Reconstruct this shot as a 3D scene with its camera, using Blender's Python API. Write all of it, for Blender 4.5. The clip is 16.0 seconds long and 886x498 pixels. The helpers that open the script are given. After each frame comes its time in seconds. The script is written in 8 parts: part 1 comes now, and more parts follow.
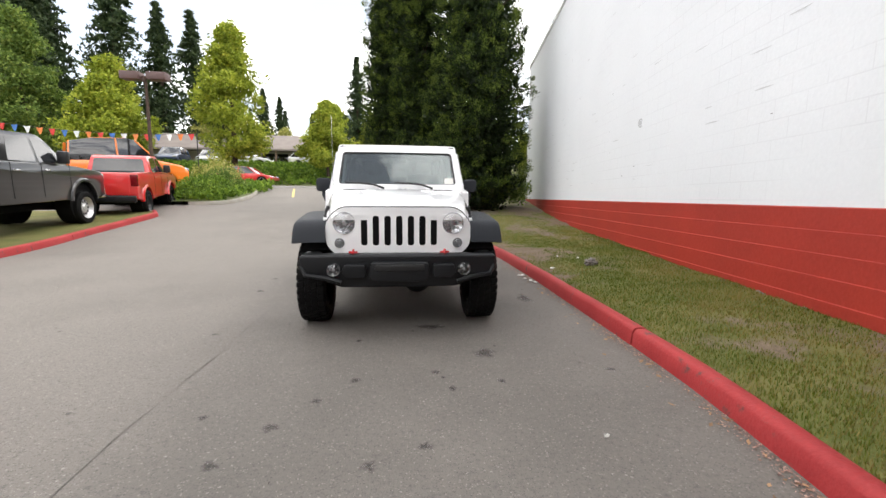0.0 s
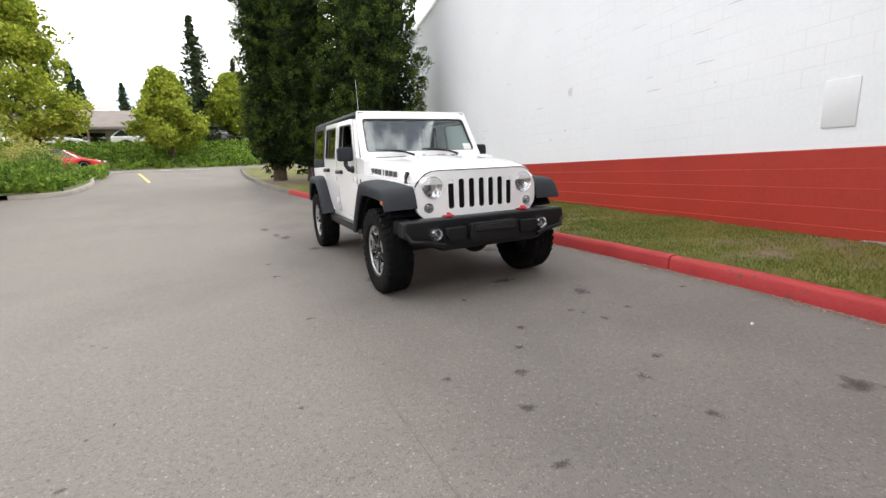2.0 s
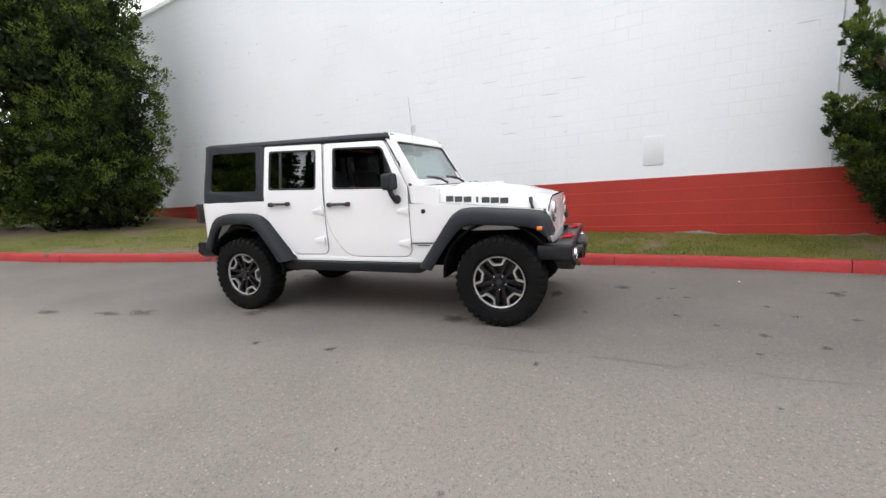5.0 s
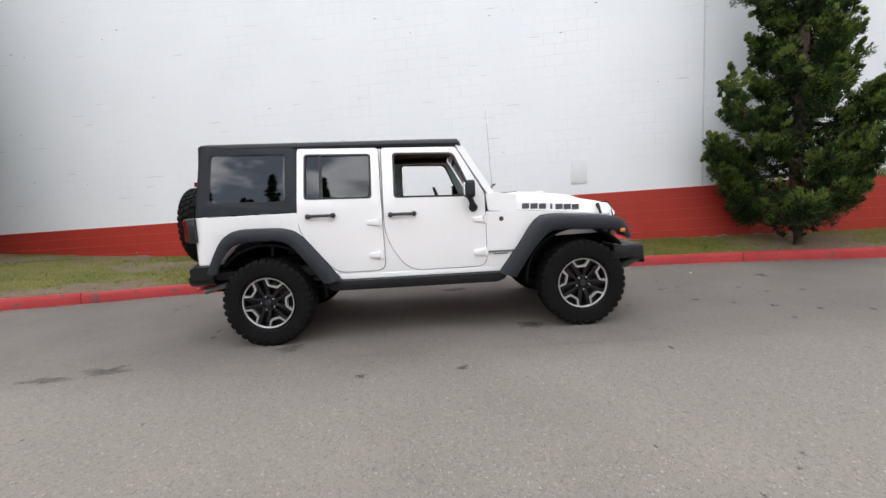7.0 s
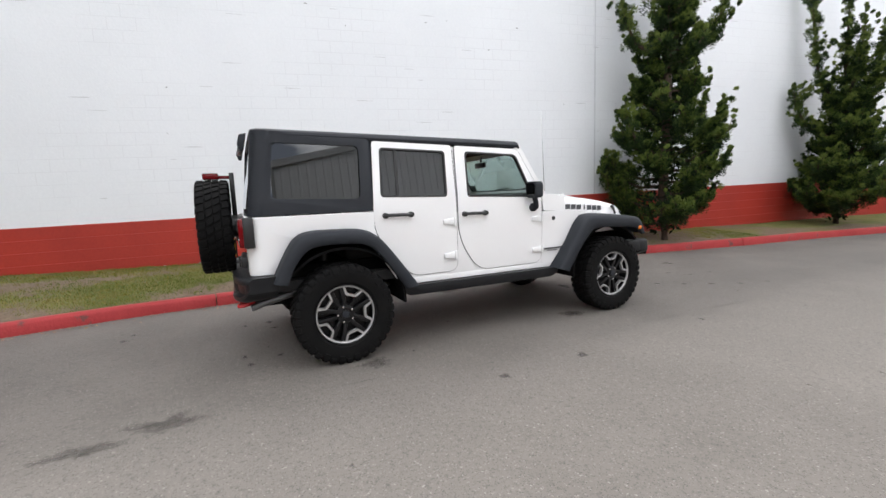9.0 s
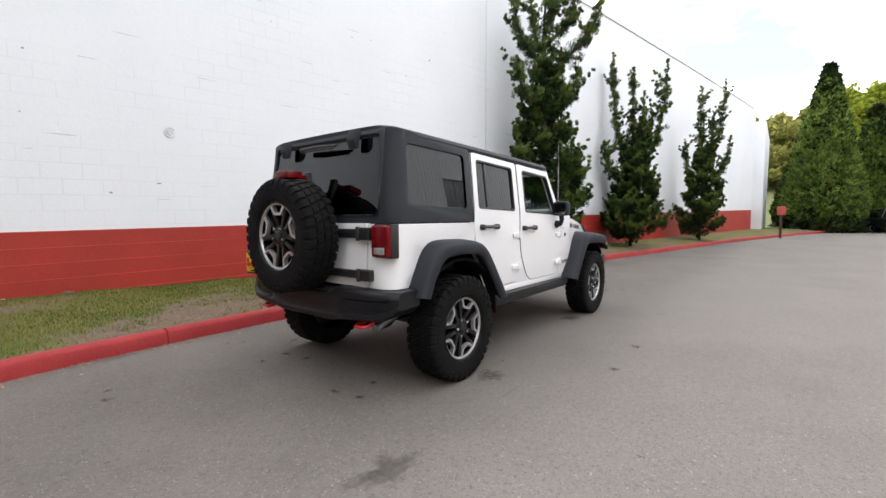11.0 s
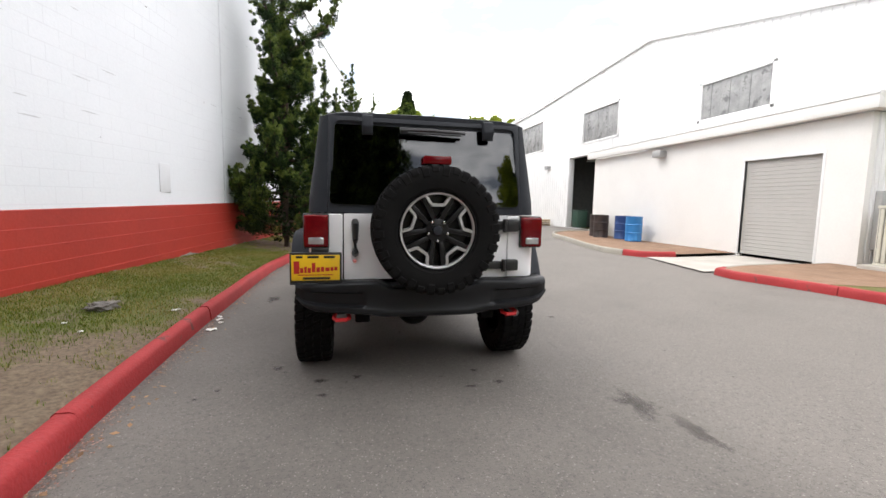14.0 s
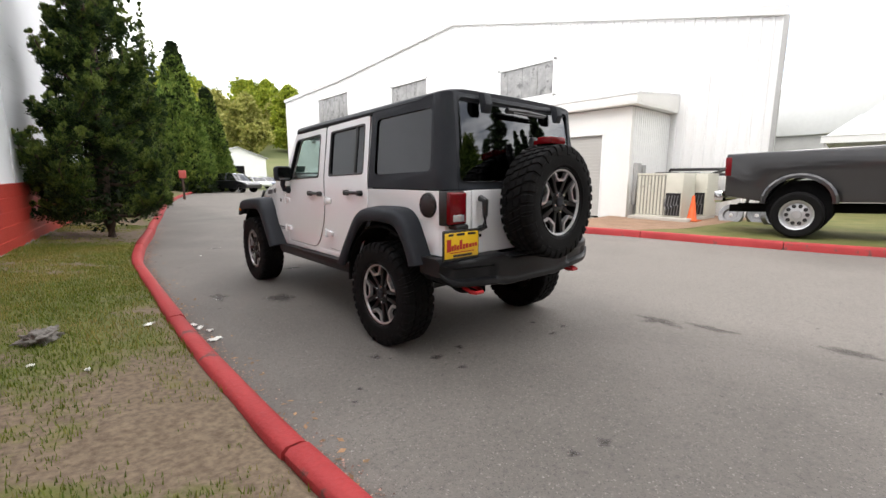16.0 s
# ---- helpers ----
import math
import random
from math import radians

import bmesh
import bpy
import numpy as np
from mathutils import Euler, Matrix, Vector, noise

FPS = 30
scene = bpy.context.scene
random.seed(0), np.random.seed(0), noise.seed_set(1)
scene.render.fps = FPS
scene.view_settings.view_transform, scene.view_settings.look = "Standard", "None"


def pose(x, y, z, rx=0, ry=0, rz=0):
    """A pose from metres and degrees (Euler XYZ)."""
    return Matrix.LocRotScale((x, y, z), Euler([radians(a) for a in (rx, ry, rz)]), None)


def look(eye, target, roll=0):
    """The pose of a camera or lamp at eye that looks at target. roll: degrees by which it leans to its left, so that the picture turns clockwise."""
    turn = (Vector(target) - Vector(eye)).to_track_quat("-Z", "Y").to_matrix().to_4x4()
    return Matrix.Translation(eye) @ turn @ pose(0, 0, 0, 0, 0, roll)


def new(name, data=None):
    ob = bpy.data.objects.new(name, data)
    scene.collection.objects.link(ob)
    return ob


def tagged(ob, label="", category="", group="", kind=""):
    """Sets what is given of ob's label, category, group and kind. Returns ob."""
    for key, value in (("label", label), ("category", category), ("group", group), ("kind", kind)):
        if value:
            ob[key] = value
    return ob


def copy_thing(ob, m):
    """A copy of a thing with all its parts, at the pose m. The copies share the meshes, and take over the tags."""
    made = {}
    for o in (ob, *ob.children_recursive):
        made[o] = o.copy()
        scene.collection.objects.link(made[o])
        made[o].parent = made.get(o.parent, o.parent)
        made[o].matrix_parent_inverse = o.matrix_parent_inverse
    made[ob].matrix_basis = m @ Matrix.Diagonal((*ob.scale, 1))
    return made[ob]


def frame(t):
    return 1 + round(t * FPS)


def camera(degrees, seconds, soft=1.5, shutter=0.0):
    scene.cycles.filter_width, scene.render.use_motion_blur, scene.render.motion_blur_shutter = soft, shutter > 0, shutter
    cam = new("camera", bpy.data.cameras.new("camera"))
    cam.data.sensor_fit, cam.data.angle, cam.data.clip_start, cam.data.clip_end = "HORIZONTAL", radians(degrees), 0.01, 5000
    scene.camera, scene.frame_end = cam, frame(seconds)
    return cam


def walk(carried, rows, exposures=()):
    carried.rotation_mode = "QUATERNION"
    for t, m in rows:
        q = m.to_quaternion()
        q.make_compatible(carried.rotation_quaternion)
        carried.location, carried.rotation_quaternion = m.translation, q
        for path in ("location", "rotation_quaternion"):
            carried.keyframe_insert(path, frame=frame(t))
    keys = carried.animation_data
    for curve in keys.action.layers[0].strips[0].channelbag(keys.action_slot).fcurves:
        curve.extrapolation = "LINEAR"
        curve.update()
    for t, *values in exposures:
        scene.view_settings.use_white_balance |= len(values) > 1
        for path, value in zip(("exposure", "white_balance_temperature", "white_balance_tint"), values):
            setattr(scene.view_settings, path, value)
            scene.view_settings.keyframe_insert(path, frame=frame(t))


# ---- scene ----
cam = camera(91.8, 16.0)
PATH = [
    (0, (-0.002, -4.324, 1.296), (0.213, -2.354, 1.025), 0.5),
    (0.5, (-0.367, -4.389, 1.244), (-0.007, -2.45, 0.915), -0.9),
    (1, (-0.85, -4.295, 1.202), (-0.41, -2.386, 0.799), 0.8),
    (1.5, (-1.466, -4.176, 1.232), (-0.811, -2.326, 0.85), -0.6),
    (2, (-2.07, -3.938, 1.214), (-1.22, -2.171, 0.82), -2.4),
    (2.5, (-2.649, -3.616, 1.23), (-1.64, -1.931, 0.854), -1.8),
    (3, (-3.208, -3.201, 1.28), (-1.962, -1.689, 0.881), -1.2),
    (3.5, (-3.637, -2.674, 1.329), (-2.222, -1.303, 0.984), -1.7),
    (4, (-4.035, -2.126, 1.339), (-2.435, -0.984, 0.969), -2.0),
    (4.5, (-4.297, -1.518, 1.346), (-2.577, -0.553, 1.012), -1.2),
    (4.7, (-4.405, -1.271, 1.33), (-2.627, -0.412, 1.015), -2.0),
    (6.8, (-4.828, 1.22, 1.299), (-2.849, 1.272, 1.019), -3.2),
    (7, (-4.835, 1.457, 1.285), (-2.851, 1.382, 1.047), -3.2),
    (7.5, (-4.792, 2.029, 1.304), (-2.832, 1.741, 1.03), -4.3),
    (8, (-4.645, 2.58, 1.314), (-2.71, 2.122, 1.105), -3.2),
    (8.5, (-4.526, 3.143, 1.318), (-2.67, 2.426, 1.118), -2.9),
    (9, (-4.281, 3.673, 1.332), (-2.49, 2.819, 1.083), -2.2),
    (9.2, (-4.181, 3.88, 1.329), (-2.427, 2.946, 1.103), -1.8),
    (11.3, (-2.493, 5.82, 1.264), (-1.39, 4.16, 1.1), -1.1),
    (11.5, (-2.288, 5.949, 1.266), (-1.284, 4.228, 1.085), -1.9),
    (12, (-1.757, 6.22, 1.272), (-1.023, 4.377, 1.017), -2.1),
    (12.5, (-1.186, 6.372, 1.289), (-0.675, 4.454, 1.048), -2.0),
    (13, (-0.622, 6.542, 1.296), (-0.411, 4.573, 1.012), -2.1),
    (13.5, (-0.024, 6.543, 1.321), (-0.013, 4.556, 1.094), -0.7),
    (14, (0.543, 6.552, 1.294), (0.122, 4.607, 1.087), 1.1),
    (14.4, (0.981, 6.442, 1.28), (0.286, 4.582, 1.043), 1.6),
    (14.5, (1.091, 6.418, 1.265), (0.347, 4.586, 0.963), 1.9),
    (15, (1.612, 6.241, 1.279), (0.642, 4.502, 1.085), 4.0),
    (15.1, (1.729, 6.213, 1.282), (0.666, 4.528, 1.104), 3.6),
    (15.5, (2.169, 6.06, 1.322), (0.92, 4.524, 1.041), 2.4),
    (16, (2.676, 5.727, 1.303), (1.384, 4.236, 0.977), -0.0),
]
walk(cam, [(t, look(eye, target, roll)) for t, eye, target, roll in PATH], [(0.0, -0.06, 6580, 11), (3.0, -0.14, 6460, 11), (7.0, -0.25, 6360, 11), (9.2, -0.27, 6360, 11), (11.5, -0.14, 6440, 12), (12.6, 0.02, 6460, 12), (13.2, 0.02, 6480, 12), (14.5, -0.14, 6480, 12), (16.0, -0.03, 6540, 12)])

# ---- light ----
SUN_ELEV, SUN_AZ = 51.0, 92.0
world = bpy.data.worlds.new("sky")
scene.world = world
world.use_nodes = True
wn, wl = world.node_tree.nodes, world.node_tree.links
wn.clear()
sky = wn.new("ShaderNodeTexSky")
sky.sky_type, sky.sun_disc = "NISHITA", False
sky.sun_elevation, sky.sun_rotation = radians(SUN_ELEV), radians(SUN_AZ)
sky_bg = wn.new("ShaderNodeBackground")
sky_bg.inputs["Strength"].default_value = 0.15
cloud_bg = wn.new("ShaderNodeBackground")
cloud_bg.inputs["Strength"].default_value = 1.0
tc = wn.new("ShaderNodeTexCoord")
mp = wn.new("ShaderNodeMapping")
mp.inputs["Scale"].default_value = (1.0, 1.0, 2.6)
mp.inputs["Location"].default_value = (1.4, 8.3, 2.2)
nz = wn.new("ShaderNodeTexNoise")
nz.inputs["Scale"].default_value, nz.inputs["Detail"].default_value, nz.inputs["Roughness"].default_value = 3.0, 9, 0.56
cover = wn.new("ShaderNodeValToRGB")
cover.color_ramp.elements[0].position, cover.color_ramp.elements[1].position = 0.45, 0.55
cover.color_ramp.elements[0].color = (0.17, 0.17, 0.17, 1)
shade = wn.new("ShaderNodeValToRGB")
shade.color_ramp.elements[0].position, shade.color_ramp.elements[1].position = 0.50, 0.70
shade.color_ramp.elements[0].color, shade.color_ramp.elements[1].color = (4.9, 4.85, 4.75, 1), (1.2, 1.24, 1.3, 1)
mixw = wn.new("ShaderNodeMixShader")
wout = wn.new("ShaderNodeOutputWorld")
wl.new(tc.outputs["Generated"], mp.inputs["Vector"])
wl.new(mp.outputs["Vector"], nz.inputs["Vector"])
sep_w = wn.new("ShaderNodeSeparateXYZ")
wl.new(tc.outputs["Generated"], sep_w.inputs[0])
low = wn.new("ShaderNodeMath")
low.operation = "MULTIPLY_ADD"
low.inputs[1].default_value, low.inputs[2].default_value = 0.03, -0.004
wl.new(sep_w.outputs["Z"], low.inputs[0])
piled = wn.new("ShaderNodeMath")
wl.new(nz.outputs["Fac"], piled.inputs[0])
wl.new(low.outputs[0], piled.inputs[1])
wl.new(piled.outputs[0], cover.inputs["Fac"])
wl.new(nz.outputs["Fac"], shade.inputs["Fac"])
wl.new(shade.outputs["Color"], cloud_bg.inputs["Color"])
wl.new(sky.outputs["Color"], sky_bg.inputs["Color"])
wl.new(cover.outputs["Color"], mixw.inputs["Fac"])
wl.new(sky_bg.outputs[0], mixw.inputs[1])
wl.new(cloud_bg.outputs[0], mixw.inputs[2])
wl.new(mixw.outputs[0], wout.inputs["Surface"])
sun_data = bpy.data.lights.new("sun", "SUN")
sun_data.energy, sun_data.angle, sun_data.color = 1.3, radians(22), (1.0, 0.96, 0.9)
sun = new("sun", sun_data)
sun.rotation_euler = (radians(90 - SUN_ELEV), 0, radians(180 - SUN_AZ))


# ---- materials ----
def surf(name, c1, c2=None, rough=0.6, metal=0.0, scale=6.0, fine=60.0, bump=0.0, bump_scale=80.0, spots=None, spot_scale=3.0,
         spot_at=0.62, isl=0.0, coat=0.0, spec=0.5, rvar=0.1, world_pos=False):
    """A surface with a broad and a fine variation between two colours, optional stains in a third, and a bump."""
    m = bpy.data.materials.new(name)
    m.use_nodes = True
    n, l = m.node_tree.nodes, m.node_tree.links
    b = n["Principled BSDF"]
    c2 = c2 or tuple(c * 0.85 for c in c1)
    if world_pos:
        co = n.new("ShaderNodeNewGeometry").outputs["Position"]
    else:
        co = n.new("ShaderNodeTexCoord").outputs["Object"]
    broad = n.new("ShaderNodeTexNoise")
    broad.inputs["Scale"].default_value, broad.inputs["Detail"].default_value = scale, 6
    l.new(co, broad.inputs["Vector"])
    grain = n.new("ShaderNodeTexNoise")
    grain.inputs["Scale"].default_value, grain.inputs["Detail"].default_value = fine, 4
    l.new(co, grain.inputs["Vector"])
    add = n.new("ShaderNodeMath")
    add.operation = "MULTIPLY_ADD"
    l.new(grain.outputs["Fac"], add.inputs[0])
    add.inputs[1].default_value = 0.6
    l.new(broad.outputs["Fac"], add.inputs[2])
    rng = n.new("ShaderNodeMapRange")
    rng.inputs["From Min"].default_value, rng.inputs["From Max"].default_value = 0.55, 1.05
    l.new(add.outputs[0], rng.inputs["Value"])
    mx = n.new("ShaderNodeMix")
    mx.data_type = "RGBA"
    mx.inputs["A"].default_value, mx.inputs["B"].default_value = (*c1, 1), (*c2, 1)
    l.new(rng.outputs["Result"], mx.inputs["Factor"])
    col = mx.outputs["Result"]
    if spots:
        sn = n.new("ShaderNodeTexNoise")
        sn.inputs["Scale"].default_value, sn.inputs["Detail"].default_value, sn.inputs["Roughness"].default_value = spot_scale, 8, 0.65
        l.new(co, sn.inputs["Vector"])
        sr = n.new("ShaderNodeMapRange")
        sr.inputs["From Min"].default_value, sr.inputs["From Max"].default_value = spot_at, spot_at + 0.06
        l.new(sn.outputs["Fac"], sr.inputs["Value"])
        m2 = n.new("ShaderNodeMix")
        m2.data_type = "RGBA"
        l.new(col, m2.inputs["A"])
        m2.inputs["B"].default_value = (*spots, 1)
        l.new(sr.outputs["Result"], m2.inputs["Factor"])
        col = m2.outputs["Result"]
    if isl:
        gi = n.new("ShaderNodeNewGeometry")
        ir = n.new("ShaderNodeMapRange")
        ir.inputs["To Min"].default_value, ir.inputs["To Max"].default_value = 1 - isl, 1 + isl
        l.new(gi.outputs["Random Per Island"], ir.inputs["Value"])
        hs = n.new("ShaderNodeHueSaturation")
        l.new(ir.outputs["Result"], hs.inputs["Value"])
        l.new(col, hs.inputs["Color"])
        col = hs.outputs["Color"]
    l.new(col, b.inputs["Base Color"])
    rr = n.new("ShaderNodeMapRange")
    rr.inputs["To Min"].default_value, rr.inputs["To Max"].default_value = max(0.02, rough - rvar * rough), min(1, rough + rvar * rough)
    l.new(grain.outputs["Fac"], rr.inputs["Value"])
    l.new(rr.outputs["Result"], b.inputs["Roughness"])
    b.inputs["Metallic"].default_value = metal
    b.inputs["Coat Weight"].default_value = coat
    b.inputs["Coat Roughness"].default_value = 0.04
    b.inputs["Specular IOR Level"].default_value = spec
    if bump:
        bn = n.new("ShaderNodeTexNoise")
        bn.inputs["Scale"].default_value, bn.inputs["Detail"].default_value = bump_scale, 5
        l.new(co, bn.inputs["Vector"])
        bp = n.new("ShaderNodeBump")
        bp.inputs["Strength"].default_value, bp.inputs["Distance"].default_value = bump, 0.01
        l.new(bn.outputs["Fac"], bp.inputs["Height"])
        l.new(bp.outputs["Normal"], b.inputs["Normal"])
    return m


def glass(name, tint, rough=0.0, see=0.5, gloss=0.08):
    """Thin tinted sheet glass: part clear, part glossy by Fresnel."""
    m = bpy.data.materials.new(name)
    m.use_nodes = True
    n, l = m.node_tree.nodes, m.node_tree.links
    n.clear()
    tr = n.new("ShaderNodeBsdfTransparent")
    tr.inputs["Color"].default_value = (tint[0] * see, tint[1] * see, tint[2] * see, 1)
    gl = n.new("ShaderNodeBsdfGlossy")
    gl.inputs["Roughness"].default_value = rough
    gl.inputs["Color"].default_value = (0.95, 0.97, 1, 1)
    lw = n.new("ShaderNodeLayerWeight")
    lw.inputs["Blend"].default_value = 0.5
    pw = n.new("ShaderNodeMath")
    pw.operation = "POWER"
    pw.inputs[1].default_value = 4.0
    l.new(lw.outputs["Facing"], pw.inputs[0])
    fr = n.new("ShaderNodeMath")
    fr.operation = "MULTIPLY_ADD"
    fr.inputs[1].default_value, fr.inputs[2].default_value = 0.9, gloss
    l.new(pw.outputs[0], fr.inputs[0])
    mx = n.new("ShaderNodeMixShader")
    out = n.new("ShaderNodeOutputMaterial")
    l.new(fr.outputs[0], mx.inputs["Fac"])
    l.new(tr.outputs[0], mx.inputs[1])
    l.new(gl.outputs[0], mx.inputs[2])
    l.new(mx.outputs[0], out.inputs["Surface"])
    return m


def leafy(name, c1, c2, c3, lump=1.6):
    """Foliage: per-leaf random between three greens, slightly translucent."""
    m = bpy.data.materials.new(name)
    m.use_nodes = True
    n, l = m.node_tree.nodes, m.node_tree.links
    b = n["Principled BSDF"]
    gi = n.new("ShaderNodeNewGeometry")
    tcn = n.new("ShaderNodeTexCoord")
    nz = n.new("ShaderNodeTexNoise")
    nz.inputs["Scale"].default_value, nz.inputs["Detail"].default_value = lump, 3
    l.new(tcn.outputs["Object"], nz.inputs["Vector"])
    ad = n.new("ShaderNodeMath")
    ad.operation = "MULTIPLY_ADD"
    ad.inputs[1].default_value = 0.42
    l.new(gi.outputs["Random Per Island"], ad.inputs[0])
    l.new(nz.outputs["Fac"], ad.inputs[2])
    rp = n.new("ShaderNodeValToRGB")
    e = rp.color_ramp.elements
    e[0].position, e[0].color = 0.50, (*c1, 1)
    e[1].position, e[1].color = 0.95, (*c3, 1)
    k = e.new(0.72)
    k.color = (*c2, 1)
    # Pales leaves by young: fresh growth mixed with light painted on tufts.
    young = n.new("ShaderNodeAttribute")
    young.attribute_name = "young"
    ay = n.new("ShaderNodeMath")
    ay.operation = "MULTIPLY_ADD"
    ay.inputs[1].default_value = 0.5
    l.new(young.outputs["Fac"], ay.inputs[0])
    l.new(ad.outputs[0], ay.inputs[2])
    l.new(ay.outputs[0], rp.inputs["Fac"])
    l.new(rp.outputs["Color"], b.inputs["Base Color"])
    b.inputs["Roughness"].default_value = 0.62
    b.inputs["Specular IOR Level"].default_value = 0.25
    tl = n.new("ShaderNodeBsdfTranslucent")
    l.new(rp.outputs["Color"], tl.inputs["Color"])
    mx = n.new("ShaderNodeMixShader")
    mx.inputs["Fac"].default_value = 0.3
    out = n["Material Output"]
    l.new(b.outputs[0], mx.inputs[1])
    l.new(tl.outputs[0], mx.inputs[2])
    l.new(mx.outputs[0], out.inputs["Surface"])
    return m


def asphalt():
    """Worn asphalt: a dark binder with pale and dark stone chips. West of the paving seam it is coarser and paler."""
    m = surf("asphalt", (0.125, 0.1135, 0.1015), (0.18, 0.1635, 0.146), 0.8, scale=0.8, fine=55, bump=0.55, bump_scale=95, world_pos=True, spec=0.35, rvar=0.16)
    n, l = m.node_tree.nodes, m.node_tree.links
    b = n["Principled BSDF"]
    col = b.inputs["Base Color"].links[0].from_socket
    geo = n.new("ShaderNodeNewGeometry")
    sep = n.new("ShaderNodeSeparateXYZ")
    l.new(geo.outputs["Position"], sep.inputs[0])

    def node(op, *vals):
        q = n.new("ShaderNodeMath")
        q.operation = op
        for i, v in enumerate(vals):
            if isinstance(v, (int, float)):
                q.inputs[i].default_value = v
            else:
                l.new(v, q.inputs[i])
        return q.outputs[0]

    def ranged(v, lo, hi, to=1.0):
        q = n.new("ShaderNodeMapRange")
        q.inputs["From Min"].default_value, q.inputs["From Max"].default_value, q.inputs["To Max"].default_value = lo, hi, to
        l.new(v, q.inputs["Value"])
        return q.outputs["Result"]

    def blend(fac, a, c):
        q = n.new("ShaderNodeMix")
        q.data_type = "RGBA"
        l.new(fac, q.inputs["Factor"])
        l.new(a, q.inputs["A"])
        q.inputs["B"].default_value = (*c, 1)
        return q.outputs["Result"]

    def noisy(scale, detail, rough=0.55):
        q = n.new("ShaderNodeTexNoise")
        q.inputs["Scale"].default_value, q.inputs["Detail"].default_value, q.inputs["Roughness"].default_value = scale, detail, rough
        l.new(geo.outputs["Position"], q.inputs["Vector"])
        return q.outputs["Fac"]

    edge = noisy(1.3, 5)
    coarse = ranged(node("MULTIPLY_ADD", edge, 0.9, node("MULTIPLY", sep.outputs["X"], -1.0)), 1.55, 2.3)
    col = blend(node("MULTIPLY", coarse, 0.5), col, (0.235, 0.213, 0.19))
    dirt = noisy(0.35, 7, 0.62)
    col = blend(ranged(dirt, 0.52, 0.72, 0.4), col, (0.098, 0.088, 0.078))
    pits = noisy(30, 6, 0.7)
    col = blend(ranged(pits, 0.52, 0.70, 0.6), col, (0.075, 0.07, 0.066))
    wob = n.new("ShaderNodeTexNoise")
    wob.inputs["Scale"].default_value, wob.inputs["Detail"].default_value = 70, 2
    l.new(geo.outputs["Position"], wob.inputs["Vector"])
    bent = n.new("ShaderNodeVectorMath")
    bent.operation = "MULTIPLY_ADD"
    bent.inputs[1].default_value = (0.022, 0.022, 0.022)
    l.new(wob.outputs["Color"], bent.inputs[0])
    l.new(geo.outputs["Position"], bent.inputs[2])
    for scale, size, share, tone, amount in ((52.0, 0.34, 0.89, (0.42, 0.395, 0.36), 0.5), (80.0, 0.4, 0.74, (0.31, 0.285, 0.255), 0.6), (105.0, 0.45, 0.62, (0.06, 0.055, 0.05), 0.6)):
        vo = n.new("ShaderNodeTexVoronoi")
        vo.inputs["Scale"].default_value = scale
        l.new(bent.outputs[0], vo.inputs["Vector"])
        sc = n.new("ShaderNodeSeparateColor")
        l.new(vo.outputs["Color"], sc.inputs[0])
        here = ranged(node("MULTIPLY_ADD", coarse, 0.07, sc.outputs["Red"]), share + 0.05, share + 0.09)
        near = ranged(vo.outputs["Distance"], size, size * 0.6)
        col = blend(node("MULTIPLY", node("MULTIPLY", here, near), amount), col, tone)
    l.new(col, b.inputs["Base Color"])
    return m


M_ASPHALT = asphalt()
M_CONCRETE = surf("concrete", (0.38, 0.35, 0.31), (0.5, 0.47, 0.42), 0.85, scale=1.5, fine=90, bump=0.3, world_pos=True)
M_GRASS_SOIL = surf("lawn_soil", (0.075, 0.095, 0.013), (0.165, 0.145, 0.045), 0.95, scale=1.7, fine=45, bump=0.5, bump_scale=60, world_pos=True)
def lawn_mix(m):
    """Grass or bare soil by the mesh's own soil attribute."""
    n, l = m.node_tree.nodes, m.node_tree.links
    b = n["Principled BSDF"]
    old = b.inputs["Base Color"].links[0].from_socket
    at = n.new("ShaderNodeAttribute")
    at.attribute_name = "soil"
    geo = n.new("ShaderNodeNewGeometry")
    nz = n.new("ShaderNodeTexNoise")
    nz.inputs["Scale"].default_value, nz.inputs["Detail"].default_value = 14, 6
    l.new(geo.outputs["Position"], nz.inputs["Vector"])
    ad = n.new("ShaderNodeMath")
    ad.operation = "MULTIPLY_ADD"
    ad.inputs[1].default_value = 0.7
    l.new(nz.outputs["Fac"], ad.inputs[0])
    l.new(at.outputs["Fac"], ad.inputs[2])
    mr = n.new("ShaderNodeMapRange")
    mr.inputs["From Min"].default_value, mr.inputs["From Max"].default_value = 0.62, 0.95
    l.new(ad.outputs[0], mr.inputs["Value"])
    so = n.new("ShaderNodeValToRGB")
    so.color_ramp.elements[0].color, so.color_ramp.elements[1].color = (0.095, 0.067, 0.043, 1), (0.2, 0.15, 0.098, 1)
    so.color_ramp.elements[0].position, so.color_ramp.elements[1].position = 0.3, 0.7
    n2 = n.new("ShaderNodeTexNoise")
    n2.inputs["Scale"].default_value, n2.inputs["Detail"].default_value = 30, 8
    l.new(geo.outputs["Position"], n2.inputs["Vector"])
    l.new(n2.outputs["Fac"], so.inputs["Fac"])
    mx = n.new("ShaderNodeMix")
    mx.data_type = "RGBA"
    l.new(mr.outputs["Result"], mx.inputs["Factor"])
    l.new(old, mx.inputs["A"])
    l.new(so.outputs["Color"], mx.inputs["B"])
    l.new(mx.outputs["Result"], b.inputs["Base Color"])


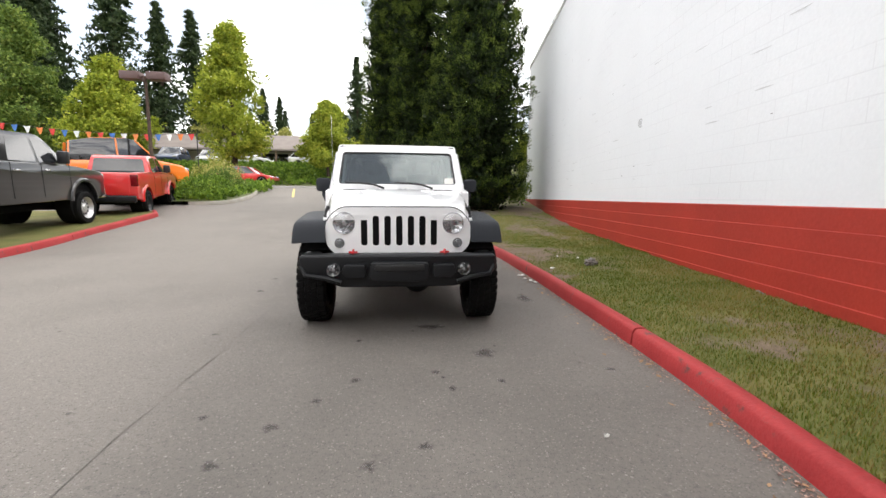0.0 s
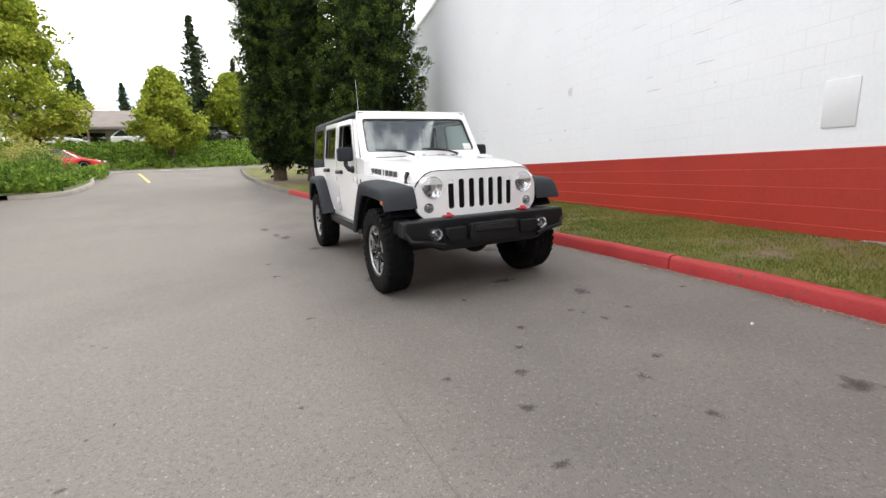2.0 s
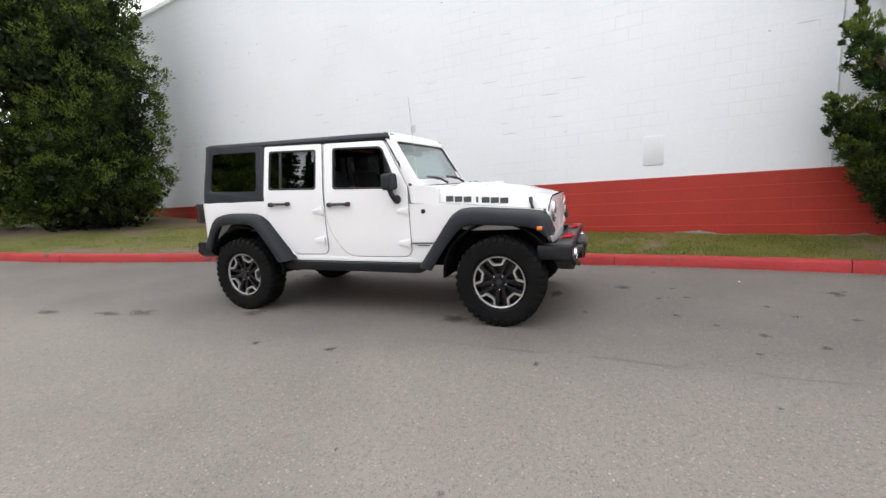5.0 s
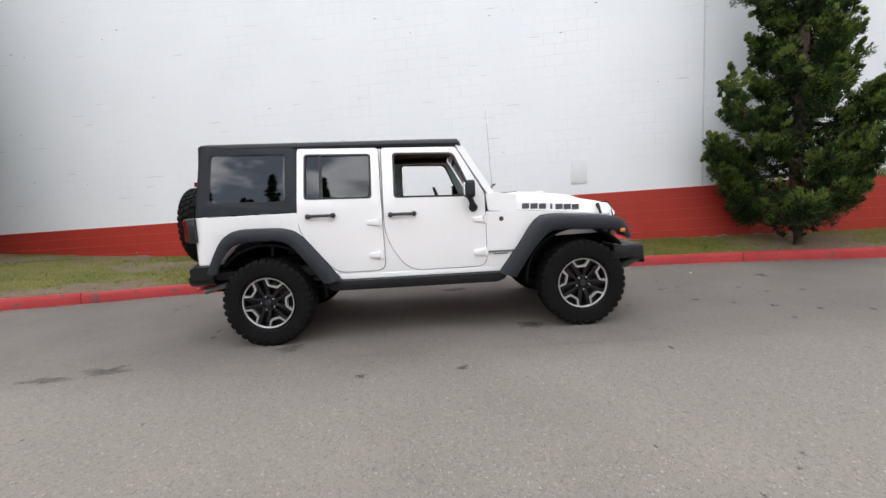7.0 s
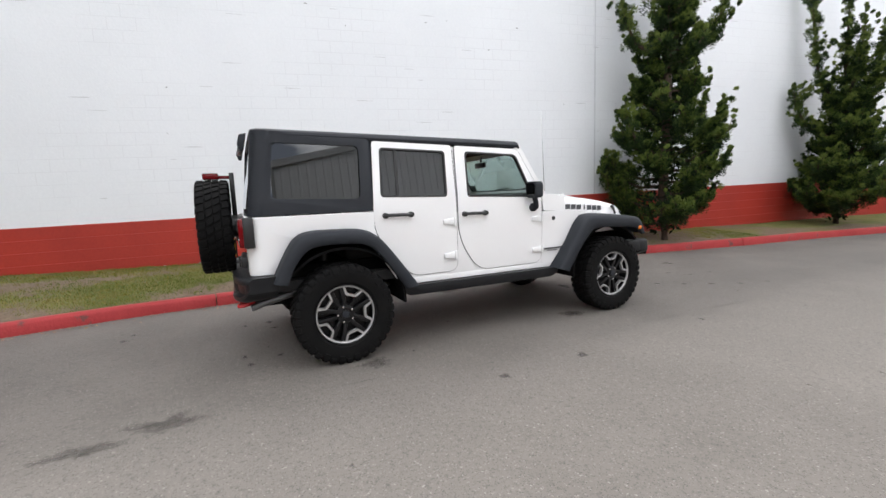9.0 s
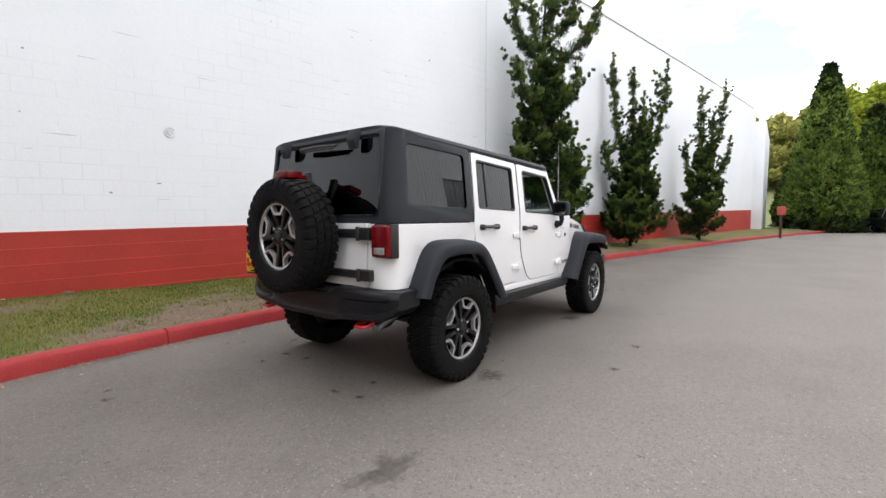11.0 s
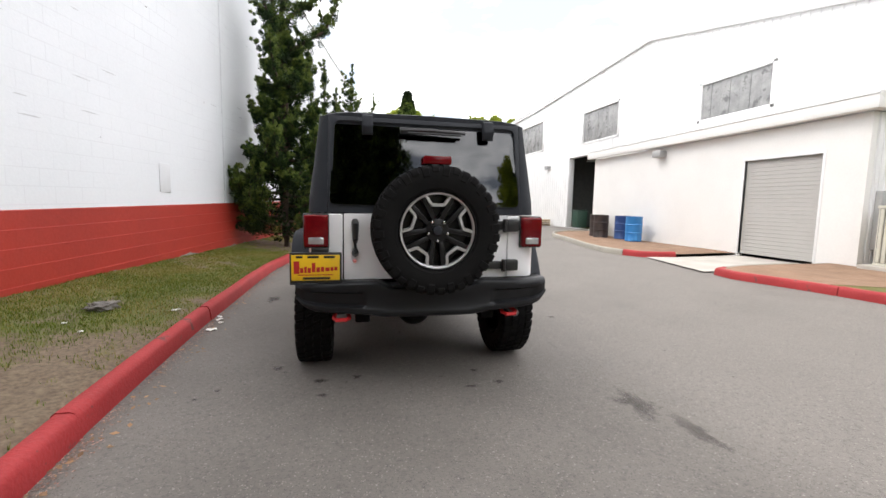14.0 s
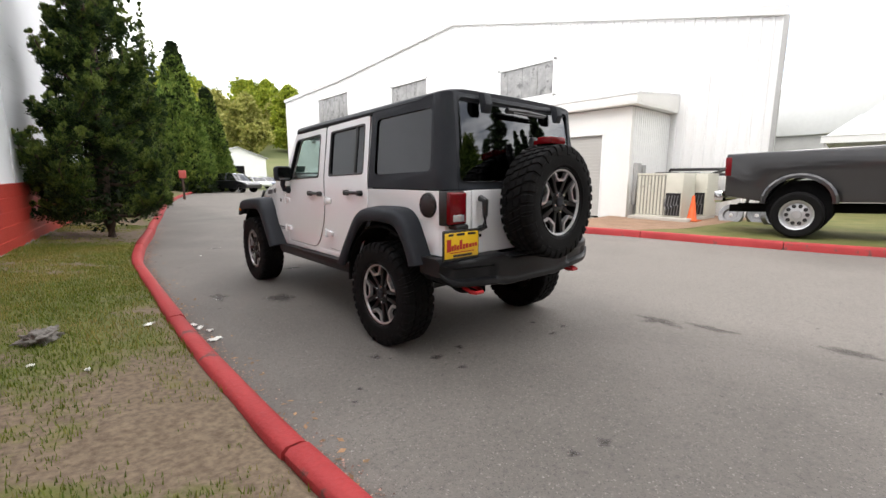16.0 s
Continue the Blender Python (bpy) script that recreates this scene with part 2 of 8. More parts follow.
lawn_mix(M_GRASS_SOIL)
M_EARTH = surf("earth", (0.09, 0.12, 0.035), (0.15, 0.15, 0.06), 0.95, scale=0.1, fine=3, bump=0.6, bump_scale=8, world_pos=True)
M_BARK_MULCH = surf("bark_mulch", (0.20, 0.12, 0.075), (0.30, 0.19, 0.12), 0.95, scale=3, fine=60, bump=1.0, bump_scale=70, world_pos=True)
M_KERB = surf("red_kerb_paint", (0.30, 0.018, 0.02), (0.4, 0.034, 0.035), 0.7, scale=2.5, fine=40, bump=0.5, bump_scale=45,
              spots=(0.14, 0.045, 0.04), spot_scale=5, spot_at=0.6, world_pos=True)
M_KERB_OLD = surf("weathered_kerb", (0.115, 0.108, 0.095), (0.19, 0.18, 0.155), 0.9, scale=2.5, fine=40, bump=0.5, bump_scale=45, world_pos=True)
M_KERB_GREY = surf("grey_kerb", (0.27, 0.25, 0.21), (0.37, 0.35, 0.30), 0.85, scale=2.5, fine=40, bump=0.4, bump_scale=45, world_pos=True)
M_WALL_W = surf("white_wall_paint", (0.78, 0.80, 0.83), (0.73, 0.75, 0.78), 0.6, scale=0.6, fine=25, bump=0.18, bump_scale=30, world_pos=True)
M_WALL_R = surf("red_wall_paint", (0.42, 0.036, 0.021), (0.34, 0.029, 0.019), 0.6, scale=1.2, fine=25, bump=0.25, bump_scale=35, world_pos=True)
M_SIDING = surf("white_metal_siding", (0.80, 0.80, 0.79), (0.74, 0.74, 0.73), 0.5, scale=0.7, fine=12, bump=0.05, world_pos=True)
M_SIDING_D = surf("grey_metal", (0.30, 0.30, 0.29), (0.38, 0.38, 0.37), 0.5, scale=1, fine=20, world_pos=True)
# Near black of underbody parts; also stands in for shade in openings.
M_DARK = surf("dark_void", (0.006, 0.006, 0.0065), (0.01, 0.01, 0.01), 0.95, spec=0.05)
M_BARK = surf("bark", (0.038, 0.025, 0.018), (0.085, 0.056, 0.04), 0.95, scale=5, fine=30, bump=1.0, bump_scale=25)
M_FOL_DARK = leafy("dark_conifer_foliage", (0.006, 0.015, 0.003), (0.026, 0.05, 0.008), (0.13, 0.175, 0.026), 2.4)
# The shade inside a crown, put into near-black leaf greens.
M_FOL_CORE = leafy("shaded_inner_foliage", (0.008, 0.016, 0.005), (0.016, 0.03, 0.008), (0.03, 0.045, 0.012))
M_FOL_JUN = leafy("juniper_foliage", (0.017, 0.036, 0.011), (0.05, 0.09, 0.02), (0.16, 0.21, 0.045), 3.2)
M_FOL_LIGHT = leafy("light_green_foliage", (0.15, 0.2, 0.018), (0.29, 0.35, 0.035), (0.44, 0.46, 0.06))
M_FOL_MID = leafy("mid_green_foliage", (0.06, 0.105, 0.016), (0.13, 0.2, 0.038), (0.24, 0.3, 0.06))
M_FOL_FAR = leafy("far_conifer_foliage", (0.018, 0.035, 0.014), (0.04, 0.065, 0.025), (0.075, 0.105, 0.04))
M_FOL_YEL = leafy("yellow_green_foliage", (0.2, 0.22, 0.05), (0.34, 0.34, 0.09), (0.45, 0.42, 0.14))
M_BLADE = leafy("grass_blades", (0.08, 0.125, 0.012), (0.15, 0.175, 0.022), (0.29, 0.225, 0.075), 0.9)
M_IVY = leafy("ivy_foliage", (0.06, 0.12, 0.014), (0.135, 0.225, 0.025), (0.25, 0.36, 0.045))


# ---- mesh helpers ----
def join(dst, src):
    me = bpy.data.meshes.new("tmp")
    src.to_mesh(me)
    src.free()
    dst.from_mesh(me)
    bpy.data.meshes.remove(me)


def rounded(bm, r, seg=2, sharp=25):
    """Bevels the edges of a whole bmesh that are sharper than the angle."""
    if r > 0:
        es = [e for e in bm.edges if len(e.link_faces) == 2 and e.calc_face_angle(0) > radians(sharp)]
        bmesh.ops.bevel(bm, geom=es, offset=r, segments=seg, profile=0.5, affect="EDGES", clamp_overlap=True)
    return bm


def box(bm, x0, x1, y0, y1, z0, z1, r=0.0, seg=2, m=None):
    t = bmesh.new()
    bmesh.ops.create_cube(t, size=1)
    x0, x1 = min(x0, x1), max(x0, x1)
    for v in t.verts:
        v.co = Vector((x0 + (v.co.x + 0.5) * (x1 - x0), y0 + (v.co.y + 0.5) * (y1 - y0), z0 + (v.co.z + 0.5) * (z1 - z0)))
    rounded(t, r, seg)
    if m:
        t.transform(m)
    join(bm, t)


def prism(bm, pts, axis, a, b, r=0.0, seg=2, m=None, taper=None):
    """A polygon drawn in the two other axes, in their order, from a to b along the axis. taper: offset of the polygon at b."""
    t = bmesh.new()
    def at(p, k, q):
        d = taper if (taper and q) else (0, 0)
        u, v = p[0] + d[0], p[1] + d[1]
        return {"x": (k, u, v), "y": (u, k, v), "z": (u, v, k)}[axis]
    va = [t.verts.new(at(p, a, 0)) for p in pts]
    vb = [t.verts.new(at(p, b, 1)) for p in pts]
    t.faces.new(va)
    t.faces.new(vb[::-1])
    for i in range(len(pts)):
        j = (i + 1) % len(pts)
        t.faces.new((va[j], va[i], vb[i], vb[j]))
    bmesh.ops.recalc_face_normals(t, faces=t.faces)
    rounded(t, r, seg)
    if m:
        t.transform(m)
    join(bm, t)


def cyl(bm, p0, p1, r0, r1=None, seg=16, bev=0.0):
    r1 = r0 if r1 is None else r1
    p0, p1 = Vector(p0), Vector(p1)
    t = bmesh.new()
    bmesh.ops.create_cone(t, cap_ends=True, segments=seg, radius1=r0, radius2=r1, depth=(p1 - p0).length)
    rounded(t, bev, 2, 60)
    q = (p1 - p0).to_track_quat("Z", "Y").to_matrix().to_4x4()
    t.transform(Matrix.Translation((p0 + p1) / 2) @ q)
    join(bm, t)


def lathe(bm, prof, seg=32, m=None, a0=0.0, a1=360.0):
    """Turns a profile of (radius, height) round z, then places it."""
    t = bmesh.new()
    full = abs(a1 - a0) >= 359.9
    k = seg if full else seg + 1
    rings = []
    for i in range(k):
        a = radians(a0 + (a1 - a0) * i / seg)
        rings.append([t.verts.new((r * math.cos(a), r * math.sin(a), h)) for r, h in prof])
    for i in range(seg if full else k - 1):
        p, q = rings[i], rings[(i + 1) % k]
        for j in range(len(prof) - 1):
            vs = (p[j], q[j], q[j + 1], p[j + 1])
            t.faces.new(vs)
    bmesh.ops.remove_doubles(t, verts=t.verts, dist=1e-5)
    bmesh.ops.recalc_face_normals(t, faces=t.faces)
    if m:
        t.transform(m)
    join(bm, t)


def tube(bm, pts, r, seg=8, closed=False):
    """A round bar along points; r: one radius or one for each point."""
    pts = [Vector(p) for p in pts]
    rs = r if isinstance(r, (list, tuple)) else [r] * len(pts)
    t = bmesh.new()
    rings, up = [], Vector((0, 0, 1))
    n = len(pts)
    for i, p in enumerate(pts):
        d = (pts[(i + 1) % n] - pts[i - 1]) if closed else (pts[min(i + 1, n - 1)] - pts[max(i - 1, 0)])
        d.normalize()
        s = d.cross(up)
        if s.length < 0.05:
            s = d.cross(Vector((0, 1, 0)))
        s.normalize()
        u = s.cross(d)
        rings.append([t.verts.new(p + (s * math.cos(2 * math.pi * k / seg) + u * math.sin(2 * math.pi * k / seg)) * rs[i]) for k in range(seg)])
    for i in range(n if closed else n - 1):
        a, b = rings[i], rings[(i + 1) % n]
        for k in range(seg):
            t.faces.new((a[k], a[(k + 1) % seg], b[(k + 1) % seg], b[k]))
    if not closed:
        t.faces.new(rings[0][::-1])
        t.faces.new(rings[-1])
    bmesh.ops.recalc_face_normals(t, faces=t.faces)
    join(bm, t)


def finish(name, bm, mat, smooth=35):
    me = bpy.data.meshes.new(name)
    if smooth:
        lim = radians(smooth)
        for f in bm.faces:
            f.smooth = True
        for e in bm.edges:
            if len(e.link_faces) != 2 or e.calc_face_angle(0) > lim:
                e.smooth = False
    bm.to_mesh(me)
    bm.free()
    for m in (mat if isinstance(mat, (list, tuple)) else [mat]):
        me.materials.append(m)
    return me


def part(name, bm, mat, parent, label="", smooth=35, kind=""):
    ob = new(name, finish(name, bm, mat, smooth))
    ob.parent = parent
    return tagged(ob, label, kind=kind)


def thing(name, label, category, group="", m=None, kind=""):
    ob = new(name)
    ob.empty_display_size = 0.2
    if m:
        ob.matrix_world = m
    return tagged(ob, label, category, group, kind)


def single(name, bm, mat, label, category, group="", kind="", m=None, smooth=35):
    ob = new(name, finish(name, bm, mat, smooth))
    if m:
        ob.matrix_world = m
    return tagged(ob, label, category, group, kind)


def raw(name, verts, faces, mat, smooth=False):
    me = bpy.data.meshes.new(name)
    me.from_pydata(verts, [], faces)
    me.materials.append(mat)
    if smooth:
        me.polygons.foreach_set("use_smooth", [True] * len(me.polygons))
    me.update()
    return me


def lerp_table(tab, v):
    if v <= tab[0][0]:
        return tab[0][1]
    for (a, p), (b, q) in zip(tab, tab[1:]):
        if v <= b:
            return p + (q - p) * (v - a) / (b - a)
    return tab[-1][1]


def leaf_cloud(rng, centers, radii, per, size, up=0.3, flat=0.6, aspect=2.2):
    """Leaf quads in balls round the centers. Returns vertices and faces as arrays."""
    c = np.repeat(np.array(centers, float), per, axis=0)
    r = np.repeat(np.array(radii, float), per)
    n = len(c)
    d = rng.normal(size=(n, 3))
    d /= np.linalg.norm(d, axis=1)[:, None]
    rad = r * rng.uniform(0.55, 1.0, n) ** 0.7
    p = c + d * rad[:, None] * np.array([1, 1, flat])
    ax = d * 0.7 + rng.normal(size=(n, 3)) * 0.55
    ax[:, 2] += up
    ax /= np.linalg.norm(ax, axis=1)[:, None]
    s = np.cross(ax, rng.normal(size=(n, 3)))
    s /= np.linalg.norm(s, axis=1)[:, None]
    L = (size * rng.uniform(0.6, 1.35, n))[:, None]
    W = L / aspect
    v = np.stack([p - ax * L * 0.4, p + s * W * 0.5, p + ax * L * 0.6, p - s * W * 0.5], axis=1).reshape(-1, 3)
    f = np.arange(n * 4).reshape(-1, 4)
    return v, f


def spray_cloud(rng, centers, radii, axes, per, size, aspect=2.6):
    """Short needle sprays round the centers, pointing along each centre's own axis."""
    c = np.repeat(np.array(centers, float), per, axis=0)
    r = np.repeat(np.array(radii, float), per)
    ax = np.array(axes, float)
    ax = np.repeat(ax / np.linalg.norm(ax, axis=1)[:, None], per, axis=0)
    n = len(c)
    d = rng.normal(size=(n, 3))
    d /= np.linalg.norm(d, axis=1)[:, None]
    p = c + d * (r * rng.uniform(0.35, 1.0, n))[:, None]
    ax = ax * 0.8 + d * 0.6 + rng.normal(size=(n, 3)) * 0.35
    ax /= np.linalg.norm(ax, axis=1)[:, None]
    s = np.cross(ax, rng.normal(size=(n, 3)))
    s /= np.linalg.norm(s, axis=1)[:, None]
    L = (size * rng.uniform(0.6, 1.35, n))[:, None]
    W = L / aspect
    v = np.stack([p - ax * L * 0.4, p + s * W * 0.5, p + ax * L * 0.6, p - s * W * 0.5], axis=1).reshape(-1, 3)
    return v, np.arange(n * 4).reshape(-1, 4)


# ---- ground, road, kerbs, lawns ----
def rise(y):
    """Height of the paved ground: level beside the car, climbing to the street."""
    y = min(y, 26.5)
    k = y - 6.0
    return max(0.0, 0.075 * (math.sqrt(k * k + 2.0) + k) / 2 - 0.012)


WALL_A, WALL_B = 3.85, 0.144
def wall_x(y):
    return WALL_A + WALL_B * y


KERB_E = [(-62, -13.5), (-46, -8.8), (-33, -4.4), (-21, -1.4), (-15.5, -0.35), (-11, 0.42), (-8, 0.97), (-6.7, 1.17), (-5.2, 1.43), (-4, 1.66), (-2.2, 1.91), (-1, 1.975), (0.4, 1.995),
          (1.6, 2.01), (2.5, 2.0), (3.2, 1.985), (4.0, 1.955), (4.6, 1.915), (5.6, 1.7), (7.3, 1.0), (8.8, 0.35), (10.6, -0.17), (13, -0.75), (16, -1.2), (19, -1.45), (22.6, -1.5)]
def kerb_x(y):
    return lerp_table(KERB_E, y)


def smooth_line(pts, step=0.5):
    """A Catmull-Rom line through points, in even steps."""
    pts = [Vector(p) for p in pts]
    out = []
    for i in range(len(pts) - 1):
        p0, p1, p2, p3 = pts[max(i - 1, 0)], pts[i], pts[i + 1], pts[min(i + 2, len(pts) - 1)]
        n = max(1, int((p2 - p1).length / step))
        for k in range(n):
            t = k / n
            out.append(0.5 * ((2 * p1) + (p2 - p0) * t + (2 * p0 - 5 * p1 + 4 * p2 - p3) * t * t + (3 * p1 - p0 - 3 * p2 + p3) * t ** 3))
    out.append(pts[-1])
    return out


def grid(name, xs, ys, zf, mat):
    verts = [(x, y, zf(x, y)) for y in ys for x in xs]
    w = len(xs)
    faces = [(j * w + i, j * w + i + 1, (j + 1) * w + i + 1, (j + 1) * w + i) for j in range(len(ys) - 1) for i in range(w - 1)]
    return raw(name, verts, faces, mat, True)


def span(a, b, n):
    return [a + (b - a) * i / n for i in range(n + 1)]


def terrain(x, y):
    z = rise(y) - 0.06
    if y > 29.5:
        z += 1.75 * min(1, (y - 29.5) / 4.5) ** 0.8
    if y > 60:
        z += (y - 60) * 0.06
    if y < -60:
        z += (-60 - y) * 0.17
    return z


axis_y = [-700, -400, -250, -160, -110, -80] + span(-62, 62, 124) + [80, 110, 160, 250, 400, 700]
axis_x = [-700, -400, -250, -160, -110, -80, -60, -45, -35, -28, -22, -16, -10, -4, 2, 8, 14, 22, 35, 60, 110, 200, 400, 700]
tagged(new("ground", grid("ground", axis_x, axis_y, terrain, M_EARTH)), "grassy earth reaching to the wooded horizon", "ground", kind="structure")

road_y = span(-62, 29.4, 130)
rv, rf = [], []
for y in road_y:
    left = -13.0 if y < 23 else -60.0
    right = kerb_x(y) + 0.1 if y < 22.6 else 60.0
    for x in span(left, right, 30):
        rv.append((x, y, rise(y) + 0.012 * noise.noise((x * 0.35, y * 0.35, 0))* (0.3 if -3 < y < 6 else 1)))
for j in range(len(road_y) - 1):
    for i in range(30):
        k = j * 31 + i
        rf.append((k, k + 1, k + 32, k + 31))
tagged(new("road", raw("road", rv, rf, M_ASPHALT, True)), "worn grey asphalt lane with oil spots and fine cracks", "road", kind="structure")


def kerb_run(name, line, mats, label, side=1, h=0.15, w=0.15, piece=2.3):
    """Kerb stones along a line; side 1: the stone lies to the right of the walking direction."""
    holder = thing(name, label, "kerb", kind="structure")
    run, acc, start = [], 0.0, 0
    for i in range(1, len(line)):
        acc += (line[i] - line[i - 1]).length
        if acc >= piece or i == len(line) - 1:
            run.append(line[start:i + 1])
            start, acc = i, 0.0
    for k, seg in enumerate(run):
        bm = bmesh.new()
        rings = []
        jx, jz = 0.005 * math.sin(k * 2.7 + 1), 0.004 * math.sin(k * 4.1)
        for i, p in enumerate(seg):
            d = (seg[min(i + 1, len(seg) - 1)] - seg[max(i - 1, 0)]).normalized()
            s = Vector((d.y, -d.x, 0)) * side
            wob = 0.009 * noise.noise(p * 1.7) + 0.006 * noise.noise(p * 6)
            q = p + s * jx + d * (0.006 if i == 0 else (-0.006 if i == len(seg) - 1 else 0))
            z = rise(q.y) + jz
            prof = [(0.0, -0.05), (0.006, 0.02), (0.016 + wob, h - 0.04), (0.03, h - 0.012 + wob), (0.055, h + wob), (w - 0.03, h + wob * 0.5), (w - 0.006, h - 0.02), (w, -0.05)]
            rings.append([bm.verts.new((q.x + s.x * a, q.y + s.y * a, z + b)) for a, b in prof])
        for a, b in zip(rings, rings[1:]):
            for j in range(7):
                bm.faces.new((a[j], a[j + 1], b[j + 1], b[j]))
        bm.faces.new(rings[0])
        bm.faces.new(rings[-1][::-1])
        bmesh.ops.recalc_face_normals(bm, faces=bm.faces)
        part("kerb_stone", bm, mats(seg[0]), holder, smooth=50)
    return holder


line_e = smooth_line([(x, y, 0) for y, x in KERB_E], 0.4)
kerb_run("kerb_east", line_e, lambda p: M_KERB if p.y < 9.6 else M_KERB_OLD, "red painted concrete kerb, chipped and dusty", 1)
line_w = smooth_line([(-9.2, -1.2, 0), (-7.6, -0.95, 0), (-6.55, -0.6, 0), (-6.45, -0.1, 0), (-6.75, 1.2, 0), (-7.0, 3.3, 0), (-7.3, 5.2, 0), (-7.62, 7.2, 0), (-7.72, 9, 0), (-7.8, 10.8, 0), (-8.1, 11.3, 0), (-8.8, 11.5, 0)], 0.3)
kerb_run("kerb_west", line_w, lambda p: M_KERB if p.x > -7.9 else M_KERB_GREY, "red painted kerb of the parking strip", -1)
line_s = smooth_line([(-12.4, -13.6, 0), (-9.4, -12.6, 0), (-8.0, -10.6, 0), (-7.4, -8.2, 0), (-6.75, -5.6, 0), (-6.7, -4.3, 0), (-7.1, -3.35, 0), (-7.9, -3.2, 0)], 0.3)
kerb_run("kerb_south", line_s, lambda p: M_KERB if (p.y > -5.6 and p.x > -7.6) else M_KERB_GREY, "grey kerb with a red painted nose", -1)
line_b = smooth_line([(-8.4, 14.2, 0), (-7.2, 14.6, 0), (-6.9, 16.2, 0), (-7.2, 19, 0), (-8.2, 22, 0), (-10, 23.6, 0)], 0.4)
kerb_run("kerb_bed", line_b, lambda p: M_KERB_GREY, "grey concrete kerb round a planted bed", -1)


def lawn_z(u, x, y):
    return rise(y) + 0.125 + 0.15 * u ** 0.8 * (1 - 0.75 * max(0.0, min(1.0, (y - 5) / 6))) + 0.03 * noise.noise((x * 0.9, y * 0.9, 3)) + 0.012 * noise.noise((x * 4, y * 4, 1))


def lawn_edge(y):
    return wall_x(y) - 0.02 if y < 16.6 else 16.0


def soil(x, y):
    """How bare the lawn is, 0 to 1."""
    a = kerb_x(y) + 0.14
    u = (x - a) / 1.9
    k = 0.53 + max(0.0, 0.9 - 0.55 * math.hypot(x - 2.35, y + 5.45)) + 0.7 * noise.noise((x * 0.9 + 4, y * 0.6, 2.5)) + 0.5 * noise.noise((x * 2.4, y * 2.4, 8)) + 0.25 * noise.noise((x * 7, y * 7, 4))
    k += 0.5 * max(0, min(1, (y - 0.2) / 3.0)) * max(0, 1 - u * 3.0) * max(0, min(1, 1 - (y - 8.5) / 2.0)) - 0.3 * max(0, min(1, (y - 8.5) / 2.0)) + 0.1 * max(0, min(1, (2 - y) / 2)) + 0.12 * max(0, min(1, (y - 2) / 3)) * min(1, u * 3) - 0.25 * max(0, min(1, (1.6 - y) / 2.5)) * (1 if y > -4 else 0.4)
    for cx, cy, r in ((-0.24, 14.75, 1.3), (0.92, 13.75, 1.3), (2.95, 12.05, 2.2)):
        k += 0.8 * max(0.0, 1.25 - math.hypot(x - cx, y - cy) / r)
    return max(0.0, min(1.0, k - 0.28))


lawn_y = span(-62, -7, 90) + span(-6.9, 9.5, 190)[0:] + span(9.7, 22.4, 50)
lv, lf, soils = [], [], []
NW = 48
for y in lawn_y:
    a, b = kerb_x(y) + 0.14, lawn_edge(y)
    for i in range(NW + 1):
        u = i / NW
        x = a + (b - a) * (u if y < 16.6 else u ** 1.8)
        lv.append((x, y, lawn_z(min(1, (x - a) / 1.9), x, y) - (0.03 if i == 0 else 0)))
        soils.append(soil(x, y))
for j in range(len(lawn_y) - 1):
    for i in range(NW):
        k = j * (NW + 1) + i
        lf.append((k, k + 1, k + NW + 2, k + NW + 1))
me = raw("lawn_east", lv, lf, M_GRASS_SOIL, True)
me.attributes.new("soil", "FLOAT", "POINT").data.foreach_set("value", soils)
tagged(new("lawn_east", me), "patchy mown lawn with bare dry soil along the wall", "lawn", kind="structure")

rg = random.Random(31)
gv, gf = [], []
def blade(x, y, z, h):
    a, t = rg.uniform(0, 6.28), rg.uniform(0.1, 0.75)
    w = h * 0.1 + 0.0012
    dx, dy = math.cos(a), math.sin(a)
    k = len(gv)
    gv.extend(((x - dy * w, y + dx * w, z - 0.01), (x + dy * w, y - dx * w, z - 0.01), (x + dx * h * t, y + dy * h * t, z + h)))
    gf.append((k, k + 1, k + 2))
for i in range(150000):
    y = rg.uniform(-7, 11) if i % 3 else rg.uniform(-3.5, 6.5)
    a, b = kerb_x(y) + 0.15, lawn_edge(y)
    x = rg.uniform(a, b)
    if rg.random() < 1.15 - 1.5 * soil(x, y):
        blade(x, y, lawn_z(min(1, (x - a) / 1.9), x, y), rg.uniform(0.012, 0.036))
for i in range(750):
    y = rg.uniform(-6, 8.5)
    a, b = kerb_x(y) + 0.15, lawn_edge(y)
    x = rg.uniform(a, min(b, a + 2.2))
    if soil(x, y) > 0.35:
        for j in range(rg.randint(6, 22)):
            px, py = x + rg.gauss(0, 0.022), y + rg.gauss(0, 0.022)
            blade(px, py, lawn_z(min(1, max(0, px - a) / 1.9), px, py), rg.uniform(0.01, 0.03))
tagged(new("grass", raw("grass", gv, gf, M_BLADE)), "short green and straw-coloured grass blades", "grass", kind="stuff")


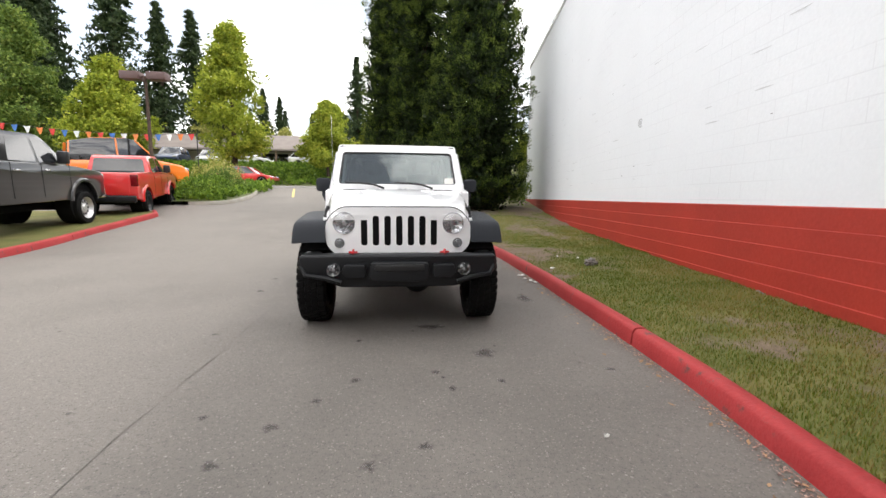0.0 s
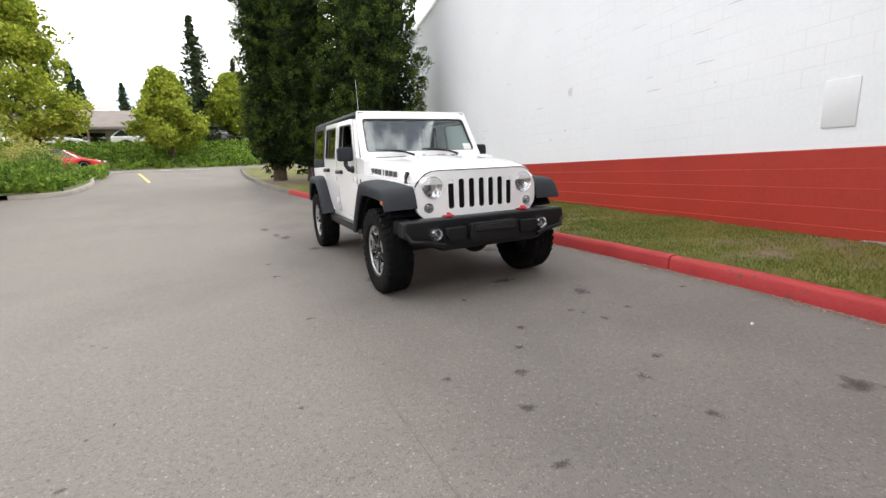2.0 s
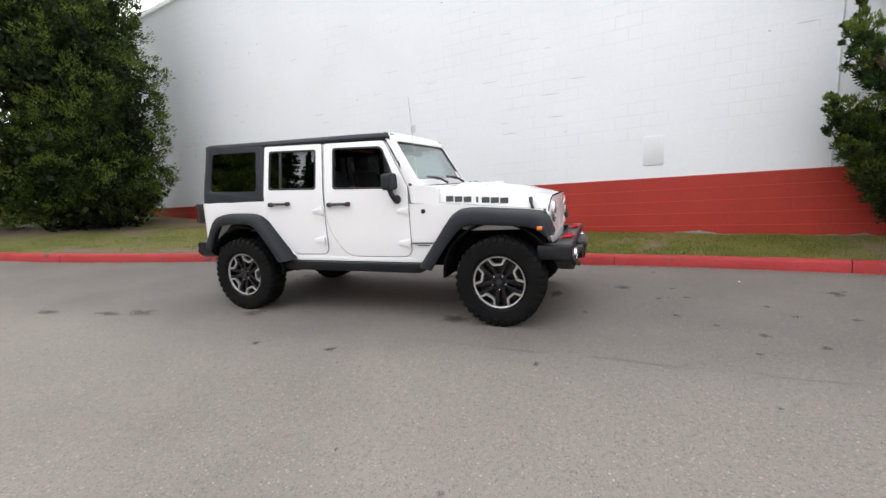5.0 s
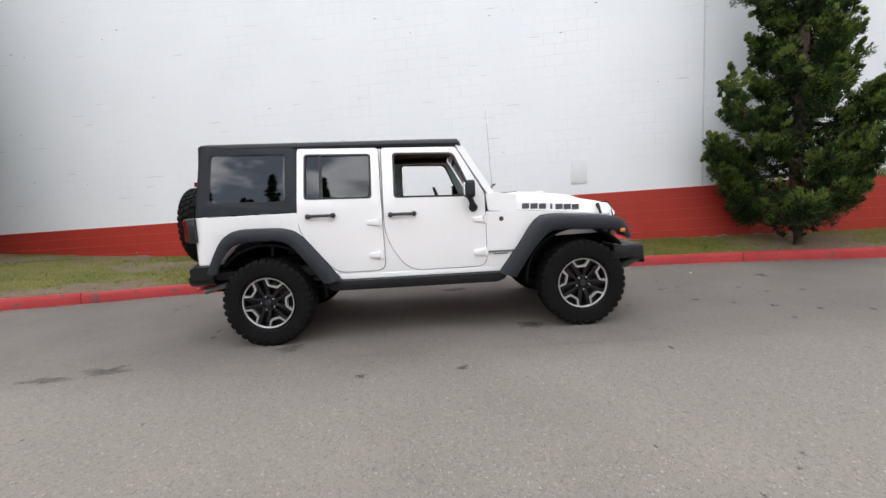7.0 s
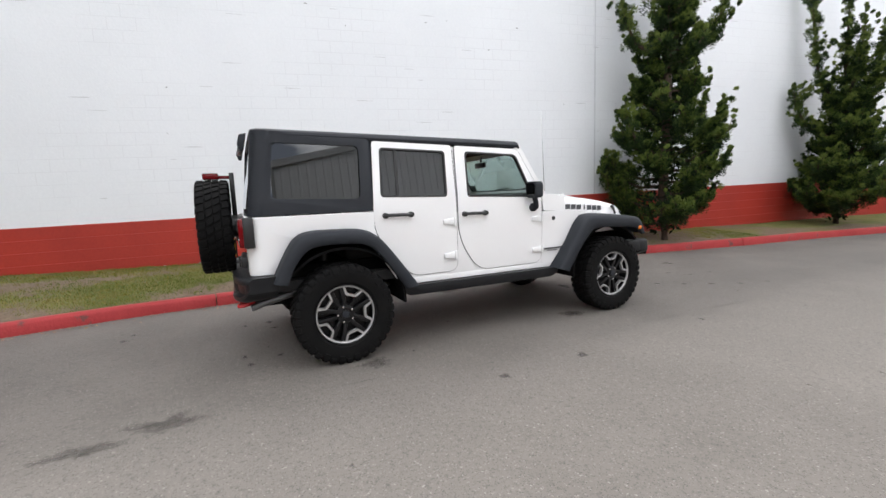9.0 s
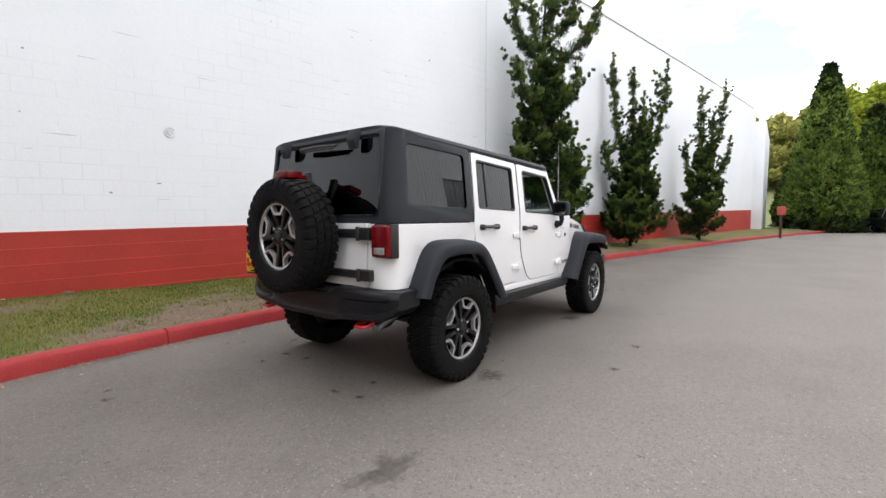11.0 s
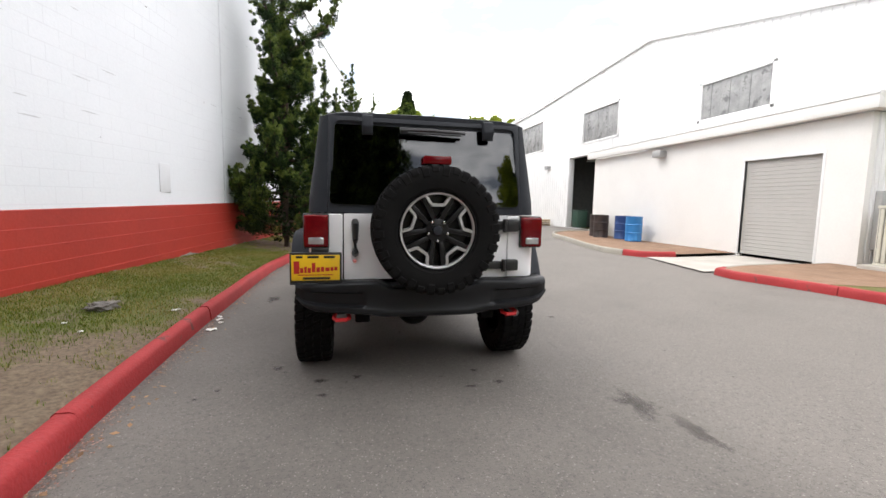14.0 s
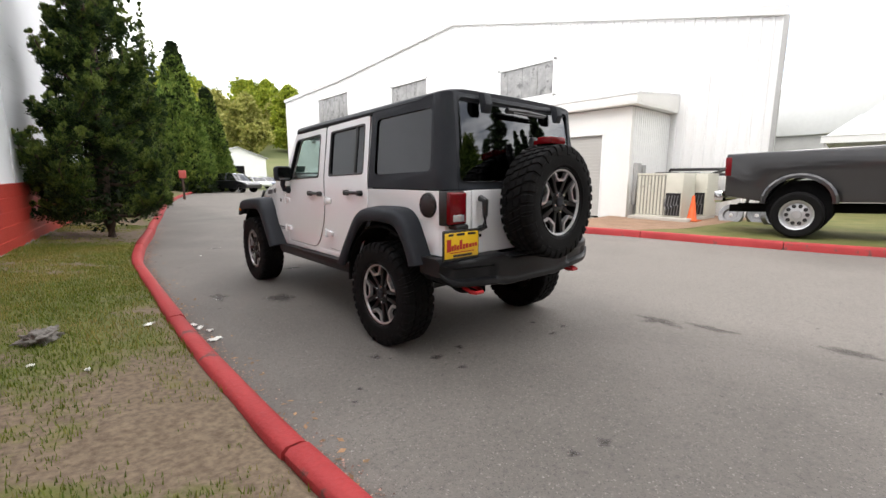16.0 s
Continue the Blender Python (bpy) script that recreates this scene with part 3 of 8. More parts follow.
def patch(name, outline, z, mat, label, cat, n=26, bumpy=0.02):
    """A filled ground patch inside an outline, following the ground."""
    bm = bmesh.new()
    vs = [bm.verts.new((p[0], p[1], 0)) for p in outline]
    bm.faces.new(vs)
    x0, x1 = min(p[0] for p in outline), max(p[0] for p in outline)
    y0, y1 = min(p[1] for p in outline), max(p[1] for p in outline)
    for i in range(1, n):
        for co, no in (((x0 + (x1 - x0) * i / n, 0, 0), (1, 0, 0)), ((0, y0 + (y1 - y0) * i / n, 0), (0, 1, 0))):
            bmesh.ops.bisect_plane(bm, geom=bm.verts[:] + bm.edges[:] + bm.faces[:], plane_co=co, plane_no=no)
    bmesh.ops.recalc_face_normals(bm, faces=bm.faces)
    for v in bm.verts:
        v.co.z = rise(v.co.y) + z + bumpy * noise.noise((v.co.x * 0.8, v.co.y * 0.8, 7))
    for f in bm.faces:
        if f.normal.z < 0:
            f.normal_flip()
    return single(name, bm, mat, label, cat, kind="structure", smooth=60)


inner_w = [(p.x - 0.13, p.y) for p in line_w[2:-1]]
patch("lawn_west", inner_w + [(-9.5, 11.2), (-20, 11.2), (-20, 2.2), (-9.0, 1.9), (-7.2, 1.2)][0:4] + [(-8.2, 1.7)], 0.13, M_GRASS_SOIL, "mown grass strip under the parked trucks", "lawn")
patch("mulch_bed", [(-6.62, -0.5), (-6.6, -0.1), (-6.9, 1.15), (-8.0, 1.9), (-13, 2.3), (-13, -0.9), (-9.2, -1.05), (-7.6, -0.85)], 0.136, M_BARK_MULCH, "bare brown soil and bark around the outdoor unit", "ground")
patch("mulch_bed", [(p.x - 0.12, p.y) for p in line_s[2:-1]] + [(-8.2, -3.3), (-10.1, -3.5), (-12.7, -3.6), (-12.7, -13.2)], 0.10, M_BARK_MULCH, "reddish bark mulch bed beside the shed", "ground")
patch("apron", [(-6.5, -0.8), (-7.0, -3.2), (-7.9, -3.1), (-10.1, -3.45), (-10.1, -1.2), (-9.2, -1.2), (-7.6, -0.95)], 0.03, M_CONCRETE, "pale concrete apron before the roller door", "paving", bumpy=0.004)
patch("gravel_lot", [(-9.4, 11.3), (-20, 11.3), (-60, 11.3), (-60, 2.3), (-20, 2.3), (-20, 11)][1:5], 0.02, M_ASPHALT, "asphalt parking lot behind the trucks", "road")
bed = [(p.x - 0.12, p.y) for p in line_b]
patch("planted_bed", bed + [(-16, 23.5), (-16, 13.9)], 0.15, M_EARTH, "planted bed with shrubs", "ground", bumpy=0.06)


# ---- long wall ----
WALL_TOP = [(-40, 9.1), (-33, 8.9), (-19, 8.55), (-9, 8.2), (-2, 7.7), (9, 7.05), (14.5, 6.85)]
def band_top(y):
    return 1.168 - 0.0155 * y


wall_ys = span(-33.5, 15.6, 94)
plan = [(wall_x(y), y) for y in wall_ys]
cx, cy = plan[-1]
for i in range(1, 7):
    a = radians(15 * i)
    plan.append((cx + 1.3 * (1 - math.cos(a)) + 0.144 * 1.3 * math.sin(a), cy + 1.3 * math.sin(a)))
plan.append((cx + 14, cy + 1.6))


def wall_sheet(name, zlo, zhi, mat, label, out):
    bm = bmesh.new()
    n = 6
    cols = []
    for x, y in plan:
        cols.append([bm.verts.new((x - out, y, zlo(y) + (zhi(y) - zlo(y)) * k / n)) for k in range(n + 1)])
    for a, b in zip(cols, cols[1:]):
        for k in range(n):
            bm.faces.new((a[k], a[k + 1], b[k + 1], b[k]))
    back = []
    for x, y in (plan[0], plan[-1]):
        back.append([bm.verts.new((x + 0.3, y, zlo(y))), bm.verts.new((x + 0.3, y, zhi(y)))])
    bm.faces.new((cols[0][0], *cols[0][1:], back[0][1], back[0][0]))
    top = [c[-1] for c in cols]
    tb = [bm.verts.new((v.co.x + 0.3, v.co.y, v.co.z)) for v in top]
    for i in range(len(top) - 1):
        bm.faces.new((top[i], tb[i], tb[i + 1], top[i + 1]))
    bmesh.ops.recalc_face_normals(bm, faces=bm.faces)
    return single(name, bm, mat, label, "wall", kind="structure", smooth=40)


def block_paint(name, base, mortar_bump, src):
    """Painted block wall: the paint of src with faint courses 0.2 m high."""
    m = src.copy()
    m.name = name
    n, l = m.node_tree.nodes, m.node_tree.links
    geo = n.new("ShaderNodeNewGeometry")
    sep = n.new("ShaderNodeSeparateXYZ")
    com = n.new("ShaderNodeCombineXYZ")
    tilt = n.new("ShaderNodeMath")
    tilt.operation = "MULTIPLY_ADD"
    tilt.inputs[1].default_value = 0.0155
    l.new(geo.outputs["Position"], sep.inputs[0])
    l.new(sep.outputs["Y"], tilt.inputs[0])
    l.new(sep.outputs["Z"], tilt.inputs[2])
    l.new(sep.outputs["Y"], com.inputs["X"])
    l.new(tilt.outputs[0], com.inputs["Y"])
    br = n.new("ShaderNodeTexBrick")
    br.inputs["Scale"].default_value = 1.0
    br.inputs["Brick Width"].default_value, br.inputs["Row Height"].default_value = 0.406, 0.2032
    br.inputs["Mortar Size"].default_value, br.inputs["Mortar Smooth"].default_value = 0.008, 0.6
    br.offset = 0.5
    l.new(com.outputs[0], br.inputs["Vector"])
    wear = n.new("ShaderNodeTexNoise")
    wear.inputs["Scale"].default_value, wear.inputs["Detail"].default_value = 0.9, 6
    l.new(geo.outputs["Position"], wear.inputs["Vector"])
    wr = n.new("ShaderNodeMapRange")
    wr.inputs["From Min"].default_value, wr.inputs["From Max"].default_value = 0.42, 0.66
    l.new(wear.outputs["Fac"], wr.inputs["Value"])
    mul = n.new("ShaderNodeMath")
    mul.operation = "MULTIPLY"
    l.new(br.outputs["Fac"], mul.inputs[0])
    l.new(wr.outputs["Result"], mul.inputs[1])
    b = n["Principled BSDF"]
    old = b.inputs["Base Color"].links[0].from_socket
    mx = n.new("ShaderNodeMix")
    mx.data_type = "RGBA"
    l.new(mul.outputs[0], mx.inputs["Factor"])
    l.new(old, mx.inputs["A"])
    mx.inputs["B"].default_value = (*base, 1)
    l.new(mx.outputs["Result"], b.inputs["Base Color"])
    bp = n.new("ShaderNodeBump")
    bp.invert = True
    bp.inputs["Strength"].default_value, bp.inputs["Distance"].default_value = mortar_bump, 0.004
    l.new(mul.outputs[0], bp.inputs["Height"])
    prev = b.inputs["Normal"].links[0].from_socket
    l.new(prev, bp.inputs["Normal"])
    l.new(bp.outputs["Normal"], b.inputs["Normal"])
    return m


M_BLOCK_W = block_paint("white_painted_block", (0.69, 0.705, 0.735), 0.10, M_WALL_W)
M_BLOCK_R = block_paint("red_painted_block", (0.47, 0.075, 0.05), 0.35, M_WALL_R)
wall_sheet("wall_east", band_top, lambda y: lerp_table(WALL_TOP, y), M_BLOCK_W, "tall white painted block wall with faint courses", 0.0)
wall_base = wall_sheet("wall_base_east", lambda y: -0.3, band_top, M_WALL_R, "red painted lower courses of the block wall", 0.002)
for c in range(6):
    for i in range(11):
        ya, yb = -11.0 + 2.2 * i, -11.0 + 2.2 * (i + 1)
        bm = bmesh.new()
        ends = []
        for j in range(5):
            y = ya + (yb - ya) * j / 4
            zt = band_top(y) - 0.2032 * c - 0.001
            zb = zt - 0.2030
            e = 0.0025 * noise.noise((y * 0.8, c * 3.0, 2))
            ends.append([bm.verts.new((wall_x(y) - a, y, z)) for a, z in ((0.0, zt), (0.006, zt - 0.0005), (0.019 + e, zt - 0.007), (0.012 + e, zt - 0.1), (0.006, zb), (0.0, zb))])
        for a, b in zip(ends, ends[1:]):
            for k in range(5):
                bm.faces.new((a[k], a[k + 1], b[k + 1], b[k]))
        bmesh.ops.recalc_face_normals(bm, faces=bm.faces)
        part("block_course", bm, M_WALL_R, wall_base)
bm = bmesh.new()
prev = None
for i in range(420):
    y = -9.0 + 20.0 * i / 419
    z0 = lawn_z(1, wall_x(y), y) - 0.06
    hh = 0.03 + max(-0.012, 0.06 * noise.noise((y * 1.1, 5, 2)) + 0.05 * noise.noise((y * 5, 1, 7)) + 0.03 * noise.noise((y * 17, 1, 7)))
    r = [bm.verts.new((wall_x(y) - 0.0235, y, z0)), bm.verts.new((wall_x(y) - 0.023, y, z0 + hh)), bm.verts.new((wall_x(y) - 0.006, y, z0 + hh + 0.004))]
    if prev:
        bm.faces.new((prev[0], prev[1], r[1], r[0]))
        bm.faces.new((prev[1], prev[2], r[2], r[1]))
    prev = r
single("bare_footing", bm, surf("bare_footing", (0.14, 0.125, 0.11), (0.27, 0.25, 0.23), 0.9, scale=9, fine=70, bump=0.8, bump_scale=60, world_pos=True), "bare grey footing where the red paint has flaked off", "footing", kind="structure")
bm = bmesh.new()
for (xa, ya), (xb, yb) in zip(plan[:-1], plan[1:]):
    za, zb = lerp_table(WALL_TOP, ya), lerp_table(WALL_TOP, yb)
    v = [bm.verts.new(c) for c in ((xa - 0.05, ya, za), (xb - 0.05, yb, zb), (xb - 0.05, yb, zb + 0.12), (xa - 0.05, ya, za + 0.12),
                                  (xa + 0.35, ya, za + 0.12), (xb + 0.35, yb, zb + 0.12))]
    bm.faces.new((v[0], v[1], v[2], v[3]))
    bm.faces.new((v[3], v[2], v[5], v[4]))
single("wall_coping", bm, M_SIDING, "thin pale metal coping along the wall top", "coping", kind="structure")
bm = bmesh.new()
box(bm, -1.6, 6, -44, -33.6, -0.3, 8.1, 0.02)
single("wall_annex", bm, M_WALL_W, "white end block of the long building", "wall", kind="structure")
bm = bmesh.new()
yv = -1.62
box(bm, -0.014, 0.0, -0.155, 0.155, -0.24, 0.24, 0.006)
v = single("wall_cover", bm, surf("cover_paint", (0.70, 0.71, 0.73), (0.66, 0.67, 0.69), 0.6, scale=3, fine=40), "grey painted cover plate on the white wall", "cover plate",
           m=Matrix.Translation((wall_x(yv), yv, 1.645)) @ pose(0, 0, 0, 0, 0, -8.2))


# ---- service building across the lane ----
FX = -12.75
ROOF = [(-33.4, 7.9), (-23.6, 8.1), (-11.2, 8.82), (2.38, 5.74)]
FACE_OPEN = [(-26.9, -22.1, 5.15, 7.3), (-16.9, -13.3, 4.9, 6.75), (-8.2, -5.1, 4.62, 6.12), (-18.2, -15.2, 0.05, 4.25)]


def facade():
    """Vertical metal siding with window and gate openings."""
    holder = thing("service_building", "large white metal-sided service building with low gable", "building")
    ys = sorted({2.38, -33.4, -11.2, -23.6, *[v for o in FACE_OPEN for v in o[:2]]} | {round(2.2 - 0.3 * i, 3) for i in range(119)})
    def top(y):
        return lerp_table(ROOF, y)
    bm = bmesh.new()
    rib = 0.03
    def strip(a, b, z0, z1, za=None, zb=None):
        zt0, zt1 = (z1, z1) if za is None else (za, zb)
        mid = (a + b) / 2
        w = min(0.05, (b - a) / 4)
        pro = [(a, 0), (mid - w, 0), (mid - w * 0.6, rib), (mid + w * 0.6, rib), (mid + w, 0), (b, 0)]
        for (ya, da), (yb, db) in zip(pro, pro[1:]):
            ta, tb = zt0 + (zt1 - zt0) * (ya - a) / (b - a), zt0 + (zt1 - zt0) * (yb - a) / (b - a)
            bm.faces.new([bm.verts.new(c) for c in ((FX + da, ya, z0), (FX + db, yb, z0), (FX + db, yb, tb), (FX + da, ya, ta))])
    for a, b in zip(ys, ys[1:]):
        m = (a + b) / 2
        cuts = sorted((o[2], o[3]) for o in FACE_OPEN if o[0] < m < o[1])
        z = -0.3
        for lo, hi in cuts:
            strip(a, b, z, lo)
            z = hi
        strip(a, b, z, 0, top(a), top(b))
    bmesh.ops.remove_doubles(bm, verts=bm.verts, dist=1e-4)
    bmesh.ops.recalc_face_normals(bm, faces=bm.faces)
    part("front_wall", bm, M_SIDING, holder, "white ribbed metal siding")
    bm = bmesh.new()
    prism(bm, [(-33.4, -0.3), (-33.4, 7.9), (-23.6, 8.1), (-11.2, 8.82), (2.38, 5.74), (2.38, -0.3)], "x", FX - 24, FX - 0.35)
    bmesh.ops.delete(bm, geom=[f for f in bm.faces if f.calc_center_median().x > FX - 0.4], context="FACES")
    for v in bm.verts:
        v.co.y -= (FX - v.co.x) * 0.26
    part("body", bm, M_SIDING, holder)
    bm = bmesh.new()
    for (ya, za), (yb, zb) in zip(ROOF, ROOF[1:]):
        prism(bm, [(ya, za - 0.05), (yb, zb - 0.05), (yb, zb + 0.2), (ya, za + 0.2)], "x", FX - 24.2, FX + 0.12)
    for v in bm.verts:
        v.co.y -= max(0, FX - v.co.x) * 0.26
    part("roof", bm, surf("roof_metal", (0.55, 0.55, 0.54), (0.62, 0.62, 0.61), 0.5, scale=1, fine=10, world_pos=True), holder, "pale grey metal roof edge")
    bm = bmesh.new()
    box(bm, FX + 0.01, FX + 0.12, 2.3, 2.42, 0.0, 5.7, 0.02)
    part("corner_trim", bm, M_SIDING_D, holder, "grey downpipe at the corner")
    for k, (a, b, lo, hi) in enumerate(FACE_OPEN[:3]):
        win = new("window")
        win.parent = holder
        bm = bmesh.new()
        for f in ((a, a + 0.12, lo, hi), (b - 0.12, b, lo, hi), (a, b, lo, lo + 0.1), (a, b, hi - 0.1, hi)):
            box(bm, FX - 0.1, FX + 0.045, f[0], f[1], f[2], f[3], 0.01)
        part("window_frame", bm, M_SIDING, win)
        n = 7
        for i in range(n):
            bm = bmesh.new()
            w = (b - a - 0.24) / n
            y0 = a + 0.12 + i * w
            box(bm, FX - 0.08, FX - 0.03 - 0.012 * (i % 2), y0, y0 + w - 0.01, lo + 0.1, hi - 0.1, 0.008)
            part("pane", bm, M_PANEL, win, "weathered translucent grey panel")
    bm = bmesh.new()
    a, b, lo, hi = FACE_OPEN[3]
    for x0, x1, y0, y1, z0, z1 in ((FX - 6, FX - 5.9, a - 1, b + 1, 0, hi + 0.5), (FX - 6, FX - 0.36, a - 1.1, a - 1, 0, hi + 0.5), (FX - 6, FX - 0.36, b + 1, b + 1.1, 0, hi + 0.5), (FX - 6, FX - 0.36, a - 1, b + 1, hi + 0.4, hi + 0.5)):
        box(bm, x0, x1, y0, y1, z0, z1)
    part("gate_room", bm, surf("workshop_dark", (0.06, 0.06, 0.06), (0.09, 0.09, 0.085), 0.8), holder, "dim workshop inside the open gate")
    bm = bmesh.new()
    for f in ((a - 0.15, a, lo, hi + 0.12), (b, b + 0.15, lo, hi + 0.12), (a, b, hi, hi + 0.12)):
        box(bm, FX - 0.3, FX + 0.05, f[0], f[1], f[2], f[3], 0.01)
    part("gate_frame", bm, M_SIDING, holder, "white gate surround")
    bm = bmesh.new()
    for i in range(5):
        box(bm, FX - 1.5 - 0.5 * i, FX - 1.1 - 0.5 * i, a, b, hi - 0.15, hi - 0.1, 0.01)
    part("gate_door", bm, M_SIDING_D, holder, "raised sectional gate")
    for yy, zz in ((-21.0, 3.9), (-27.8, 4.2)):
        bm = bmesh.new()
        box(bm, FX + 0.0, FX + 0.28, yy - 0.2, yy + 0.2, zz - 0.1, zz + 0.12, 0.03)
        part("wall_lamp", bm, M_SIDING_D, holder, "grey wall floodlight")
    return holder


M_PANEL = surf("translucent_panel", (0.20, 0.20, 0.20), (0.34, 0.34, 0.33), 0.5, scale=3, fine=30, spots=(0.13, 0.13, 0.13), spot_scale=2.5, spot_at=0.55)
facade()


def shed():
    """Lean-to with a roller door and a metal edge roof."""
    x0, x1, y0, y1, zt = -12.72, -10.05, -10.9, -0.5, 3.38
    holder = thing("lean_to_shed", "white lean-to with a grey roller door", "shed")
    bm = bmesh.new()
    d0, d1, dh = -3.4, -1.4, 2.62
    for f in ((y0, d0, 0, zt), (d1, y1, 0, zt), (d0, d1, dh, zt)):
        box(bm, x1 - 0.15, x1, f[0], f[1], f[2], f[3])
    bmesh.ops.remove_doubles(bm, verts=bm.verts, dist=1e-4)
    part("front_wall", bm, M_SHED, holder, "smooth white painted wall")
    for y in (y0, y1):
        bm = bmesh.new()
        s = -1 if y == y1 else 1
        pts = []
        n = 18
        w = (x1 - 0.16 - x0) / n
        for i in range(n):
            xa = x0 + i * w
            pts += [(xa, y), (xa + w * 0.55, y), (xa + w * 0.65, y + s * 0.02), (xa + w * 0.9, y + s * 0.02)]
        pts += [(x1 - 0.16, y), (x1 - 0.16, y + s * 0.08), (x0, y + s * 0.08)]
        prism(bm, pts, "z", 0, zt)
        part("side_wall", bm, M_SIDING, holder, "ribbed metal side")
    roller = new("roller_door")
    roller.parent = holder
    tagged(roller, "closed grey slatted roller door")
    n = 26
    for i in range(n):
        za = dh * i / n + 0.1
        bm = bmesh.new()
        box(bm, x1 - 0.12, x1 - 0.07, d0, d1, za, za + dh / n - 0.003, 0.003, 1)
        part("slat", bm, M_ROLLER, roller)
    bm = bmesh.new()
    for f in ((d0 - 0.06, d0, 0.1, dh + 0.06), (d1, d1 + 0.06, 0.1, dh + 0.06), (d0, d1, dh, dh + 0.06)):
        box(bm, x1 - 0.1, x1 + 0.015, f[0], f[1], f[2], f[3], 0.005)
    part("door_frame", bm, M_SIDING, holder)
    bm = bmesh.new()
    prism(bm, [(x0, 3.95), (x1 + 0.28, 3.68), (x1 + 0.28, 3.73), (x0, 4.0)], "y", y0 - 0.25, y1 + 0.25)
    part("roof", bm, M_SIDING, holder, "low sloping metal roof")
    bm = bmesh.new()
    box(bm, x1 + 0.02, x1 + 0.26, y0 - 0.24, y1 + 0.24, 3.4, 3.68, 0.012)
    box(bm, x0, x1 + 0.02, y1, y1 + 0.24, 3.4, 3.68, 0.012)
    prism(bm, [(x0, 3.5), (x1 + 0.02, 3.5), (x1 + 0.26, 3.675), (x0, 3.945)], "y", y1 + 0.2, y1 + 0.245)
    part("fascia", bm, M_SHED, holder, "cream gutter and fascia")
    bm = bmesh.new()
    box(bm, x1, x1 + 0.3, -6.85, -6.45, 3.05, 3.28, 0.04)
    part("wall_lamp", bm, M_SIDING_D, holder, "grey wall floodlight")
    for y, w, z0, z1 in ((-0.52, 0.28, 0.5, 1.75), (-0.52, 0.2, 1.2, 1.7)):
        bm = bmesh.new()
        xx = -10.35 if w > 0.25 else -10.75
        box(bm, xx - w, xx, y + 0.02, y + 0.14, z0, z1, 0.01)
        tube(bm, [(xx - 0.1, y + 0.07, z0), (xx - 0.1, y + 0.07, 0.1)], 0.025)
        part("meter_box", bm, M_SIDING_D, holder, "grey electrical box with conduit")
    return holder


M_ROLLER = surf("roller_door_paint", (0.42, 0.41, 0.385), (0.45, 0.44, 0.415), 0.55, scale=2, fine=30)
M_SHED = surf("shed_paint", (0.80, 0.79, 0.76), (0.75, 0.74, 0.71), 0.55, scale=1, fine=20, bump=0.05, world_pos=True)
shed()


# ---- the white off-road car ----
M_PAINT = surf("white_car_paint", (0.86, 0.86, 0.87), (0.845, 0.845, 0.855), 0.32, scale=2, fine=20, coat=1.0, rvar=0.05)
M_TRIM = surf("black_moulded_plastic", (0.019, 0.0215, 0.027), (0.026, 0.029, 0.035), 0.6, spec=0.22, scale=4, fine=220, bump=0.12, bump_scale=420)
M_HARDTOP = surf("grey_black_hardtop", (0.015, 0.0175, 0.023), (0.021, 0.0235, 0.029), 0.55, spec=0.25, scale=4, fine=260, bump=0.15, bump_scale=500)
M_BUMPER = surf("black_powder_coat", (0.0085, 0.009, 0.0105), (0.012, 0.0127, 0.0145), 0.38, scale=4, spec=0.26, fine=240, bump=0.08, bump_scale=500)
M_BLACK = surf("satin_black", (0.012, 0.012, 0.013), (0.018, 0.018, 0.019), 0.35, scale=6, fine=60)
M_RUBBER = surf("tyre_rubber", (0.005, 0.005, 0.0055), (0.009, 0.0087, 0.0085), 0.72, scale=7, fine=90, bump=0.2, bump_scale=120, spec=0.1)
M_ALU = surf("machined_alloy", (0.56, 0.56, 0.565), (0.48, 0.48, 0.485), 0.36, 0.75, scale=10, fine=300)
M_CHROME = surf("chrome", (0.75, 0.75, 0.76), (0.7, 0.7, 0.71), 0.1, 1.0)
M_RIMBLK = surf("gloss_black_wheel", (0.006, 0.006, 0.0065), (0.01, 0.01, 0.011), 0.3, spec=0.3, scale=8, fine=80)
M_REDHOOK = surf("red_enamel", (0.55, 0.02, 0.025), (0.48, 0.015, 0.02), 0.35, scale=9, fine=60)
M_REDLENS = surf("red_lens", (0.16, 0.004, 0.007), (0.10, 0.003, 0.005), 0.15, scale=20, fine=300, spec=0.3)
M_CLEARLENS = surf("clear_lens", (0.62, 0.62, 0.64), (0.42, 0.42, 0.44), 0.12, 0.6, scale=30, fine=300, coat=1.0)
M_REFLECT = surf("lamp_reflector", (0.9, 0.91, 0.93), (0.35, 0.36, 0.38), 0.14, 0.9, scale=26, fine=90)
M_AMBER = surf("amber_lens", (0.75, 0.20, 0.015), (0.65, 0.16, 0.01), 0.15, coat=1.0)
M_SEAT = surf("dark_seat_cloth", (0.018, 0.018, 0.019), (0.03, 0.03, 0.031), 0.9, scale=8, fine=200)
M_YELLOW = surf("yellow_plate", (0.80, 0.50, 0.01), (0.74, 0.46, 0.01), 0.4, scale=5, fine=50)
M_REDINK = surf("red_print", (0.45, 0.02, 0.012), None, 0.5)
M_PAPER = surf("window_paper", (0.78, 0.78, 0.74), (0.7, 0.7, 0.66), 0.7)
M_GREYINK = surf("dark_grey_decal", (0.05, 0.052, 0.058), (0.07, 0.072, 0.078), 0.45, scale=6, fine=80)
M_GLASS = glass("clear_car_glass", (0.86, 0.99, 0.95), 0.0, 0.72, 0.09)
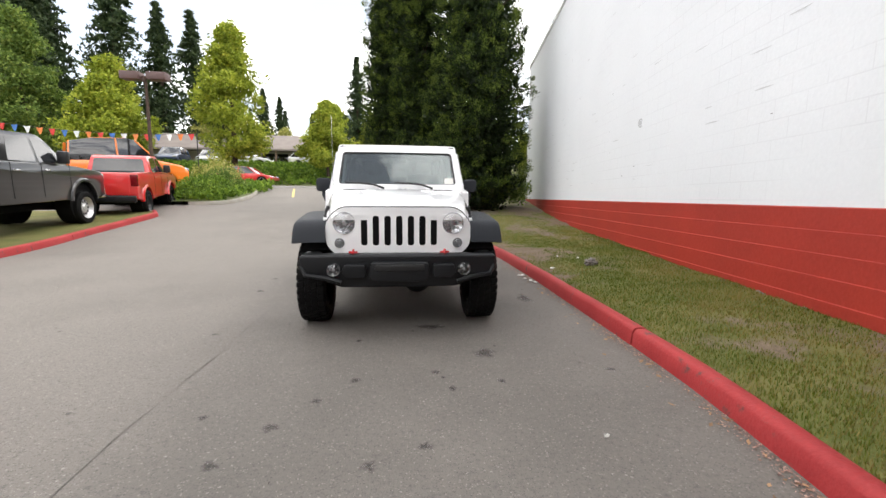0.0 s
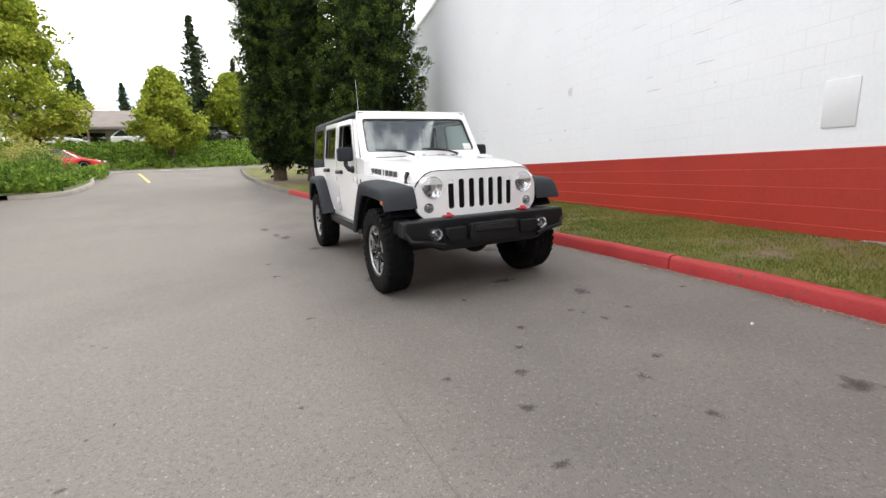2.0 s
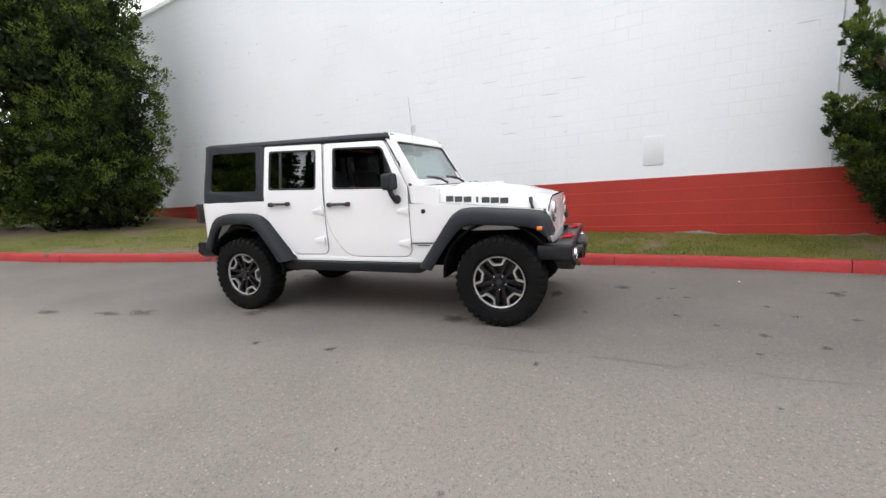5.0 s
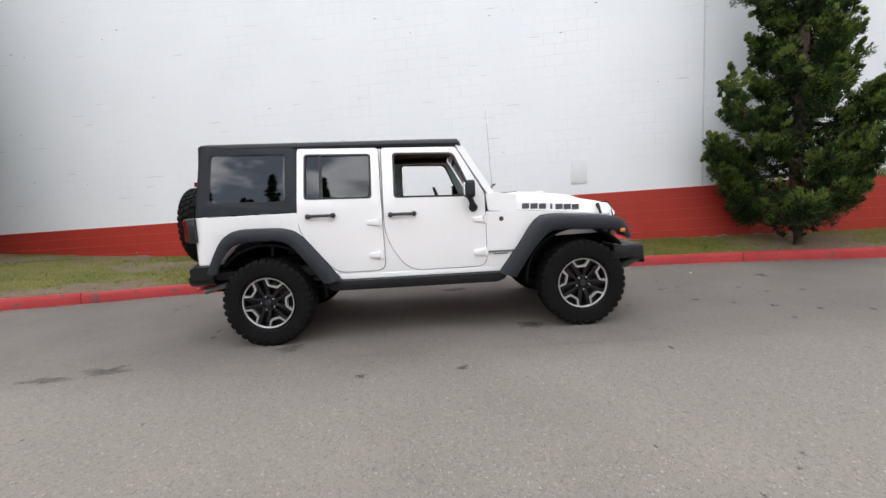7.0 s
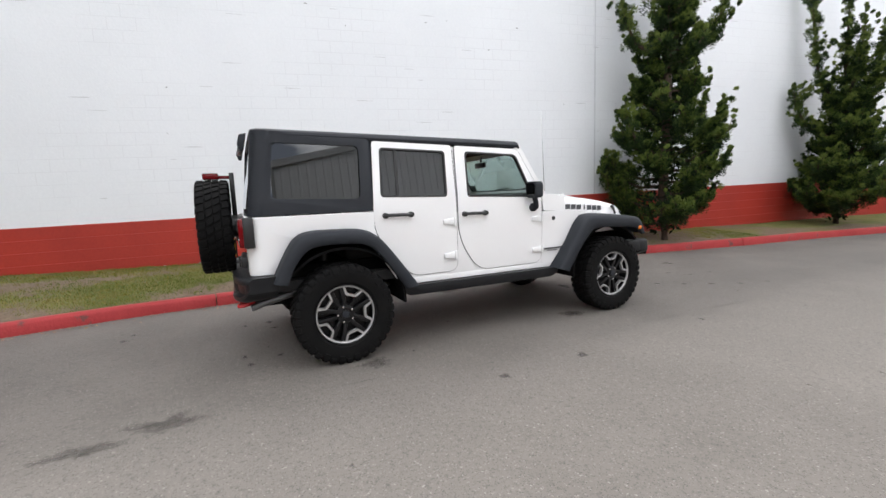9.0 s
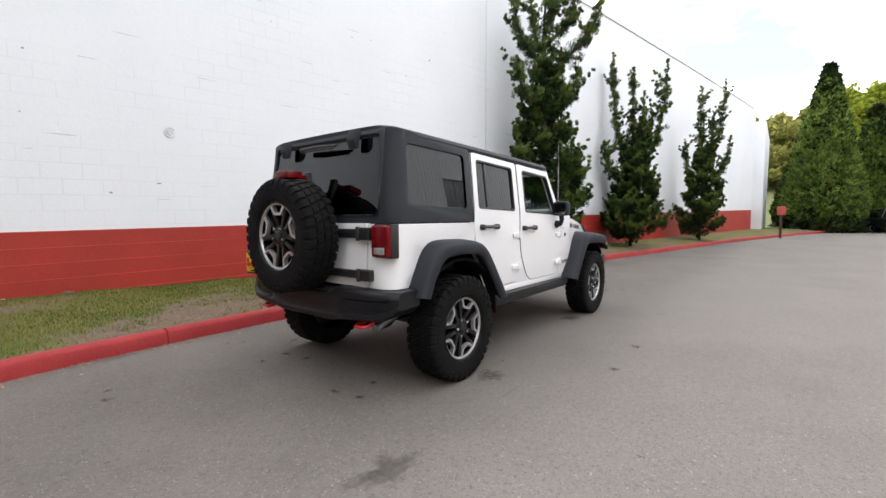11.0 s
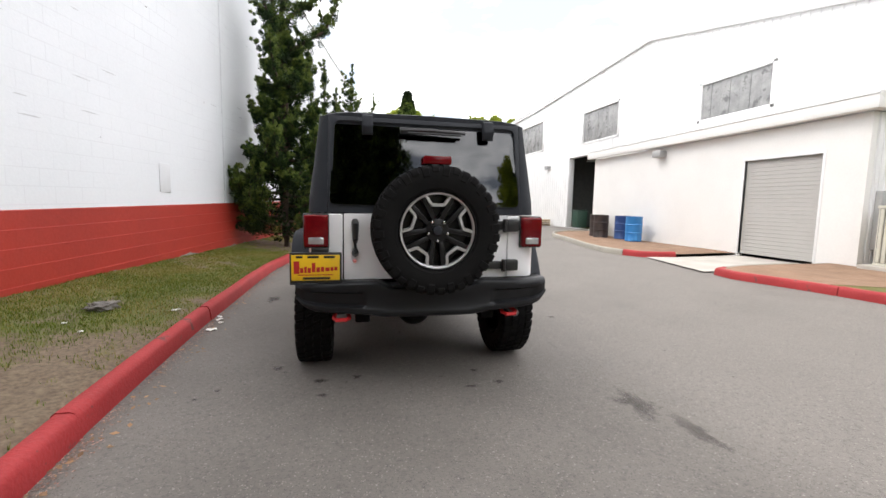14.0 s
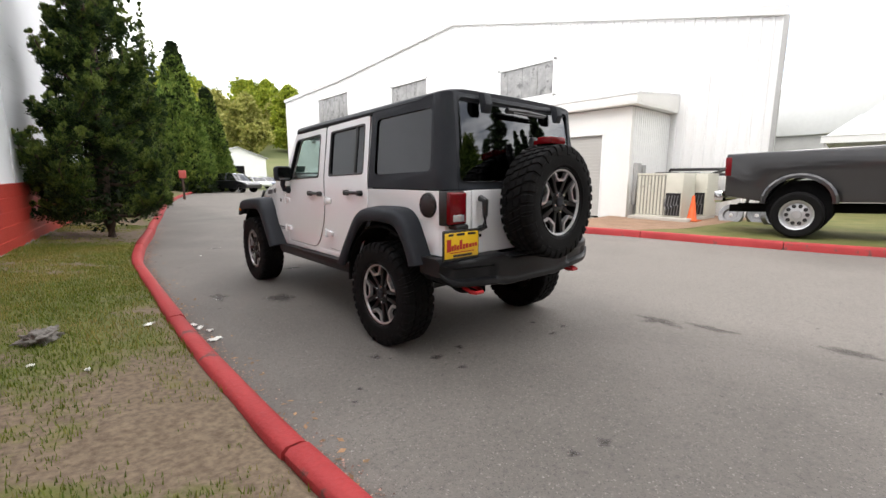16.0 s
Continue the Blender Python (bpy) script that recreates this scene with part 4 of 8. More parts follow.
M_TINT = glass("dark_tinted_glass", (0.85, 0.92, 0.9), 0.0, 0.12, 0.07)
M_HUB = surf("grey_steel", (0.16, 0.16, 0.165), (0.24, 0.24, 0.245), 0.5, 0.6, scale=8, fine=60)
M_LAMPGLASS = glass("lamp_glass", (1, 1, 1), 0.0, 0.92)


def rnd(pts, r, n=4):
    """Rounds the corners of a polygon; r: one radius, or one for each corner."""
    rs = r if isinstance(r, (list, tuple)) else [r] * len(pts)
    out = []
    for i, p in enumerate(pts):
        p, a, b = Vector((*p, 0)), Vector((*pts[i - 1], 0)), Vector((*pts[(i + 1) % len(pts)], 0))
        da, db = (a - p), (b - p)
        k = min(rs[i], da.length * 0.45, db.length * 0.45)
        if k < 1e-4:
            out.append((p.x, p.y))
            continue
        pa, pb = p + da.normalized() * k, p + db.normalized() * k
        for j in range(n + 1):
            t = j / n
            q = pa * (1 - t) ** 2 + p * 2 * t * (1 - t) + pb * t * t
            out.append((q.x, q.y))
    return out


def panel(bm, outer, holes, fmap, thick, ucuts=(), vcuts=(), bev=0.004):
    """A sheet with holes, drawn flat in (u, v), given a thickness and bent into place by fmap(u, v, depth)."""
    t = bmesh.new()
    for loop in (outer, *holes):
        vs = [t.verts.new((u, v, 0)) for u, v in loop]
        for i in range(len(vs)):
            t.edges.new((vs[i - 1], vs[i]))
    bmesh.ops.triangle_fill(t, use_beauty=True, edges=t.edges[:])
    for u in ucuts:
        bmesh.ops.bisect_plane(t, geom=t.verts[:] + t.edges[:] + t.faces[:], plane_co=(u, 0, 0), plane_no=(1, 0, 0))
    for v in vcuts:
        bmesh.ops.bisect_plane(t, geom=t.verts[:] + t.edges[:] + t.faces[:], plane_co=(0, v, 0), plane_no=(0, 1, 0))
    ex = bmesh.ops.extrude_face_region(t, geom=t.faces[:])
    for e in ex["geom"]:
        if isinstance(e, bmesh.types.BMVert):
            e.co.z = thick
    for v in t.verts:
        v.co = Vector(fmap(*v.co))
    bmesh.ops.recalc_face_normals(t, faces=t.faces)
    rounded(t, bev, 1, 60)
    join(bm, t)


def grown(pts, d):
    """A polygon moved outwards by d, or inwards where d is negative."""
    area = sum(p[0] * q[1] - q[0] * p[1] for p, q in zip(pts, pts[1:] + pts[:1]))
    k = 1 if area > 0 else -1
    out = []
    for i, p in enumerate(pts):
        a, b = Vector(pts[i - 1]), Vector(pts[(i + 1) % len(pts)])
        t = (b - a).normalized()
        out.append((p[0] + k * t.y * d, p[1] - k * t.x * d))
    return out


def loft(bm, rings, caps=True, closed=True):
    t = bmesh.new()
    rv = [[t.verts.new(p) for p in ring] for ring in rings]
    n = len(rv[0])
    for a, b in zip(rv, rv[1:]):
        for k in range(n if closed else n - 1):
            t.faces.new((a[k], a[(k + 1) % n], b[(k + 1) % n], b[k]))
    if caps:
        t.faces.new(rv[0][::-1])
        t.faces.new(rv[-1])
    bmesh.ops.recalc_face_normals(t, faces=t.faces)
    join(bm, t)


SIDE_X = [(0.5, 0.775), (0.75, 0.80), (1.0, 0.808), (1.2, 0.807), (1.32, 0.803), (1.84, 0.735)]
def side_map(s, off=0.0):
    return lambda u, v, d: (s * (lerp_table(SIDE_X, v) - d + off), u, v)


def resample(path, n):
    path = [Vector((*p, 0)) for p in path]
    ls = [0.0]
    for a, b in zip(path, path[1:]):
        ls.append(ls[-1] + (b - a).length)
    out = []
    for k in range(n + 1):
        d = ls[-1] * k / n
        for i in range(len(path) - 1):
            if d <= ls[i + 1] + 1e-9:
                q = path[i].lerp(path[i + 1], (d - ls[i]) / max(1e-9, ls[i + 1] - ls[i]))
                out.append((q.x, q.y))
                break
    return out


def flare(bm, s, outer, inner, xin):
    """A wide wheel-arch flare lofted between an outer and an inner line on the car's side."""
    po = resample([tuple(p)[:2] for p in smooth_line([(a, b, 0) for a, b in outer], 0.05)], 34)
    pi = resample([tuple(p)[:2] for p in smooth_line([(a, b, 0) for a, b in inner], 0.05)], 34)
    rings = []
    for o, i in zip(po, pi):
        o, i = Vector((*o, 0)), Vector((*i, 0))
        def at(x, k):
            q = o.lerp(i, k)
            return (s * x, q.x, q.y)
        rings.append([at(xin, -0.12), at(0.885, -0.02), at(0.92, 0.04), at(0.938, 0.16), at(0.946, 0.32), at(0.95, 0.6), at(0.943, 0.9), at(0.935, 0.97), at(0.925, 1.0), at(0.905, 0.9), at(0.88, 0.45), at(xin, 0.35)])
    loft(bm, rings)


def wheel_meshes():
    """Tyre, rim and fittings round the x axis; the outer face towards -x."""
    turn = Matrix.Rotation(radians(-90), 4, "Y")
    # one closed skin: rows across the section, columns round the wheel, raised where a tread block stands
    pitch = 36
    cols = (0.0, 0.05, 0.3, 0.55, 0.66, 0.71, 0.86)
    rows = [(0.238, 0.086, 0, 0, 0), (0.245, 0.108, 0, 0, 0), (0.262, 0.120, 0, 0, 0), (0.268, 0.1235, 0, 0, 0), (0.271, 0.1225, 0, 0, 0), (0.30, 0.1285, 0, 0, 0), (0.334, 0.129, 0, 0, 0), (0.340, 0.1285, 3, 0, 0), (0.358, 0.126, 3, 0, 0), (0.360, 0.1255, 2, 0, 0),
            (0.378, 0.121, 2, 0, 0), (0.389, 0.113, 1, 0, 0.0), (0.396, 0.105, 1, 0, 0.02), (0.3965, 0.064, 1, 0, 0.14), (0.3955, 0.060, 0, 0.1, 0.1), (0.3955, 0.055, 0, 0.3, 0.1), (0.397, 0.051, 1, 0.45, -0.1), (0.3975, 0.005, 1, 0.45, 0.22),
            (0.3965, 0.002, 0, 0.5, 0.2)]
    rows = rows + [(r, -h, k, 0.5 + sh, -sk) for r, h, k, sh, sk in rows[::-1]]
    t = bmesh.new()
    rings = []
    for i in range(pitch):
        for c, f in enumerate(cols):
            ring = []
            for r, h, k, sh, sk in rows:
                a = 2 * math.pi * (i + f + sh + sk) / pitch
                block = 1 if c < 5 and c > 0 else 0
                lift = {0: 0.0, 1: 0.0105, 2: 0.008, 3: 0.0065 if i % 2 else 0.0}[k] * block
                out = 1.0 if abs(h) < 0.1 else max(0.0, (r - 0.33) / 0.07)
                ring.append(t.verts.new(((r + lift * out) * math.cos(a), (r + lift * out) * math.sin(a), h + (1 - out) * lift * (1 if h > 0 else -1) + (lift * 0.7 * (1 if h > 0 else -1) if 0.1 < abs(h) < 0.125 else 0))))
            rings.append(ring)
    for p, q in zip(rings, rings[1:] + rings[:1]):
        for j in range(len(rows) - 1):
            t.faces.new((p[j], q[j], q[j + 1], p[j + 1]))
    bmesh.ops.recalc_face_normals(t, faces=t.faces)
    bm = bmesh.new()
    t.transform(turn)
    join(bm, t)
    tyre = finish("tyre", bm, M_RUBBER, 30)
    bm = bmesh.new()
    lathe(bm, [(0.243, 0.118), (0.246, 0.106), (0.228, 0.098), (0.218, 0.05), (0.214, -0.05), (0.236, -0.11)], 48, turn)
    lathe(bm, [(0.0, 0.02), (0.216, 0.02), (0.216, 0.0), (0.0, 0.0)], 32, turn)
    for k in range(5):
        ro = Matrix.Rotation(radians(72 * k), 4, "X")
        for off in (-1, 1):
            t = bmesh.new()
            w0, w1 = 0.014, 0.019
            y0, y1 = off * 0.02, off * 0.047
            vs = []
            for x in (-0.045, -0.092):
                for rr_, yy, ww in ((0.045, y0, w0), (0.222, y1, w1)):
                    for q in (-ww, ww):
                        vs.append(t.verts.new((x + (0.012 if rr_ < 0.1 else 0), yy + q, rr_)))
            for f in ((0, 1, 3, 2), (4, 6, 7, 5), (0, 2, 6, 4), (1, 5, 7, 3), (0, 4, 5, 1), (2, 3, 7, 6)):
                t.faces.new([vs[i] for i in f])
            bmesh.ops.recalc_face_normals(t, faces=t.faces)
            rounded(t, 0.005, 2)
            t.transform(ro)
            join(bm, t)
    cyl(bm, (-0.01, 0, 0), (-0.085, 0, 0), 0.085, 0.075, 32, 0.006)
    cyl(bm, (-0.085, 0, 0), (-0.1, 0, 0), 0.037, 0.034, 24, 0.004)
    rim = finish("rim", bm, M_RIMBLK, 35)
    bm = bmesh.new()
    lathe(bm, [(0.222, 0.092), (0.2262, 0.104), (0.236, 0.107), (0.239, 0.100)], 60, turn)
    for k in range(5):
        line = []
        for th, r in ((-20, 0.226), (-18.5, 0.212), (-15, 0.172), (-11.5, 0.163), (11.5, 0.163), (15, 0.172), (18.5, 0.212), (20, 0.226)):
            a = radians(72 * k + 36 + th)
            line.append((math.sin(a) * r, math.cos(a) * r))
        t = bmesh.new()
        rings = []
        for i, (y, z) in enumerate(line):
            p, q = line[max(0, i - 1)], line[min(len(line) - 1, i + 1)]
            d = Vector((q[0] - p[0], q[1] - p[1], 0)).normalized()
            nn = Vector((d.y, -d.x, 0)) * 0.0085
            rings.append([t.verts.new((x, y + nn.x * w, z + nn.y * w)) for x, w in ((-0.07, -1.3), (-0.1, -1), (-0.1, 1), (-0.07, 1.3))])
        for a, b in zip(rings, rings[1:]):
            for i in range(4):
                t.faces.new((a[i], a[(i + 1) % 4], b[(i + 1) % 4], b[i]))
        t.faces.new(rings[0])
        t.faces.new(rings[-1])
        bmesh.ops.recalc_face_normals(t, faces=t.faces)
        join(bm, t)
    face = finish("rim_face", bm, M_ALU, 30)
    bm = bmesh.new()
    lathe(bm, [(0.241, 0.113), (0.2445, 0.118), (0.249, 0.112)], 48, turn)
    lip = finish("rim_lip", bm, M_RIMBLK, 40)
    bm = bmesh.new()
    cyl(bm, (0, 0, 0), (-0.022, 0, 0), 0.0115, 0.009, 6, 0.002)
    nut = finish("lug_nut", bm, M_CHROME, 30)
    bm = bmesh.new()
    cyl(bm, (-0.1, 0, 0), (-0.104, 0, 0), 0.03, 0.028, 24, 0.002)
    cap = finish("hub_cap", bm, M_TRIM, 30)
    return tyre, rim, face, lip, nut, cap


WHEEL = wheel_meshes()


def add_wheel(parent, m, name="wheel"):
    tyre, rim, face, lip, nut, cap = WHEEL
    w = new(name)
    w.parent = parent
    w.matrix_local = m
    for nm, me in (("tyre", tyre), ("rim", rim), ("rim_face", face), ("rim_lip", lip), ("hub_cap", cap)):
        o = new(nm, me)
        o.parent = w
    for k in range(5):
        a = radians(72 * k)
        o = new("lug_nut", nut)
        o.parent = w
        o.matrix_local = Matrix.Translation((-0.085, 0.0635 * math.sin(a), 0.0635 * math.cos(a)))
    return w


def seat(parent, x, y, w, name="seat"):
    bm = bmesh.new()
    box(bm, x - w, x + w, y, y + 0.5, 0.8, 0.98, 0.05, 3)
    prism(bm, [(y + 0.42, 0.92), (y + 0.56, 0.92), (y + 0.68, 1.5), (y + 0.58, 1.52)], "x", x - w, x + w, 0.04, 3)
    for k in ((-0.0,) if w < 0.4 else (-0.36, 0.36)):
        box(bm, x + k - 0.12, x + k + 0.12, y + 0.6, y + 0.69, 1.54, 1.7, 0.04, 3)
        cyl(bm, (x + k - 0.05, y + 0.64, 1.48), (x + k - 0.05, y + 0.64, 1.56), 0.008, seg=8)
        cyl(bm, (x + k + 0.05, y + 0.64, 1.48), (x + k + 0.05, y + 0.64, 1.56), 0.008, seg=8)
    part(name, bm, M_SEAT, parent, "dark cloth seat with head restraint")


def lamp_round(parent, name, x, y, z, r, mat_back, label):
    """A round lamp facing -y: bezel, bowl and lens."""
    turn = Matrix.Translation((x, y, z)) @ Matrix.Rotation(radians(90), 4, "X")
    bm = bmesh.new()
    lathe(bm, [(r * 0.25, -0.035), (r * 0.7, -0.02), (r * 0.93, 0.004), (r, 0.012), (r * 1.05, 0.004), (r * 1.05, -0.03)], 32, turn)
    for k in range(6):
        a = k * math.pi / 3 + 0.3
        cyl(bm, (x + 0.35 * r * math.cos(a), y + 0.03, z + 0.35 * r * math.sin(a)), (x + 0.6 * r * math.cos(a), y + 0.01, z + 0.6 * r * math.sin(a)), r * 0.14, seg=6)
    o = part(name, bm, mat_back, parent, label)
    bm = bmesh.new()
    lathe(bm, [(0.0, 0.022), (r * 0.5, 0.019), (r * 0.8, 0.012), (r * 0.96, 0.002)], 32, turn)
    part("lens", bm, M_LAMPGLASS, o, "clear lens")
    bm = bmesh.new()
    cyl(bm, (x, y + 0.04, z), (x, y - 0.006, z), r * 0.3, r * 0.24, 16, 0.005)
    part("bulb_shield", bm, M_CLEARLENS, o)
    return o


def bars(parent, name, cells, fmap, mat, label):
    """Flat decal bars, each (u0, u1, v0, v1)."""
    bm = bmesh.new()
    for u0, u1, v0, v1 in cells:
        panel(bm, [(u0, v0), (u1, v0), (u1, v1), (u0, v1)], [], fmap, 0.002, bev=0)
    return part(name, bm, mat, parent, label)


def off_road_car():
    car = thing("off_road_car", "white four-door off-road car with a dark grey hardtop", "car", m=pose(0.022, 0, 0, 0, 0, 0.15))
    # side doors
    f_out = rnd([(0.888, 1.3), (0.888, 0.612), (1.635, 0.612), (1.844, 0.93), (1.832, 1.775), (1.14, 1.752)], [0.02, 0.1, 0.14, 0.2, 0.03, 0.03], 6)
    f_win = rnd([(1.735, 1.31), (1.728, 1.722), (1.165, 1.698), (0.985, 1.285)], [0.035, 0.04, 0.05, 0.04], 5)
    r_out = rnd([(1.858, 0.632), (2.318, 0.632), (2.628, 1.03), (2.64, 1.2), (2.606, 1.803), (1.862, 1.777)], [0.09, 0.1, 0.1, 0.02, 0.03, 0.03], 6)
    r_win = rnd([(1.947, 1.318), (2.566, 1.336), (2.543, 1.747), (1.937, 1.724)], 0.035, 5)
    for s, sname in ((-1, "right"), (1, "left")):
        fm = side_map(s)
        for nm, out, win, hy, hz, hin in (("front_door", f_out, f_win, (1.56, 1.78), 1.152, 0.955), ("rear_door", r_out, r_win, (2.31, 2.54), 1.177, 1.945)):
            bm = bmesh.new()
            panel(bm, out, [win], fm, 0.05, vcuts=(0.7, 0.8, 0.9, 1.0, 1.1, 1.2, 1.26, 1.32), bev=0.006)
            door = part(nm, bm, M_PAINT, car, "white door panel")
            # Added black strip that draws the dark shut gap round the door.
            bm = bmesh.new()
            panel(bm, grown(out, 0.005), [grown(out, -0.012)], side_map(s, -0.0035), 0.003, vcuts=(0.7, 0.8, 0.9, 1.0, 1.1, 1.2, 1.32), bev=0)
            part("gap_strip", bm, M_BLACK, door, "thin dark strip standing for the door gap")
            bm = bmesh.new()
            cu, cv = sum(p[0] for p in win) / len(win), sum(p[1] for p in win) / len(win)
            inner = [(cu + (u - cu) * 0.955, cv + (v - cv) * 0.935) for u, v in win]
            panel(bm, [(cu + (u - cu) * 1.012, cv + (v - cv) * 1.018) for u, v in win], [inner], side_map(s, 0.004), 0.04, bev=0.003)
            part("window_seal", bm, M_BLACK, door, "black rubber seal")
            if nm == "rear_door":
                bm = bmesh.new()
                panel(bm, [(cu + (u - cu) * 0.97, cv + (v - cv) * 0.96) for u, v in win], [], side_map(s, -0.014), 0.004, bev=0)
                part("window_glass", bm, M_TINT, door, "dark tinted glass")
                bm = bmesh.new()
                panel(bm, [(2.395, 1.33), (2.425, 1.33), (2.418, 1.74), (2.388, 1.74)], [], side_map(s, -0.003), 0.02)
                part("window_bar", bm, M_BLACK, door)
            bm = bmesh.new()
            x = 0.803
            tube(bm, [(s * (x + 0.032), hy[0], hz), (s * (x + 0.045), (hy[0] + hy[1]) / 2, hz + 0.003), (s * (x + 0.032), hy[1], hz + 0.002)], 0.014, 8)
            for yy in hy:
                cyl(bm, (s * x, yy, hz), (s * (x + 0.045), yy, hz), 0.026, 0.022, 14, 0.005)
            part("handle", bm, M_BLACK, door, "black grab handle")
            bm = bmesh.new()
            lathe(bm, [(0.0, -0.004), (0.05, 0.0), (0.066, 0.008), (0.074, 0.0075)], 24, Matrix.Translation((s * (x - 0.006), (hy[0] + hy[1]) / 2, hz + 0.005)) @ Matrix.Rotation(radians(90 * s), 4, "Y"))
            part("handle_cup", bm, M_PAINT, door)
            for hzz in ((1.063, 0.75) if nm == "front_door" else (1.09, 0.78)):
                bm = bmesh.new()
                prism(bm, [(hin - 0.065, hzz - 0.034), (hin - 0.065, hzz + 0.034), (hin + 0.055, hzz + 0.02), (hin + 0.055, hzz - 0.02)], "x", s * 0.798, s * 0.822, 0.006)
                cyl(bm, (s * 0.823, hin - 0.06, hzz - 0.04), (s * 0.823, hin - 0.06, hzz + 0.04), 0.014, seg=10, bev=0.003)
                part("hinge", bm, M_PAINT, door, "white exposed hinge")
        # front body side and rear quarter
        bm = bmesh.new()
        panel(bm, rnd([(0.874, 1.130), (0.874, 0.6), (0.74, 0.58), (0.45, 0.9), (0.3, 0.86), (-0.34, 0.86), (-0.36, 1.034), (0.58, 1.129)], [0.01, 0.01, 0.05, 0.1, 0.1, 0.02, 0.02, 0.01]), [],
              lambda u, v, d, s=s: (s * (lerp_table(SIDE_X, v) - d - max(0.0, 0.62 - u) * 0.13), u, v), 0.04, ucuts=(0.7, 0.6, 0.4, 0.2, 0, -0.2))
        part("front_side_panel", bm, M_PAINT, car, "white body side ahead of the doors")
        bm = bmesh.new()
        panel(bm, rnd([(0.86, 1.138), (0.585, 1.122), (0.585, 1.275), (0.78, 1.305), (0.878, 1.3)], 0.015), [], side_map(s, -0.004), 0.2)
        part("cowl_side", bm, M_PAINT, car)
        bm = bmesh.new()
        panel(bm, [(1.80, 1.0), (1.90, 1.0), (1.90, 1.772), (1.79, 1.765)], [], side_map(s, -0.02), 0.03)
        part("middle_pillar", bm, M_PAINT, car)
        bm = bmesh.new()
        panel(bm, [(0.86, 0.558), (2.39, 0.566), (2.66, 1.03), (2.66, 1.2), (0.86, 1.13)], [], side_map(s, -0.007), 0.03, vcuts=(0.7, 0.8, 0.9, 1.0, 1.1))
        part("inner_side", bm, M_PAINT, car)
        bm = bmesh.new()
        loft(bm, [[(s * (hood_w(y) - 0.08), y, z0 + 0.002), (s * (lerp_table(SIDE_X, 1.1) - max(0.0, 0.62 - y) * 0.13 - 0.004), y, z0 - 0.004), (s * (lerp_table(SIDE_X, 1.1) - max(0.0, 0.62 - y) * 0.13 - 0.004), y, z0 - 0.05), (s * (hood_w(y) - 0.08), y, z0 - 0.05)]
                  for y, z0 in [(0.87 - 1.24 * k / 12, 1.131 - 0.102 * max(0.0, 0.58 - (0.87 - 1.24 * k / 12))) for k in range(13)]])
        part("fender_top", bm, M_PAINT, car)
        # sill and rock rail
        bm = bmesh.new()
        prism(bm, [(0.74, 0.552), (0.74, 0.6), (2.36, 0.612), (2.38, 0.562)], "x", s * 0.70, s * 0.782, 0.004)
        part("sill", bm, M_PAINT, car)
        bm = bmesh.new()
        prism(bm, rnd([(0.70, 0.548), (2.40, 0.558), (2.44, 0.515), (2.36, 0.468), (0.80, 0.458), (0.72, 0.49)], 0.02), "x", s * 0.62, s * 0.842, 0.014)
        part("rock_rail", bm, M_BUMPER, car, "black steel rock rail")
        # flares
        bm = bmesh.new()
        flare(bm, s, [(3.465, 0.72), (3.40, 0.86), (3.30, 1.025), (3.19, 1.08), (2.97, 1.084), (2.76, 1.07), (2.63, 1.006), (2.47, 0.81), (2.30, 0.575)],
              [(3.365, 0.70), (3.31, 0.83), (3.22, 0.94), (3.12, 0.975), (2.95, 0.98), (2.79, 0.968), (2.69, 0.92), (2.56, 0.76), (2.425, 0.56)], 0.775)
        part("rear_flare", bm, M_TRIM, car, "dark grey plastic wheel flare")
        bm = bmesh.new()
        flare(bm, s, [(0.765, 0.545), (0.58, 0.80), (0.42, 1.015), (0.30, 1.065), (0.0, 1.05), (-0.29, 1.022), (-0.40, 0.985), (-0.465, 0.83)],
              [(0.635, 0.505), (0.49, 0.72), (0.35, 0.88), (0.25, 0.925), (0.0, 0.92), (-0.24, 0.905), (-0.345, 0.88), (-0.42, 0.815)], 0.655)
        fl = part("front_flare", bm, M_TRIM, car, "dark grey plastic wheel flare")
        bm = bmesh.new()
        box(bm, s * 0.93, s * 0.954, -0.396, -0.346, 0.874, 0.914, 0.012, 3)
        part("side_marker", bm, M_AMBER, fl, "amber side marker")
        # inner arches
        for yc in (0.02, 2.93):
            rings = []
            for k in range(15):
                a = radians((-5 + 148 * k / 14) if yc < 1 else (38 + 147 * k / 14))
                yy, zz = yc + 0.5 * math.cos(a), 0.47 + 0.46 * math.sin(a)
                rings.append([(s * 0.88, yy, zz), (s * 0.5, yy, zz), (s * 0.5, yc + 0.52 * math.cos(a), 0.47 + 0.48 * math.sin(a)), (s * 0.88, yc + 0.52 * math.cos(a), 0.47 + 0.48 * math.sin(a))])
            bm = bmesh.new()
            loft(bm, rings)
            part("wheel_arch_liner", bm, M_DARK, car, "black arch liner")
        # mirrors
        bm = bmesh.new()
        prism(bm, rnd([(s * 0.80, 1.272), (s * 0.972, 1.272), (s * 0.972, 1.43), (s * 0.80, 1.43)], 0.045, 5), "y", 0.99, 1.082, 0.016, 3)
        mi = part("mirror", bm, M_TRIM, car, "black door mirror")
        bm = bmesh.new()
        tube(bm, [(s * 0.80, 1.0, 1.175), (s * 0.86, 1.0, 1.185), (s * 0.885, 1.02, 1.23), (s * 0.885, 1.035, 1.28)], [0.035, 0.03, 0.026, 0.028], 10)
        cyl(bm, (s * 0.78, 1.0, 1.178), (s * 0.835, 1.0, 1.178), 0.045, 0.04, 18, 0.006)
        part("mirror_arm", bm, M_TRIM, mi)
